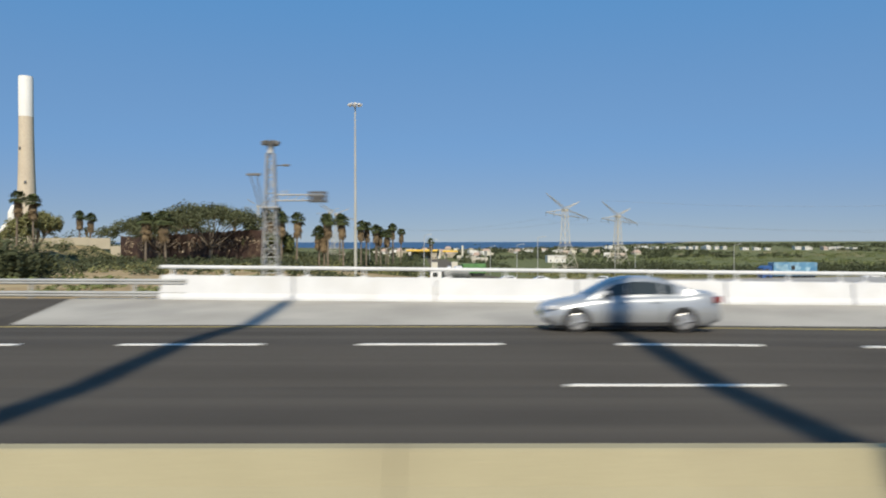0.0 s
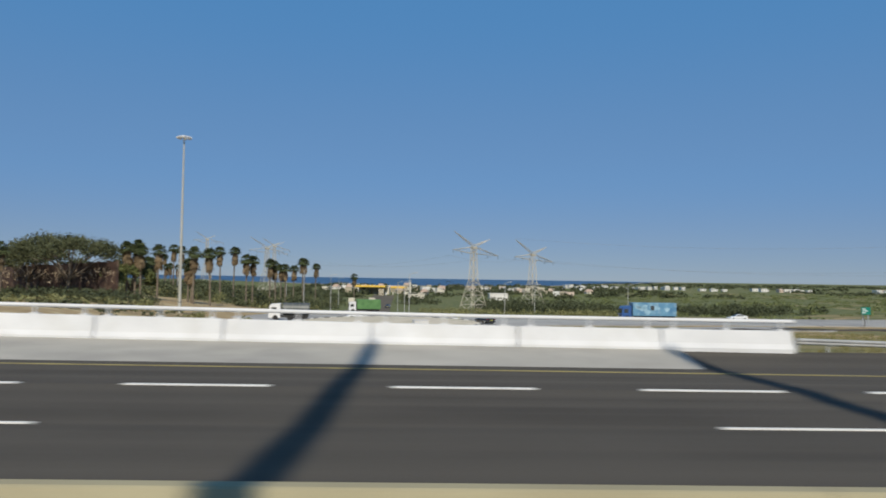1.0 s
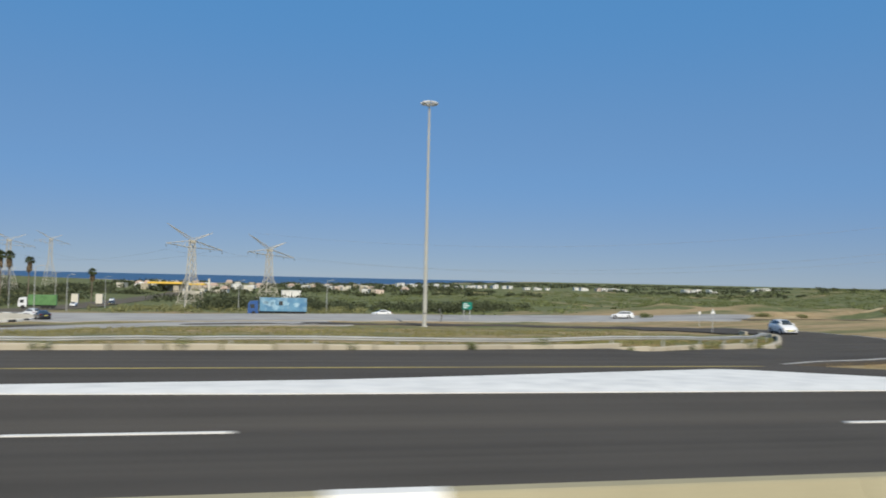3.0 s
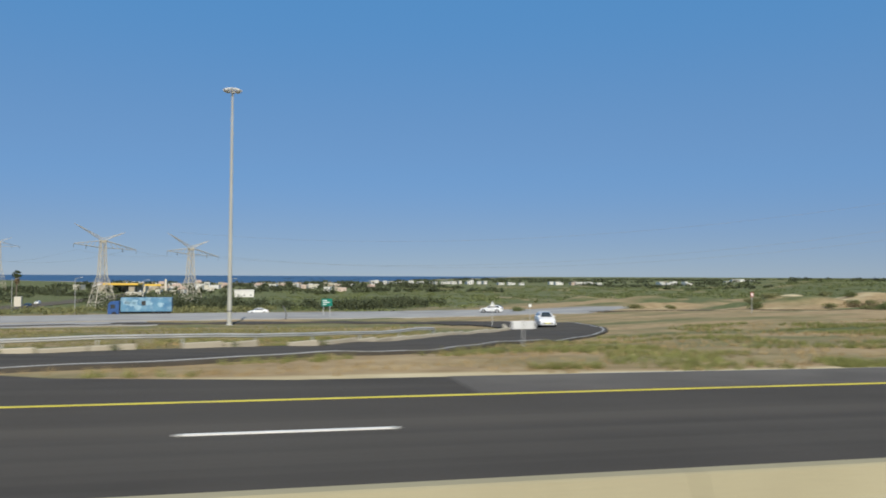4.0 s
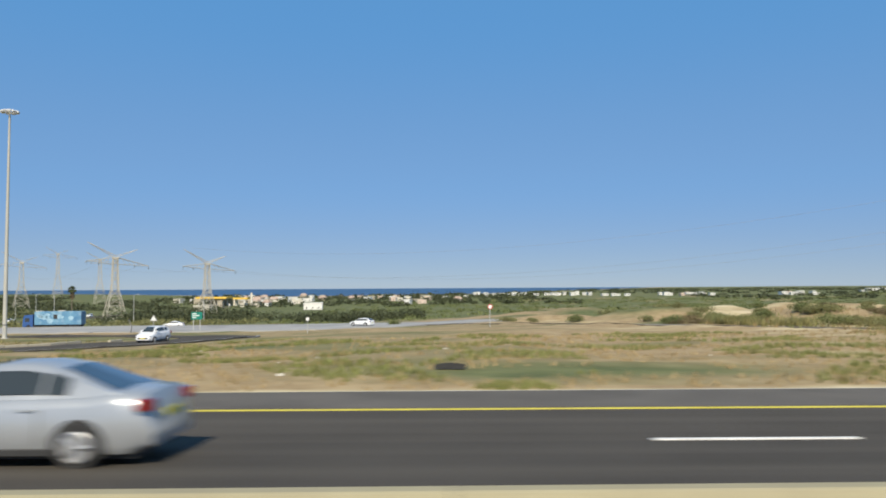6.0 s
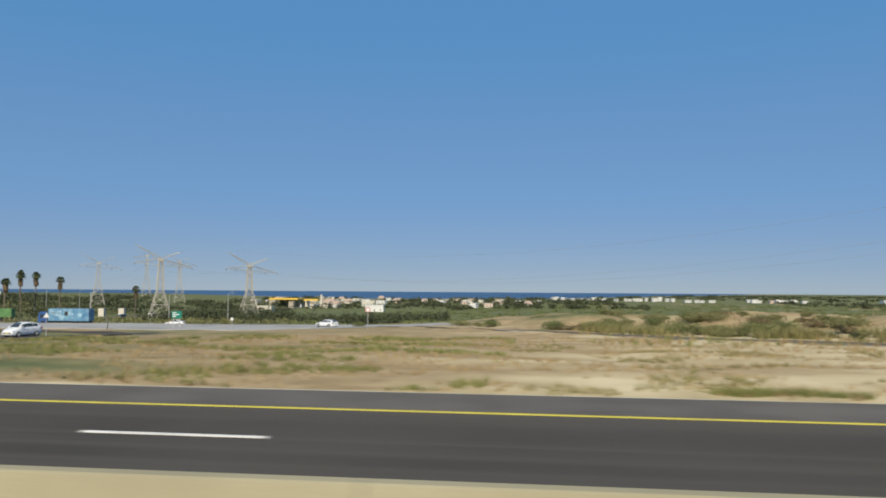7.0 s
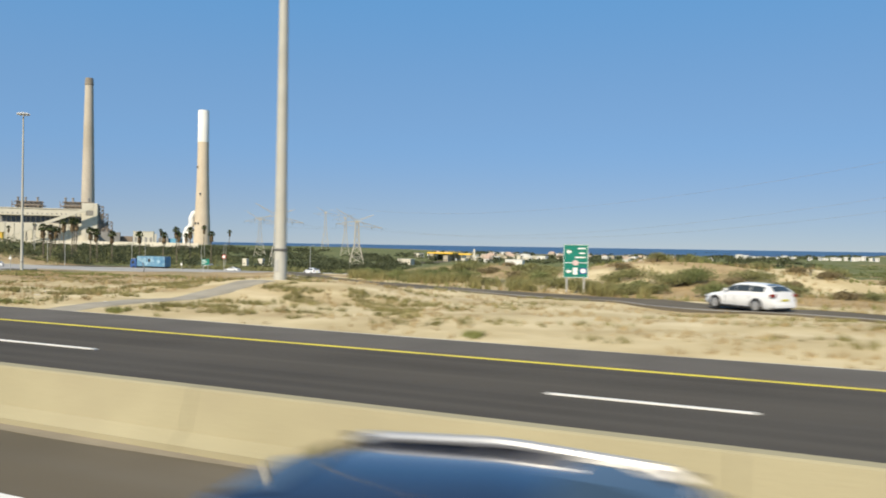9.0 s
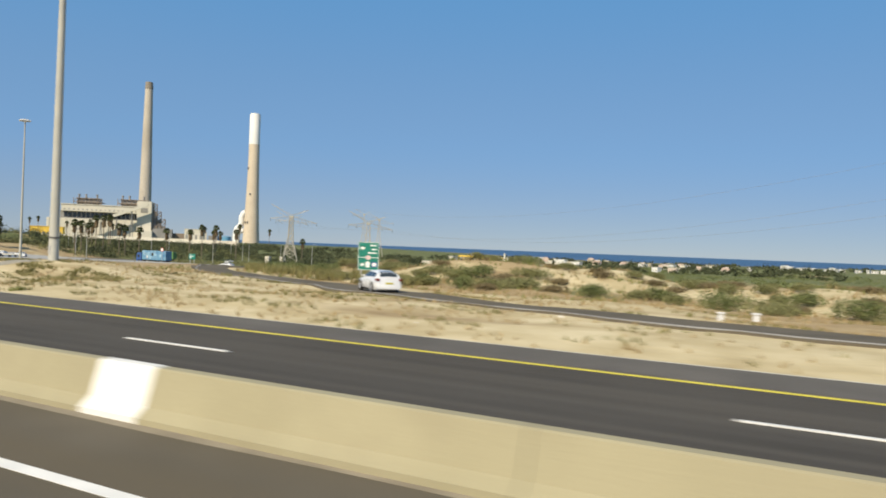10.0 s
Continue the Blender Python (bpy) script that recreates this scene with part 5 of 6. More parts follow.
def litter():
    m = surface("litter_white", (0.50, 0.46, 0.38), (0.64, 0.60, 0.52), 2.0, 0.7, 0.1)
    wood = surface("plank_pale", (0.55, 0.45, 0.28), (0.66, 0.55, 0.36), 2.0, 0.8, 0.1)
    for k, (x, y, w, d) in enumerate(((218.6, 59.2, 1.6, 0.18), (219.9, 58.9, 0.8, 0.2), (220.4, 59.0, 0.5, 0.3))):
        ob = tagged(part("plank", boxed(-w / 2, -d / 2, 0, w / 2, d / 2, 0.06, 0.01), wood), "pale broken plank lying below the direction sign", "plank")
        ob.matrix_basis = pose(x, y, ground(x, y) + 0.03, 2, 3, 12 * k - 8)
    spots = [(random.uniform(100, 200), random.uniform(20, 45)) for _ in range(18)] + [(random.uniform(200, 262), random.uniform(20, 32)) for _ in range(8)]
    for x, y in spots:
        s = random.uniform(0.04, 0.10)
        bm = bmesh.new()
        bmesh.ops.create_icosphere(bm, subdivisions=1, radius=s)
        for v in bm.verts:
            v.co = Vector((v.co.x * 1.6, v.co.y, v.co.z * 0.6)) + 0.3 * s * Vector((random.uniform(-1, 1), random.uniform(-1, 1), random.uniform(-1, 1)))
        ob = tagged(part("stone", bm, m), "small pale stone lying in dry grass", "stone", "stones on the verge")
        ob.matrix_basis = pose(x, y, ground(x, y) + s * 0.2, 0, 0, random.uniform(0, 360))


litter()


# ---- lattice camera tower behind the bridge ----
def camera_tower():
    root = thing("lattice_tower", "galvanised lattice steel tower with floodlights and side arms", "tower")
    x, y = -10.1, 45.2
    z = ground(x, y)
    root.location = (x, y, z)
    h = 7.6 - z
    bm = bmesh.new()
    n = 18
    r = lambda k: 0.48 - 0.27 * (k / n)
    corner = ((-1, -1), (1, -1), (1, 1), (-1, 1))
    for k in range(n):
        a, b = h * k / n, h * (k + 1) / n
        for i in range(4):
            (cx, cy), (dx, dy) = corner[i], corner[(i + 1) % 4]
            beam(bm, (cx * r(k), cy * r(k), a), (cx * r(k + 1), cy * r(k + 1), b), 0.045)
            p, q = ((cx * r(k), cy * r(k), a), (dx * r(k + 1), dy * r(k + 1), b)) if k % 2 else ((dx * r(k), dy * r(k), a), (cx * r(k + 1), cy * r(k + 1), b))
            beam(bm, p, q, 0.02)
            beam(bm, (cx * r(k + 1), cy * r(k + 1), b), (dx * r(k + 1), dy * r(k + 1), b), 0.018)
    part("tower", bm, STEEL, root)
    part("platform", boxed(-0.55, -0.55, h * 0.62, 0.55, 0.55, h * 0.62 + 0.06), STEEL, root)
    head = part("lamp_head", boxed(-0.16, -0.16, h, 0.16, 0.16, h + 0.5, 0.02), STEEL, root)
    for k in range(6):
        a = k * math.pi / 3
        bm = boxed(-0.17, -0.12, -0.12, 0.17, 0.12, 0.12, 0.03)
        bmesh.ops.transform(bm, matrix=pose(0.42 * math.cos(a), 0.42 * math.sin(a), h + 0.62, 20, 0, math.degrees(a) + 90), verts=bm.verts[:])
        beam(bm, (0, 0, h + 0.45), (0.42 * math.cos(a), 0.42 * math.sin(a), h + 0.6), 0.025)
        part("floodlight", bm, STEEL_DARK, head)
    za = 5.0 - z
    bm = bmesh.new()
    beam(bm, (0.3, 0, za + 0.1), (3.2, 0, za + 0.1), 0.05)
    beam(bm, (0.3, 0, za - 0.25), (3.2, 0, za - 0.25), 0.05)
    for k in range(6):
        beam(bm, (0.3 + k * 0.5, 0, za - 0.25), (0.8 + k * 0.5, 0, za + 0.1), 0.02)
    for k in range(3):
        beam(bm, (0.65 + 0.18 * k, 0, za + 0.1), (0.65 + 0.18 * k, 0, za + 0.38), 0.03)
    arm = part("boom", bm, STEEL, root)
    cage = [((2.35 + k / 7, cy, za - 0.34), (2.35 + k / 7, cy, za + 0.30)) for k in range(8) for cy in (-0.35, 0.35)]
    cage += [((2.35 + k / 7, -0.35, za - 0.32), (2.35 + k / 7, 0.35, za - 0.32)) for k in range(8)]
    cage += [((2.35, cy, za + up), (3.35, cy, za + up)) for cy in (-0.35, 0.35) for up in (-0.32, 0.0, 0.24)]
    for p, q in cage:
        bm = bmesh.new()
        beam(bm, p, q, 0.03)
        part("cage_bar", bm, STEEL_DARK, arm)
    part("equipment_box", boxed(2.6, -0.2, za - 0.30, 3.1, 0.2, za - 0.02, 0.03), STEEL_DARK, arm)
    bm = bmesh.new()
    beam(bm, (0.3, 0, 6.85 - z), (1.0, 0, 6.9 - z), 0.03)
    box(bm, 0.7, -0.1, 6.82 - z, 1.15, 0.1, 6.94 - z, 0.02)
    part("lamp_arm", bm, STEEL_DARK, root)
    bm = bmesh.new()
    beam(bm, (-0.4, 0, 3.6 - z), (-1.25, 0, 6.3 - z), 0.035)
    beam(bm, (-0.35, 0, 3.6 - z), (-0.85, 0, 6.3 - z), 0.035)
    box(bm, -1.45, -0.1, 6.25 - z, -0.6, 0.1, 6.4 - z, 0.02)
    part("side_arm", bm, STEEL_DARK, root)


camera_tower()


# ---- brown panel wall behind the palms ----
def panel_wall():
    rust = surface("brown_panel", (0.036, 0.020, 0.015), (0.062, 0.034, 0.025), 0.5, 0.8, 0.3, 6.0, stain=(0.20, 0.14, 0.09), stain_scale=0.6, stain_amount=0.45, per_object=0.15)
    root = thing("panel_wall", "tall dark brown panelled wall with creepers", "wall")
    a, b = Vector((-85, 197)), Vector((-37.5, 155))
    n = 15
    turn = math.degrees(math.atan2(b.y - a.y, b.x - a.x))
    mesh = None
    post = None
    for k in range(n + 1):
        p = a.lerp(b, k / n)
        z = -3.6 + 0.08 * k
        if k < n:
            w = (b - a).length / n
            if mesh is None:
                bm = boxed(0.12, -0.1, -1.5, w - 0.12, 0.1, 6.9, 0.02)
                for j in range(1, 6):
                    box(bm, 0.12, -0.16, j * 1.1 - 0.05, w - 0.12, -0.08, j * 1.1 + 0.05)
                ob = part("panel", bm, rust, root)
                mesh = ob.data
            else:
                ob = new("panel", mesh)
                ob.parent = root
            ob.matrix_basis = pose(p.x, p.y, z + random.uniform(-0.1, 0.15), 0, 0, turn)
        if post is None:
            ob = part("post", boxed(-0.18, -0.2, -1.5, 0.18, 0.2, 7.2, 0.02), rust, root)
            post = ob.data
        else:
            ob = new("post", post)
            ob.parent = root
        ob.matrix_basis = pose(p.x, p.y, z, 0, 0, turn)


panel_wall()


def wall_creepers():
    """Dry creepers that hang on the middle of the brown wall."""
    rnd = random.Random(41)
    verts, faces = [], []
    for _ in range(150):
        t = rnd.uniform(0.02, 0.98)
        x, y = -85 + 47.5 * t + 0.35 * 0.66, 197 - 42 * t - 0.35 * 0.75
        z = -3.6 + 1.2 * t + rnd.choice((4.6, 5.0, 3.4)) + rnd.uniform(-0.7, 0.7)
        leaf_cloud(rnd, verts, faces, x, y, z, rnd.uniform(0.3, 1.0), 0.2, rnd.uniform(0.4, 0.9), 16, 0.26, -0.9)
    tagged(joined("creeper", verts, faces, DRY_LEAF), "dry pale creepers hanging on the brown wall", "creeper", kind="stuff")


DRY_LEAF = leaf_material("leaf_dry", (0.30, 0.235, 0.16), (0.46, 0.38, 0.28), 0.35)
wall_creepers()


# ---- buildings ----
CREAM = surface("cream_render", (0.56, 0.53, 0.44), (0.66, 0.62, 0.53), 0.05, 0.9, 0.1, 2.0, stain=(0.48, 0.44, 0.36), stain_scale=0.05)
BUFF = surface("buff_render", (0.36, 0.32, 0.24), (0.45, 0.40, 0.31), 0.2, 0.9, 0.1, 4.0, stain=(0.30, 0.26, 0.19), stain_scale=0.2)
PLANT_GREY = surface("plant_grey", (0.20, 0.195, 0.185), (0.30, 0.29, 0.275), 0.1, 0.8, 0.2, 2.0)
PLANT_BROWN = surface("plant_brown", (0.20, 0.16, 0.13), (0.28, 0.23, 0.18), 0.1, 0.85, 0.2, 2.0)
WINDOW = glass_dark("window_glass", (0.03, 0.035, 0.04))
ROOF_RED = surface("roof_red", (0.38, 0.28, 0.22), (0.46, 0.35, 0.28), 0.4, 0.85, 0.2, 6.0)
YELLOW = surface("canopy_yellow", (0.70, 0.45, 0.06), (0.78, 0.52, 0.09), 0.3, 0.6, 0.0, 5.0)


def power_station():
    """Local x runs along the front, to its end tower at 0; local y goes back."""
    root = thing("power_station", "cream and grey power station hall with an inclined conveyor", "power station")
    root.matrix_basis = pose(-410, 570, 0, 0, 0, 45)
    part("lower_hall", boxed(-104, 2, -8, -14, 46, 17.0, 0.3), CREAM, root)
    part("recess", boxed(-92, 6, 16.5, -14, 44, 25), PLANT_GREY, root)
    upper = part("upper_hall", boxed(-90, 0, 24.5, -13, 46, 31.5, 0.3), CREAM, root)
    part("end_tower", boxed(-15, -1, -8, 0, 40, 38.5, 0.3), CREAM, root)
    part("tower_vent", boxed(-11, -1.3, 26, -4, -0.9, 31), PLANT_GREY, root)
    part("cornice", boxed(-90.6, -0.6, 31.5, -13, 46.4, 32.3), CREAM, upper)
    for k in range(17):
        x = -88 + k * 4.4
        part("window", boxed(x, 5.7, 18.2, x + 3.2, 6.2, 23.6), WINDOW, root)
        part("vent", boxed(x + 0.8, -0.15, 26.0, x + 2.2, 0.2, 27.2), PLANT_GREY, upper)
    for k in range(11):
        x = -102 + k * 8.2
        part("pilaster", boxed(x, 1.5, -8, x + 0.8, 2.1, 16.8), CREAM, root)
    for x0, x1, z1 in ((-80, -52, 42), (-36, -4, 42.5)):
        body = part("boiler_house", boxed(x0 + 3, 14, 31, x1 - 3, 34, z1 - 3, 0.3), PLANT_GREY, root)
        part("deck", boxed(x0, 10, 35.0, x1, 38, 35.6), PLANT_BROWN, body)
        part("deck", boxed(x0 + 2, 12, z1 - 3, x1 - 2, 36, z1 - 2.4), PLANT_BROWN, body)
        for k in range(8):
            x = x0 + (x1 - x0) * k / 7
            bm = bmesh.new()
            beam(bm, (x, 10.5, 31), (x, 10.5, z1 - 2.4), 0.35)
            beam(bm, (x, 10.5, 31), (min(x + 4, x1), 10.5, 35), 0.2)
            beam(bm, (x, 10.5, 35.6), (min(x + 4, x1), 10.5, z1 - 2.4), 0.2)
            part("steelwork", bm, PLANT_BROWN, body)
        for x in (x0 + 4, x0 + 11, x1 - 6):
            part("vent_stack", lathe(bmesh.new(), [(1.0, z1 - 3), (1.0, z1 + 1), (1.3, z1 + 1.1), (1.3, z1 + 2)], 10, (x, 20)), PLANT_GREY, body)
    rings = []
    for x, z in ((-73, 5.0), (-3, 33.0)):
        rings.append([(x, -12, z), (x, -8, z), (x, -8, z + 3.2), (x, -12, z + 3.2)])
    conveyor = part("conveyor", lofted(bmesh.new(), rings), CREAM, root)
    for k in range(4):
        x = -64 + k * 15
        z = 5 + 28 * (x + 73) / 70
        bm = bmesh.new()
        beam(bm, (x - 1.5, -10, -8), (x, -10, z), 0.4)
        beam(bm, (x + 1.5, -10, -8), (x, -10, z), 0.4)
        part("trestle", bm, PLANT_GREY, conveyor)
    for k, z1 in enumerate((36, 27, 20)):
        bm = bmesh.new()
        x = 1.0 + 4.4 * k
        for z in range(-4, z1, 4):
            for y in (2, 8):
                beam(bm, (x, y, z), (x + 4.2, y, z + 4), 0.22)
                beam(bm, (x, y, z), (x, y, z + 4), 0.3)
                beam(bm, (x + 4.2, y, z), (x + 4.2, y, z + 4), 0.3)
                beam(bm, (x, y, z + 4), (x + 4.2, y, z + 4), 0.25)
        part("steelwork", bm, PLANT_BROWN, root)
        part("duct", boxed(x + 0.4, 3, -8, x + 3.8, 7, z1 - 8, 0.3), PLANT_GREY, root)
    for x0, x1, y0, z1, m in ((-9, 2, -14, 7, CREAM), (2, 22, -6, 9, PLANT_GREY), (22, 34, 6, 5, PLANT_BROWN), (40, 58, 20, 8, CREAM), (60, 70, 20, 4, PLANT_GREY)):
        part("annexe", boxed(x0, y0, -8, x1, y0 + 16, z1, 0.2), m, root)


power_station()


def yard_store(x, y, w, d, h, turn, m, label):
    root = thing("shed", label, "shed")
    root.matrix_basis = pose(x, y, ground(x, y), 0, 0, turn)
    part("wall", boxed(-w / 2, -d / 2, -2, w / 2, d / 2, h, 0.1), m, root)
    part("roof", boxed(-w / 2 - 0.4, -d / 2 - 0.4, h + 0.01, w / 2 + 0.4, d / 2 + 0.4, h + 0.5, 0.05), m, root)
    for k in range(max(2, int(w / 5))):
        xx = -w / 2 + w * (k + 0.5) / max(2, int(w / 5))
        part("door", boxed(xx - 1.2, -d / 2 - 0.08, 0, xx + 1.2, -d / 2 + 0.1, h * 0.6), PLANT_GREY, root)


def storage_tank(x, y, r, h, m):
    root = thing("storage_tank", "round blue storage tank near the white-topped chimney", "tank")
    root.location = (x, y, ground(x, y))
    smooth(part("shell", lathe(bmesh.new(), [(r, -2), (r, h), (r * 0.5, h + 0.7), (0.2, h + 0.9)], 28), m, root))
    part("rim", lathe(bmesh.new(), [(r, h - 0.3), (r + 0.15, h - 0.3), (r + 0.15, h), (r, h)], 28), STEEL, root)


yard_store(-447, 474, 30, 10, 6.5 - ground(-447, 474), 45, YELLOW, "long yellow store shed before the power station")
yard_store(-380, 604, 20, 12, 10.0 - ground(-380, 604), 40, CREAM, "pale works hall between the chimneys")
TANK_BLUE = surface("tank_blue", (0.10, 0.30, 0.46), (0.14, 0.36, 0.52), 0.2, 0.6, 0.0, 4.0)
for x, y in ((-386, 640), (-369, 640)):
    storage_tank(x, y, 6.5, 3.5 - ground(x, y), TANK_BLUE)


def house(x, y, w, d, h, turn, wall, flat=True, storeys=2, label="white flat-roofed house near the shore"):
    root = thing("house", label, "house", "far houses by the sea")
    root.matrix_basis = pose(x, y, ground(x, y) - 0.3, 0, 0, turn)
    part("wall", boxed(-w / 2, -d / 2, -1, w / 2, d / 2, h), wall, root)
    if flat:
        part("roof", boxed(-w / 2 - 0.2, -d / 2 - 0.2, h + 0.004, w / 2 + 0.2, d / 2 + 0.2, h + 0.6), wall, root)
    else:
        bm = bmesh.new()
        lofted(bm, [[(s * (w / 2 + 0.4), -d / 2 - 0.4, h + 0.01), (s * (w / 2 + 0.4), d / 2 + 0.4, h + 0.01), (s * (w / 2 - 1.2), 0, h + 2.4)] for s in (-1, 1)])
        part("roof", bm, ROOF_RED, root)
    n = max(2, int(w / 3.2))
    for s in range(storeys):
        for k in range(n):
            xx = -w / 2 + w * (k + 0.5) / n
            zz = 1.0 + s * (h - 0.4) / storeys
            part("window", boxed(xx - 0.4, -d / 2 - 0.04, zz, xx + 0.4, -d / 2 + 0.1, zz + 0.8), WINDOW, root)


def shore_houses():
    white = surface("house_white", (0.62, 0.61, 0.58), (0.72, 0.71, 0.68), 0.1, 0.85, 0.1, 3.0, per_object=0.06)
    pink = surface("house_pink", (0.55, 0.44, 0.36), (0.64, 0.52, 0.44), 0.1, 0.85, 0.1, 3.0, per_object=0.08)
    rnd = random.Random(5)
    for x0, x1, n, big in ((196, 232, 8, 1), (238, 262, 5, 1), (270, 338, 15, 1), (345, 380, 5, 0), (412, 470, 10, 0), (545, 598, 8, 0), (640, 700, 6, 0)):
        for k in range(n):
            x = x0 + (x1 - x0) * (k + 0.5) / n + rnd.uniform(-2.5, 2.5)
            h = rnd.uniform(1.8, 4.6) if big else rnd.uniform(2, 4)
            house(x, rnd.uniform(880, 940) if big else rnd.uniform(840, 900), (x1 - x0) / n * rnd.uniform(0.55, 1.25), rnd.uniform(6, 10), h, rnd.uniform(-12, 12), white if rnd.random() < 0.9 or big else pink)
    for k in range(56):
        x, y = rnd.uniform(-70, 190), rnd.uniform(600, 860)
        house(x, y, rnd.uniform(3.5, 8), 7, rnd.uniform(2.0, 3.4), rnd.uniform(-20, 20), rnd.choice((white, white, CREAM, BUFF, pink)), rnd.random() < 0.8, 1, "small pale house of the village by the sea")
    for k in range(26):
        x, y = rnd.uniform(-46, 40), rnd.uniform(545, 700)
        house(x, y, rnd.uniform(3, 9), 6, rnd.uniform(2.2, 4.6), rnd.uniform(-20, 20), rnd.choice((white, CREAM, BUFF, BUFF)), rnd.random() < 0.85, 1, "low pale building beside the filling station")
    house(72.7, 492, 12, 7, 4.2, 5, white, True, 1, "lone white building among shrubs")
    house(20, 430, 9, 6, 3.6, 0, CREAM, True, 1, "small pale building beside the road")
    for x, y in ((-4, 300), (4, 302)):
        utility_box(x, y, 2.4, 2.0, 3.6, 5, "tall pale tank-like block beside the crossing road", CREAM)


shore_houses()


def filling_station():
    root = thing("filling_station", "filling station with a yellow canopy beside the road", "filling station")
    z = ground(-14, 575)
    root.matrix_basis = pose(-14, 575, z, 0, 0, -4)
    part("canopy", boxed(-15, -8, 5.6, 9, 8, 6.9, 0.15), YELLOW, root)
    part("canopy_side", boxed(12.5, -4, 5.0, 24, 6, 6.3, 0.15), YELLOW, root)
    for x in (-12, -4, 4, 7, 14, 22):
        part("column", boxed(x - 0.35, -0.35, -1, x + 0.35, 0.35, 5.0 if x > 8 else 5.6), CREAM, root)
    part("shop", boxed(-13, 8.5, -1, 10, 16, 5.5, 0.1), CREAM, root)
    part("sign_tower", boxed(27, -6, -1, 28.4, -5, 10.0, 0.1), CREAM, root)
    for x in (-9, 0, 9):
        part("pump", boxed(x - 0.6, -1.6, -1, x + 0.6, -0.8, 2.0, 0.05), WHITEWASH, root)


filling_station()


def lamp_post(x, y, h, label="slim steel street lamp beside the road"):
    root = thing("street_lamp", label, "street lamp", "street lamps of the crossing road")
    root.location = (x, y, ground(x, y))
    part("pole", beam(bmesh.new(), (0, 0, -0.5), (0, 0, h), 0.11, 0.07, 10), STEEL, root)
    bm = bmesh.new()
    beam(bm, (0, 0, h), (1.4, -0.3, h + 0.3), 0.05, sides=8)
    part("arm", bm, STEEL, root)
    part("lamp", boxed(1.1, -0.45, h + 0.22, 1.9, -0.15, h + 0.36, 0.04), STEEL, root)


for x, y, h in ((-5, 190, 11), (-4, 235, 11), (22, 175, 10), (-8, 290, 11), (16, 260, 10), (48, 210, 9), (-45, 215, 12), (-70, 235, 12), (20, 205, 9), (-30, 300, 12), (60, 235, 9), (86, 222, 9)):
    lamp_post(x, y, h)

pylon(-54.5, 377, ground(-54.5, 377), 15.6, 8.0, 36, 0.09)
pylon(-80, 520, ground(-80, 520), 22.0, 8.5, 36, 0.10)
pylon(-150, 600, ground(-150, 600), 30.0, 9.5, 36, 0.11)


def power_lines():
    wire = surface("wire_grey", (0.25, 0.25, 0.25), (0.3, 0.3, 0.3), 1.0, 0.6, 0.0)
    root = thing("power_line", "thin sagging overhead power cables between the pylons", "cable")

    def span(a, b, sag):
        bm = bmesh.new()
        a, b = Vector(a), Vector(b)
        side = Vector((b.y - a.y, a.x - b.x, 0)).normalized() * 0.022
        up = Vector((0, 0, 0.022))
        rings = []
        for k in range(25):
            t = k / 24
            p = a.lerp(b, t) - Vector((0, 0, 4 * sag * t * (1 - t)))
            rings.append([p + side, p + up, p - side, p - up])
        part("cable", lofted(bm, rings), wire, root)

    for side in (-8, 8):
        span((42.3 + side, 262, 10.0), (66.6 + side, 287.3, 8.8), 1.2)
        span((42.3 + side, 262, 10.0), (-54.5 + side, 377, 12.6), 5)
    for dx, dz in ((-8, 0), (8, -0.6), (-6, 8)):
        span((66.6 + dx, 287.3, 9.6 + dz), (330 + dx, 150, 26 + dz), 11)


power_lines()


def boundary_wall():
    root = thing("boundary_wall", "long low pale rendered boundary wall", "wall")
    for k in range(22):
        x = -218 + 6 * k
        z = ground(x, 206)
        part("wall_bay", boxed(x, 206, z - 1.0, x + 5.95, 206.4, z + 2.0, 0.02), BUFF, root)
    for k in range(26):
        x = -430 + 10 * k
        part("wall_bay", boxed(x, 452, ground(x, 452) - 2.0, x + 9.95, 452.6, ground(x, 452) + 5.5, 0.02), CREAM, root)


boundary_wall()


# ---- vehicles ----
PAINT_SILVER = paint("paint_silver", (0.42, 0.44, 0.46), 0.3, 0.5, 0.4)
PAINT_GREY = paint("paint_grey", (0.27, 0.28, 0.31), 0.3, 0.5, 0.4)
PAINT_PALE = paint("paint_pale_silver", (0.52, 0.54, 0.56), 0.3, 0.5, 0.3)
PAINT_WHITE = paint("paint_white", (0.74, 0.75, 0.76), 0.3, 0.5)
PAINT_BLUE = paint("paint_dark_blue", (0.012, 0.022, 0.055), 0.2, 0.8)
PAINT_BLACK = paint("paint_black", (0.02, 0.02, 0.022), 0.25, 0.6)
CAR_GLASS = glass_dark("car_glass", (0.035, 0.042, 0.044))
SUNROOF = surface("tinted_sunroof", (0.02, 0.022, 0.025), (0.03, 0.033, 0.036), 2.0, 0.45, 0.0, 30.0, spec=0.2)
LAMP_CLEAR = glass_dark("lamp_clear", (0.55, 0.56, 0.58))
LAMP_RED = glass_dark("lamp_red", (0.18, 0.012, 0.012))
RIM = surface("alloy_rim", (0.42, 0.42, 0.42), (0.55, 0.55, 0.55), 3.0, 0.35, 0.0, 30.0, metal=0.6)
TRIM = surface("black_trim", (0.02, 0.02, 0.02), (0.035, 0.035, 0.035), 3.0, 0.6, 0.05, 40.0)

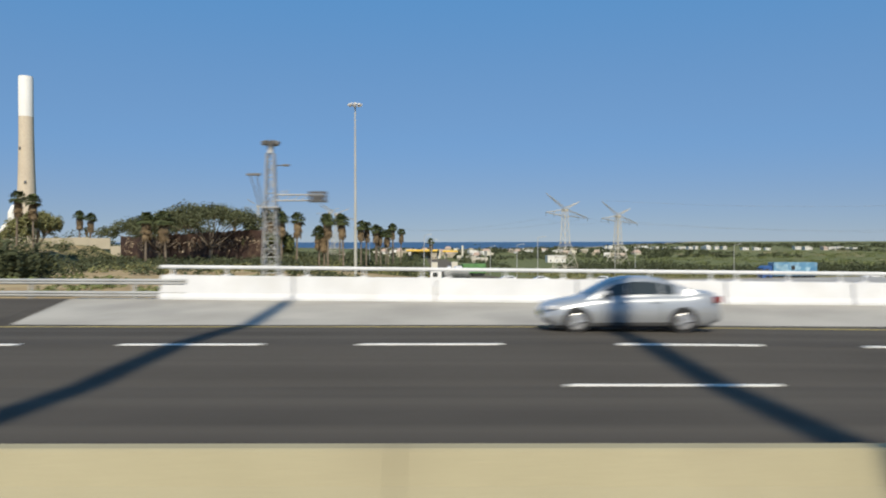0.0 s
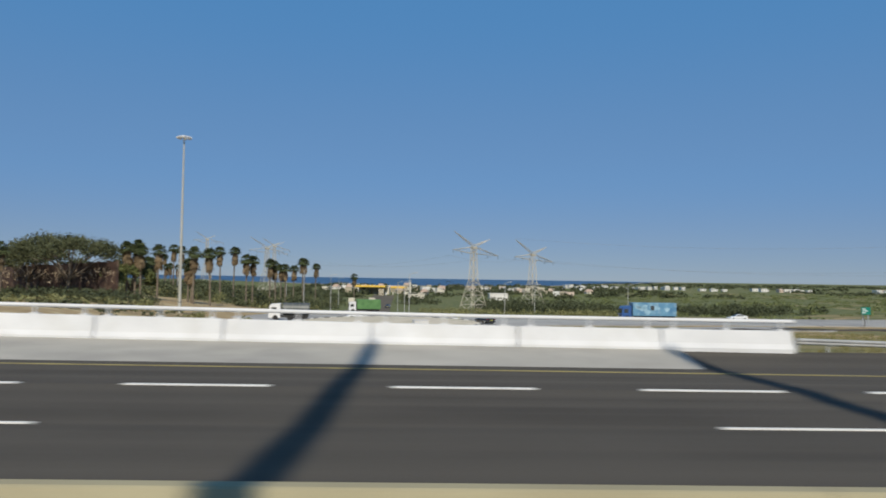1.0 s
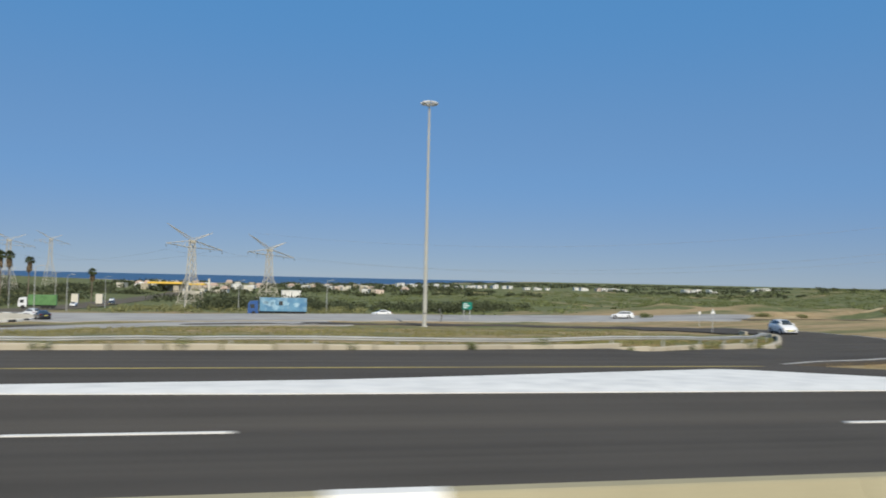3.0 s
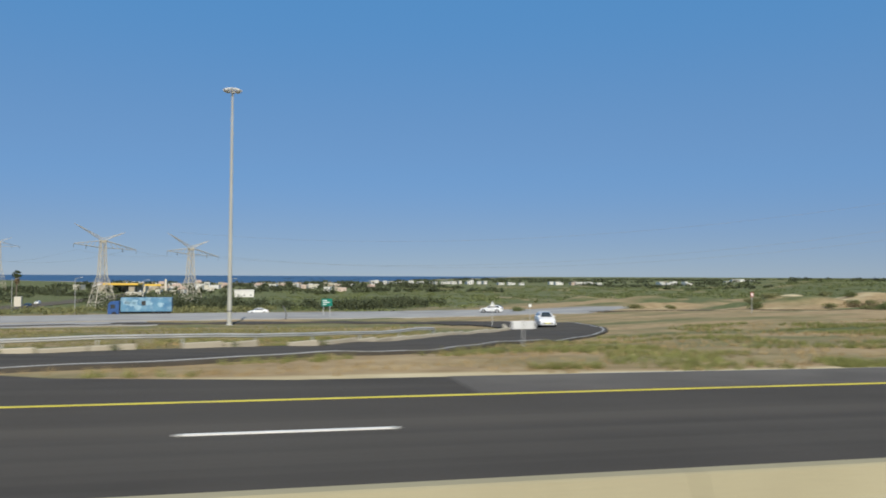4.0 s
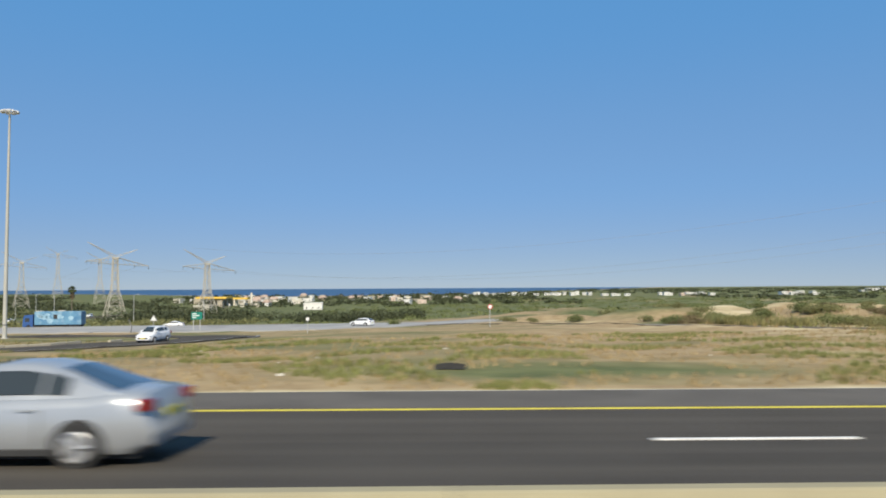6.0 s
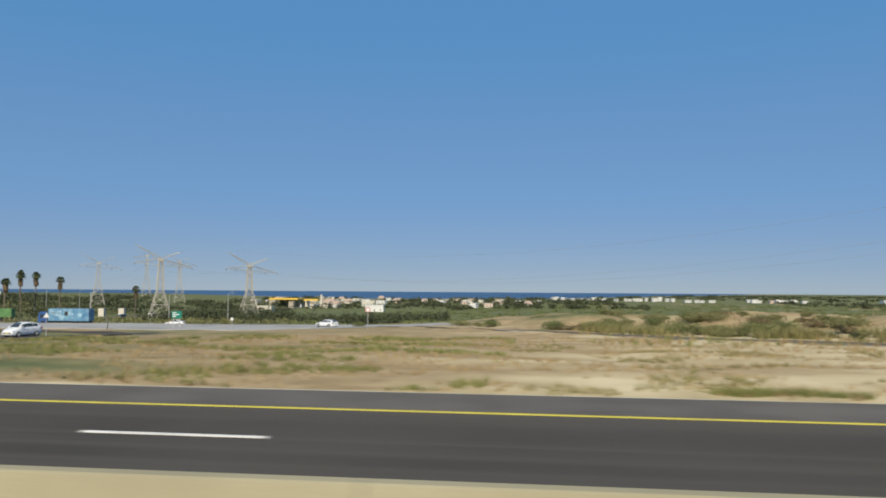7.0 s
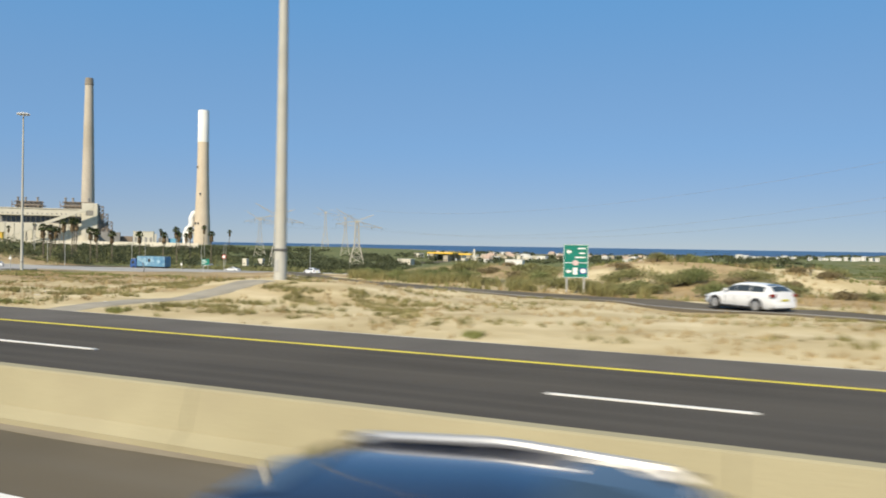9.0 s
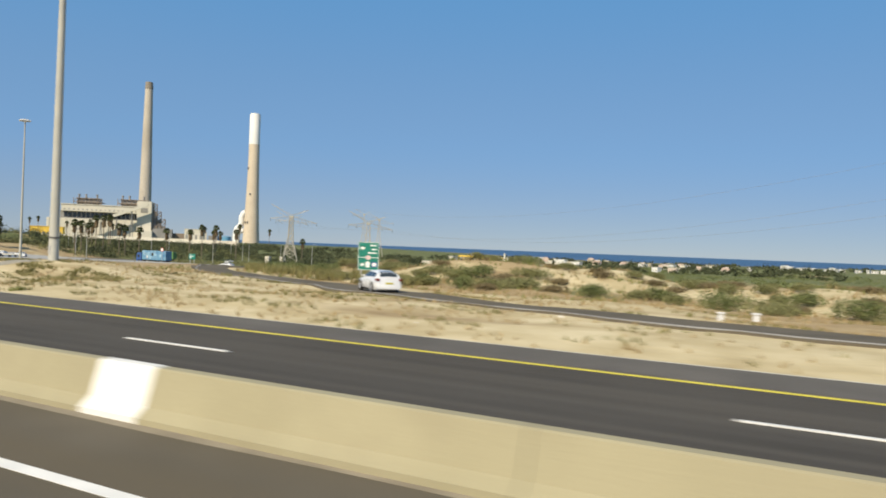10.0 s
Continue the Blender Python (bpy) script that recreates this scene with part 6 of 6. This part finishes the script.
SHAPES = {
    # body line (share of length, height), cabin line (share, height); front at 0
    "sedan": dict(length=4.45, width=1.78, belt=[(0, 0.55), (0.03, 0.68), (0.10, 0.76), (0.28, 0.90), (0.40, 0.93), (0.80, 0.97), (0.88, 1.02), (0.985, 0.98), (1, 0.62)],
                  roof=[(0.25, 0.88), (0.33, 1.10), (0.41, 1.30), (0.50, 1.385), (0.60, 1.39), (0.70, 1.32), (0.80, 1.15), (0.90, 0.99)], glass=[(0.335, 0.47), (0.475, 0.66), (0.67, 0.74)], wheels=(0.185, 0.785), r=0.315),
    "wagon": dict(length=4.50, width=1.80, belt=[(0, 0.56), (0.03, 0.72), (0.10, 0.82), (0.26, 0.93), (0.40, 0.97), (0.80, 1.02), (0.97, 1.04), (0.99, 0.96), (1, 0.60)],
                  roof=[(0.25, 0.93), (0.33, 1.17), (0.41, 1.37), (0.50, 1.45), (0.64, 1.455), (0.82, 1.40), (0.89, 1.34), (0.975, 1.04)], glass=[(0.325, 0.47), (0.475, 0.665), (0.675, 0.86)], wheels=(0.185, 0.775), r=0.345),
    "hatch": dict(length=3.65, width=1.66, belt=[(0, 0.55), (0.03, 0.72), (0.10, 0.84), (0.24, 0.97), (0.40, 1.0), (0.80, 1.04), (0.965, 1.04), (0.99, 0.95), (1, 0.60)],
                  roof=[(0.20, 0.95), (0.29, 1.22), (0.38, 1.42), (0.50, 1.50), (0.66, 1.50), (0.82, 1.43), (0.90, 1.33), (0.97, 1.04)], glass=[(0.29, 0.475), (0.48, 0.70), (0.715, 0.86)], wheels=(0.18, 0.80), r=0.29),
}
SHAPES["van"] = dict(SHAPES["wagon"], length=5.05, width=1.95, belt=[(t, z * 1.12) for t, z in SHAPES["wagon"]["belt"]], roof=[(0.25, 1.04), (0.33, 1.31), (0.41, 1.53), (0.50, 1.62), (0.64, 1.635), (0.76, 1.605), (0.84, 1.52), (0.88, 1.44), (0.94, 1.18)], glass=[(0.325, 0.47), (0.475, 0.665), (0.675, 0.80)])
SHAPES["crossover"] = dict(SHAPES["wagon"], length=4.28, glass=[(0.325, 0.47), (0.475, 0.70)])
SHAPES["coupe"] = dict(SHAPES["sedan"], length=4.2, belt=[(t, z * 0.97) for t, z in SHAPES["sedan"]["belt"]], roof=[(t, z * 0.965) for t, z in SHAPES["sedan"]["roof"]])


def car(shape, colour, label, roof_glass=None, rails=False, ribs=False, rim=None):
    """A car whose front points to -x, standing on z = 0, centred on its length."""
    s = SHAPES[shape]
    L, W, belt, roof = s["length"], s["width"] / 2, s["belt"], s["roof"]
    root = thing("car", label, "car", "cars on the highway")
    X = lambda t: (t - 0.5) * L

    def half(t):
        return W * (1 - 0.16 * (1 - ramp01(0, 0.12, t)) - 0.10 * ramp01(0.9, 1.0, t))

    rings = []
    for t in [k / 40 for k in range(41)]:
        w, zb = half(t), along(belt, t)
        low = 0.20 + 0.10 * (1 - ramp01(0, 0.06, t)) + 0.10 * ramp01(0.93, 1, t)
        side = [(w * 0.90, low), (w * 0.985, low + 0.10), (w, 0.5 * low + 0.5 * zb - 0.04), (w * 0.985, zb - 0.16 if zb - 0.16 > low + 0.2 else zb * 0.8), (w * 0.93, zb - 0.05), (w * 0.84, zb)]
        ring = [(X(t), y, z) for y, z in side] + [(X(t), 0, zb + 0.035)] + [(X(t), -y, z) for y, z in side[::-1]]
        rings.append(ring)
    smooth(part("body", lofted(bmesh.new(), rings), colour, root), 50)

    def cabin(t):
        zr, zb = along(roof, t), along(belt, t) - 0.03
        k = ramp01(0, 0.45, zr - zb)
        wb = half(t) * 0.90
        wt = wb - 0.20 * k - 0.02
        return zb, zr, wb, wt

    a, b = roof[0][0], roof[-1][0]
    ts = sorted(set([a + (b - a) * k / 26 for k in range(27)] + [p[0] for p in roof]))
    rings = []
    for t in ts:
        zb, zr, wb, wt = cabin(t)
        zs = zb + (zr - zb) * 0.88
        rings.append([(X(t), wb, zb), (X(t), wt + 0.015, zs), (X(t), wt * 0.86, zr), (X(t), 0, zr + 0.03), (X(t), -wt * 0.86, zr), (X(t), -wt - 0.015, zs), (X(t), -wb, zb)])
    top = smooth(part("cabin", lofted(bmesh.new(), rings), colour, root), 50)

    def side_y(t, f):
        """Half width of the cabin at share f between belt and gutter."""
        zb, zr, wb, wt = cabin(t)
        g = f / 0.88
        return wb + (wt + 0.015 - wb) * g, zb + (zr - zb) * f

    for sgn in (-1, 1):
        for t0, t1 in s["glass"]:
            bm = bmesh.new()
            cols = []
            for k in range(7):
                t = t0 + (t1 - t0) * k / 6
                col = []
                for f in (0.16, 0.5, 0.80):
                    zb, zr, wb, wt = cabin(t)
                    if zr - zb < 0.16:
                        f = 0.16 + (f - 0.16) * 0.5
                    y, z = side_y(t, f)
                    col.append((X(t), sgn * (y + 0.022), z))
                cols.append([bm.verts.new(p) for p in col])
            for c, d in zip(cols, cols[1:]):
                for i in range(2):
                    bm.faces.new((c[i], d[i], d[i + 1], c[i + 1]) if sgn < 0 else (c[i + 1], d[i + 1], d[i], c[i]))
            part("side_window", bm, CAR_GLASS, top)
    peak = max(range(len(roof)), key=lambda k: roof[k][1])
    ends = ((roof[0][0] + 0.015, roof[peak][0] - 0.09, "windscreen"), (roof[-1][0] - 0.012, roof[-3][0] + 0.005, "rear_window"))
    for t0, t1, name in ends:
        bm = bmesh.new()
        cols = []
        for k in range(6):
            t = t0 + (t1 - t0) * k / 5
            zb, zr, wb, wt = cabin(t)
            slope = along(roof, t + 0.01) - along(roof, t - 0.01)
            nx, nz = -slope, 0.02 * L
            q = math.hypot(nx, nz)
            ox, oz = 0.012 * nx / q, 0.012 * nz / q
            cols.append([bm.verts.new((X(t) + ox, y, zr + oz + (0.03 if abs(y) < 0.01 else 0))) for y in (wt * 0.82, 0.0, -wt * 0.82)])
        for c, d in zip(cols, cols[1:]):
            for i in range(2):
                bm.faces.new((c[i], c[i + 1], d[i + 1], d[i]))
        part(name, bm, CAR_GLASS, top)
    r = s["r"]
    for t in s["wheels"]:
        for sgn in (-1, 1):
            w = half(t)
            cx = X(t)
            arch = bmesh.new()
            n = 24
            v0 = [arch.verts.new((cx + r * 1.14 * math.cos(k * 2 * math.pi / n), sgn * (w + 0.006), max(0.17, r + r * 1.14 * math.sin(k * 2 * math.pi / n)))) for k in range(n)]
            arch.faces.new(v0 if sgn < 0 else v0[::-1])
            q = bmesh.ops.extrude_face_region(arch, geom=arch.faces[:])
            bmesh.ops.translate(arch, verts=[v for v in q["geom"] if isinstance(v, bmesh.types.BMVert)], vec=(0, -sgn * 0.2, 0))
            part("wheel_arch", arch, TRIM, root)
            bm = lathe(bmesh.new(), [(r * 0.62, -0.10), (r * 0.93, -0.10), (r, -0.06), (r, 0.06), (r * 0.93, 0.10), (r * 0.62, 0.10)], 28)
            bmesh.ops.transform(bm, matrix=pose(cx, sgn * (w - 0.07), r, 90, 0, 0), verts=bm.verts[:])
            wheel = part("wheel", bm, RUBBER, root, "black tyre on an alloy rim")
            bm = lathe(bmesh.new(), [(r * 0.66, 0.0), (r * 0.66, 0.03), (r * 0.58, 0.04), (r * 0.56, 0.02)], 28)
            for k in range(5):
                a0 = 2 * math.pi * k / 5
                beam(bm, (0, 0, 0.045), (r * 0.6 * math.cos(a0), r * 0.6 * math.sin(a0), 0.035), 0.045, 0.03)
            bmesh.ops.transform(bm, matrix=pose(cx, sgn * (w + 0.028), r, -90 * sgn, 0, 0), verts=bm.verts[:])
            part("rim", bm, rim or RIM, wheel)
    for sgn in (-1, 1):
        w = half(0.05)
        y = sgn * (w - 0.10)
        part("headlight", boxed(X(0.018), y - 0.13, 0.60, X(0.085), y + 0.13, 0.71, 0.03), LAMP_CLEAR, root)
        w = half(0.97)
        zt = along(belt, 0.97)
        part("tail_light", boxed(X(0.955), sgn * w * 0.95 - 0.13, zt - 0.22, X(1.0) + 0.005, sgn * w * 0.95 + 0.13 - (0.06 if sgn > 0 else 0.0), zt - 0.05, 0.03), LAMP_RED, root)
        t = s["glass"][0][0] + 0.02
        y, z = side_y(t, 0.2)
        part("mirror", boxed(X(t) - 0.12, sgn * (y + 0.09) - 0.09, z, X(t) + 0.06, sgn * (y + 0.09) + 0.09, z + 0.13, 0.04), colour, root)
        for t0, t1 in s["glass"][:2]:
            t = t1 - 0.03
            w = half(t)
            part("door_handle", boxed(X(t) - 0.10, sgn * w - 0.015, along(belt, t) - 0.18, X(t) + 0.08, sgn * w + 0.015, along(belt, t) - 0.14, 0.008), colour, root)
        bm = bmesh.new()
        for t in (s["glass"][0][0] + 0.005, s["glass"][0][1] + 0.002, s["glass"][1][1] + 0.004):
            w = half(t)
            box(bm, X(t) - 0.006, sgn * (w - 0.004) - 0.006, 0.34, X(t) + 0.006, sgn * (w - 0.004) + 0.006, along(belt, t) - 0.16)
        part("door_gap", bm, TRIM, root)
        part("sill", boxed(X(s["wheels"][0]) + r * 1.2, sgn * W * 0.955 - 0.03, 0.19, X(s["wheels"][1]) - r * 1.2, sgn * W * 0.955 + 0.03, 0.29, 0.015), TRIM, root)
    part("grille", boxed(X(0) - 0.012, -0.5, 0.38, X(0.02), 0.5, 0.52, 0.02), TRIM, root)
    part("plate", boxed(X(1) - 0.02, -0.26, 0.62, X(1) + 0.012, 0.26, 0.73, 0.01), LINE_YELLOW, root)
    part("plate", boxed(X(0) - 0.022, -0.26, 0.40, X(0) - 0.004, 0.26, 0.51, 0.01), LINE_YELLOW, root)
    part("underbody", boxed(X(0.06), -W * 0.8, 0.13, X(0.94), W * 0.8, 0.26), TRIM, root)
    zr = max(p[1] for p in roof)
    if rails:
        t0, t1, bars = (0.43, 0.74, ((0.045, 0.012), (0.10, 0.011))) if rails == "pair" else (0.44, 0.85, ((0.03, 0.03),))
        y = -cabin(0.55)[3] * 0.84
        for h, w in bars:
            bm = bmesh.new()
            pts = [(t0, 0.0), (t0 + 0.03, h), (t0 + 0.5 * (t1 - t0), h), (t1 - 0.03, h * 0.85), (t1, -0.01)]
            for (t, a0), (u, a1) in zip(pts, pts[1:]):
                beam(bm, (X(t), y, along(roof, t) + a0), (X(u), y, along(roof, u) + a1), w, sides=8)
            part("roof_rail", bm, RIM, top)
        for t in (t0 + 0.01, t0 + 0.55 * (t1 - t0), t1 - 0.012):
            part("rail_foot", boxed(X(t) - 0.07, y - 0.02, along(roof, t) - 0.02, X(t) + 0.07, y + 0.02, along(roof, t) + 0.05, 0.015), TRIM, top)
    if ribs:
        for y in (-0.42, -0.21, 0.0, 0.21, 0.42):
            bm = bmesh.new()
            for k in range(8):
                t, u = 0.665 + 0.175 * k / 8, 0.665 + 0.175 * (k + 1) / 8
                lift = 0.03 * (1 - abs(y) / (cabin(t)[3] * 0.86))
                beam(bm, (X(t), y, along(roof, t) + lift), (X(u), y, along(roof, u) + lift), 0.016, sides=6)
            part("roof_rib", bm, colour, top)
        bm = lathe(bmesh.new(), [(0.05, 0), (0.05, 0.03), (0.02, 0.05)], 12, (X(0.83), 0))
        bmesh.ops.translate(bm, verts=bm.verts[:], vec=(0, 0, along(roof, 0.83) + 0.02))
        beam(bm, (X(0.83), 0, along(roof, 0.83) + 0.05), (X(0.89), 0, along(roof, 0.83) + 0.3), 0.006, 0.004, 6)
        part("antenna", bm, TRIM, top)
    if roof_glass:
        bm = bmesh.new()
        cols = []
        for k in range(8):
            t = roof_glass[0] + (roof_glass[1] - roof_glass[0]) * k / 7
            wt = cabin(t)[3]
            cols.append([bm.verts.new((X(t), y, along(roof, t) + 0.03 * (1 - abs(y) / (wt * 0.86)) + 0.008)) for y in (wt * 0.78, 0.0, -wt * 0.78)])
        for c, d in zip(cols, cols[1:]):
            for i in range(2):
                bm.faces.new((c[i], c[i + 1], d[i + 1], d[i]))
        part("sunroof", bm, SUNROOF, top)
    return root


def park(ob, x, y, z, turn=0.0, tilt=0.0):
    ob.matrix_basis = pose(x, y, z, tilt, 0, turn)
    return ob


FALL = -1.2


def on_road(ob, x, y, tilt=FALL):
    """Stands a car on the far carriageway."""
    _, yy, z = bend(x, y, road_z(y, x))
    return park(ob, x, yy, z, 0, tilt)


on_road(car("sedan", PAINT_SILVER, "silver saloon car in the outer lane beside the bridge"), 5.15, 21.0, 0.3)
on_road(car("sedan", PAINT_WHITE, "white saloon car on the dark far carriageway"), 11.75, 11.25)
on_road(car("hatch", PAINT_PALE, "small pale silver hatchback on the far carriageway"), 56.0, 13.3)
on_road(car("wagon", PAINT_SILVER, "silver-blue estate car on the slip lane"), 61.4, 24.9)
on_road(car("coupe", PAINT_GREY, "metallic grey saloon car on the far carriageway"), 120.6, 10.45)
on_road(car("sedan", PAINT_SILVER, "pale silver-blue saloon car on the far carriageway"), 149.8, 10.35)
on_road(car("crossover", PAINT_WHITE, "white crossover car with a black roof on the far carriageway", (0.40, 0.87), rim=TRIM), 189.48, 10.55)
park(car("van", PAINT_WHITE, "white estate car with roof rails and a ribbed roof", (0.407, 0.65), "pair", True), 117.6, 2.8, -0.12, 180)
park(car("wagon", PAINT_BLUE, "dark blue estate car beside the median barrier", None, "far"), 233.6, 3.3, -0.20, 180)
park(car("wagon", PAINT_WHITE, "white crossover car on the narrow slip road"), 233.2, 42.2, ground(233.2, 42.2) + 0.12, -40)
park(car("hatch", PAINT_WHITE, "white hatchback car driving round the loop road"), 128.6, 71.5, ground(128.6, 71.5) + 0.13, 80)
park(car("wagon", PAINT_WHITE, "white estate car on the pale road beyond the loop"), 141.3, 139.8, ground(141.3, 139.8) + 0.2, -25)
park(car("sedan", PAINT_WHITE, "white saloon car on the wide pale road"), 96.3, 168, ground(96.3, 168) + 0.22, 8)
for x, y, turn, kind, col in ((12.4, 150, 10, "wagon", PAINT_WHITE), (19.5, 152, 5, "sedan", PAINT_WHITE), (31, 146, -40, "hatch", PAINT_WHITE), (36.5, 134, -60, "sedan", PAINT_BLACK), (6, 262, 95, "sedan", PAINT_WHITE), (11, 290, 88, "sedan", PAINT_BLACK), (2, 330, 90, "hatch", PAINT_WHITE)):
    park(car(kind, col, "white car waiting at the roundabout" if col is PAINT_WHITE else "black car leaving the roundabout"), x, y, ground(x, y) + 0.2, turn)


def lorry(x, y, z, turn, cab_paint, box_material, body_length, label, tank=False, mural=False):
    root = thing("lorry", label, "lorry")
    root.matrix_basis = pose(x, y, z, 0, 0, turn)
    bm = bmesh.new()
    prof = [(0, 0.5), (0, 1.3), (0.15, 2.6), (0.5, 3.0), (2.1, 3.1), (2.1, 0.5)]
    lofted(bm, [[(px_, s * 1.2, pz) for px_, pz in prof] for s in (-1, 1)])
    cab = part("cab", bm, cab_paint, root)
    part("windscreen", boxed(-0.01, -1.05, 1.45, 0.11, 1.05, 2.45, 0.02), CAR_GLASS, cab)
    for s in (-1, 1):
        part("side_window", boxed(0.5, s * 1.2 - 0.02, 1.6, 1.4, s * 1.2 + 0.02, 2.4, 0.01), CAR_GLASS, cab)
        part("headlight", boxed(-0.04, s * 0.9 - 0.2, 0.7, 0.06, s * 0.9 + 0.2, 0.95, 0.02), LAMP_CLEAR, cab)
    x1 = 2.4 + body_length
    if tank:
        bm = bmesh.new()
        beam(bm, (2.5, 0, 2.05), (x1, 0, 2.05), 1.15, 1.15, 24)
        smooth(part("tank", bm, box_material, root))
        for k in range(4):
            bm = bmesh.new()
            xx = 3.0 + (body_length - 1.2) * k / 3
            beam(bm, (xx, 0, 2.05), (xx + 0.1, 0, 2.05), 1.19, 1.19, 24)
            part("tank_band", bm, STEEL_DARK, root)
    else:
        body = part("cargo_box", boxed(2.4, -1.25, 0.95, x1, 1.25, 3.75, 0.04), box_material, root)
        if mural:
            rnd = random.Random(3)
            pale = surface("mural_pale", (0.20, 0.36, 0.47), (0.33, 0.48, 0.57), 1.0, 0.5, 0.0, 10.0)
            for k in range(9):
                cx, cz, rr = 3.2 + rnd.uniform(0, body_length - 1.6), rnd.uniform(1.7, 3.0), rnd.uniform(0.35, 0.7)
                bm = bmesh.new()
                vs = [bm.verts.new((cx + rr * (1 + 0.25 * math.sin(3 * q)) * math.cos(q), -1.258, cz + 0.8 * rr * math.sin(q))) for q in [j * math.pi / 8 for j in range(16)]]
                bm.faces.new(vs)
                part("painted_shape", bm, pale, body)
            part("hatch", boxed(6.3, -1.30, 2.2, 7.1, -1.22, 3.1, 0.02), TRIM, body)
    part("chassis", boxed(0.6, -0.9, 0.55, x1 - 0.2, 0.9, 0.95), TRIM, root)
    for xx in (1.2, x1 - 3.4, x1 - 2.2, x1 - 1.0):
        for s in (-1, 1):
            bm = lathe(bmesh.new(), [(0.3, -0.14), (0.48, -0.14), (0.5, -0.1), (0.5, 0.1), (0.48, 0.14), (0.3, 0.14)], 20)
            bmesh.ops.transform(bm, matrix=pose(xx, s * 1.08, 0.5, 90, 0, 0), verts=bm.verts[:])
            wheel = part("wheel", bm, RUBBER, root)
            bm = lathe(bmesh.new(), [(0.3, -0.1), (0.3, 0.1), (0.12, 0.12)], 14)
            bmesh.ops.transform(bm, matrix=pose(xx, s * 1.08, 0.5, 90, 0, 0), verts=bm.verts[:])
            part("rim", bm, RIM, wheel)
    return root


BOX_BLUE = surface("lorry_blue", (0.06, 0.17, 0.30), (0.14, 0.30, 0.42), 0.7, 0.5, 0.0, 8.0, stain=(0.35, 0.48, 0.55), stain_scale=0.6)
CAB_BLUE = paint("cab_blue", (0.03, 0.09, 0.26), 0.35, 0.4)
TANK_GREY = surface("tank_grey", (0.06, 0.07, 0.07), (0.11, 0.12, 0.12), 0.6, 0.5, 0.0, 10.0, metal=0.2)
BOX_GREEN = surface("lorry_green", (0.06, 0.16, 0.05), (0.12, 0.26, 0.09), 0.7, 0.6, 0.0, 8.0)
lorry(67.6, 160, ground(67.6, 160) + 0.2, 4, CAB_BLUE, BOX_BLUE, 9.6, "blue lorry with a painted box body", mural=True)
lorry(-2.5, 137, ground(-2.5, 137) + 0.15, 5, PAINT_WHITE, TANK_GREY, 4.8, "white tanker lorry with a dark tank at the roundabout", tank=True)
lorry(3.0, 222, ground(3, 222) + 0.2, 12, PAINT_WHITE, BOX_GREEN, 7.0, "green and white lorry on the crossing road")
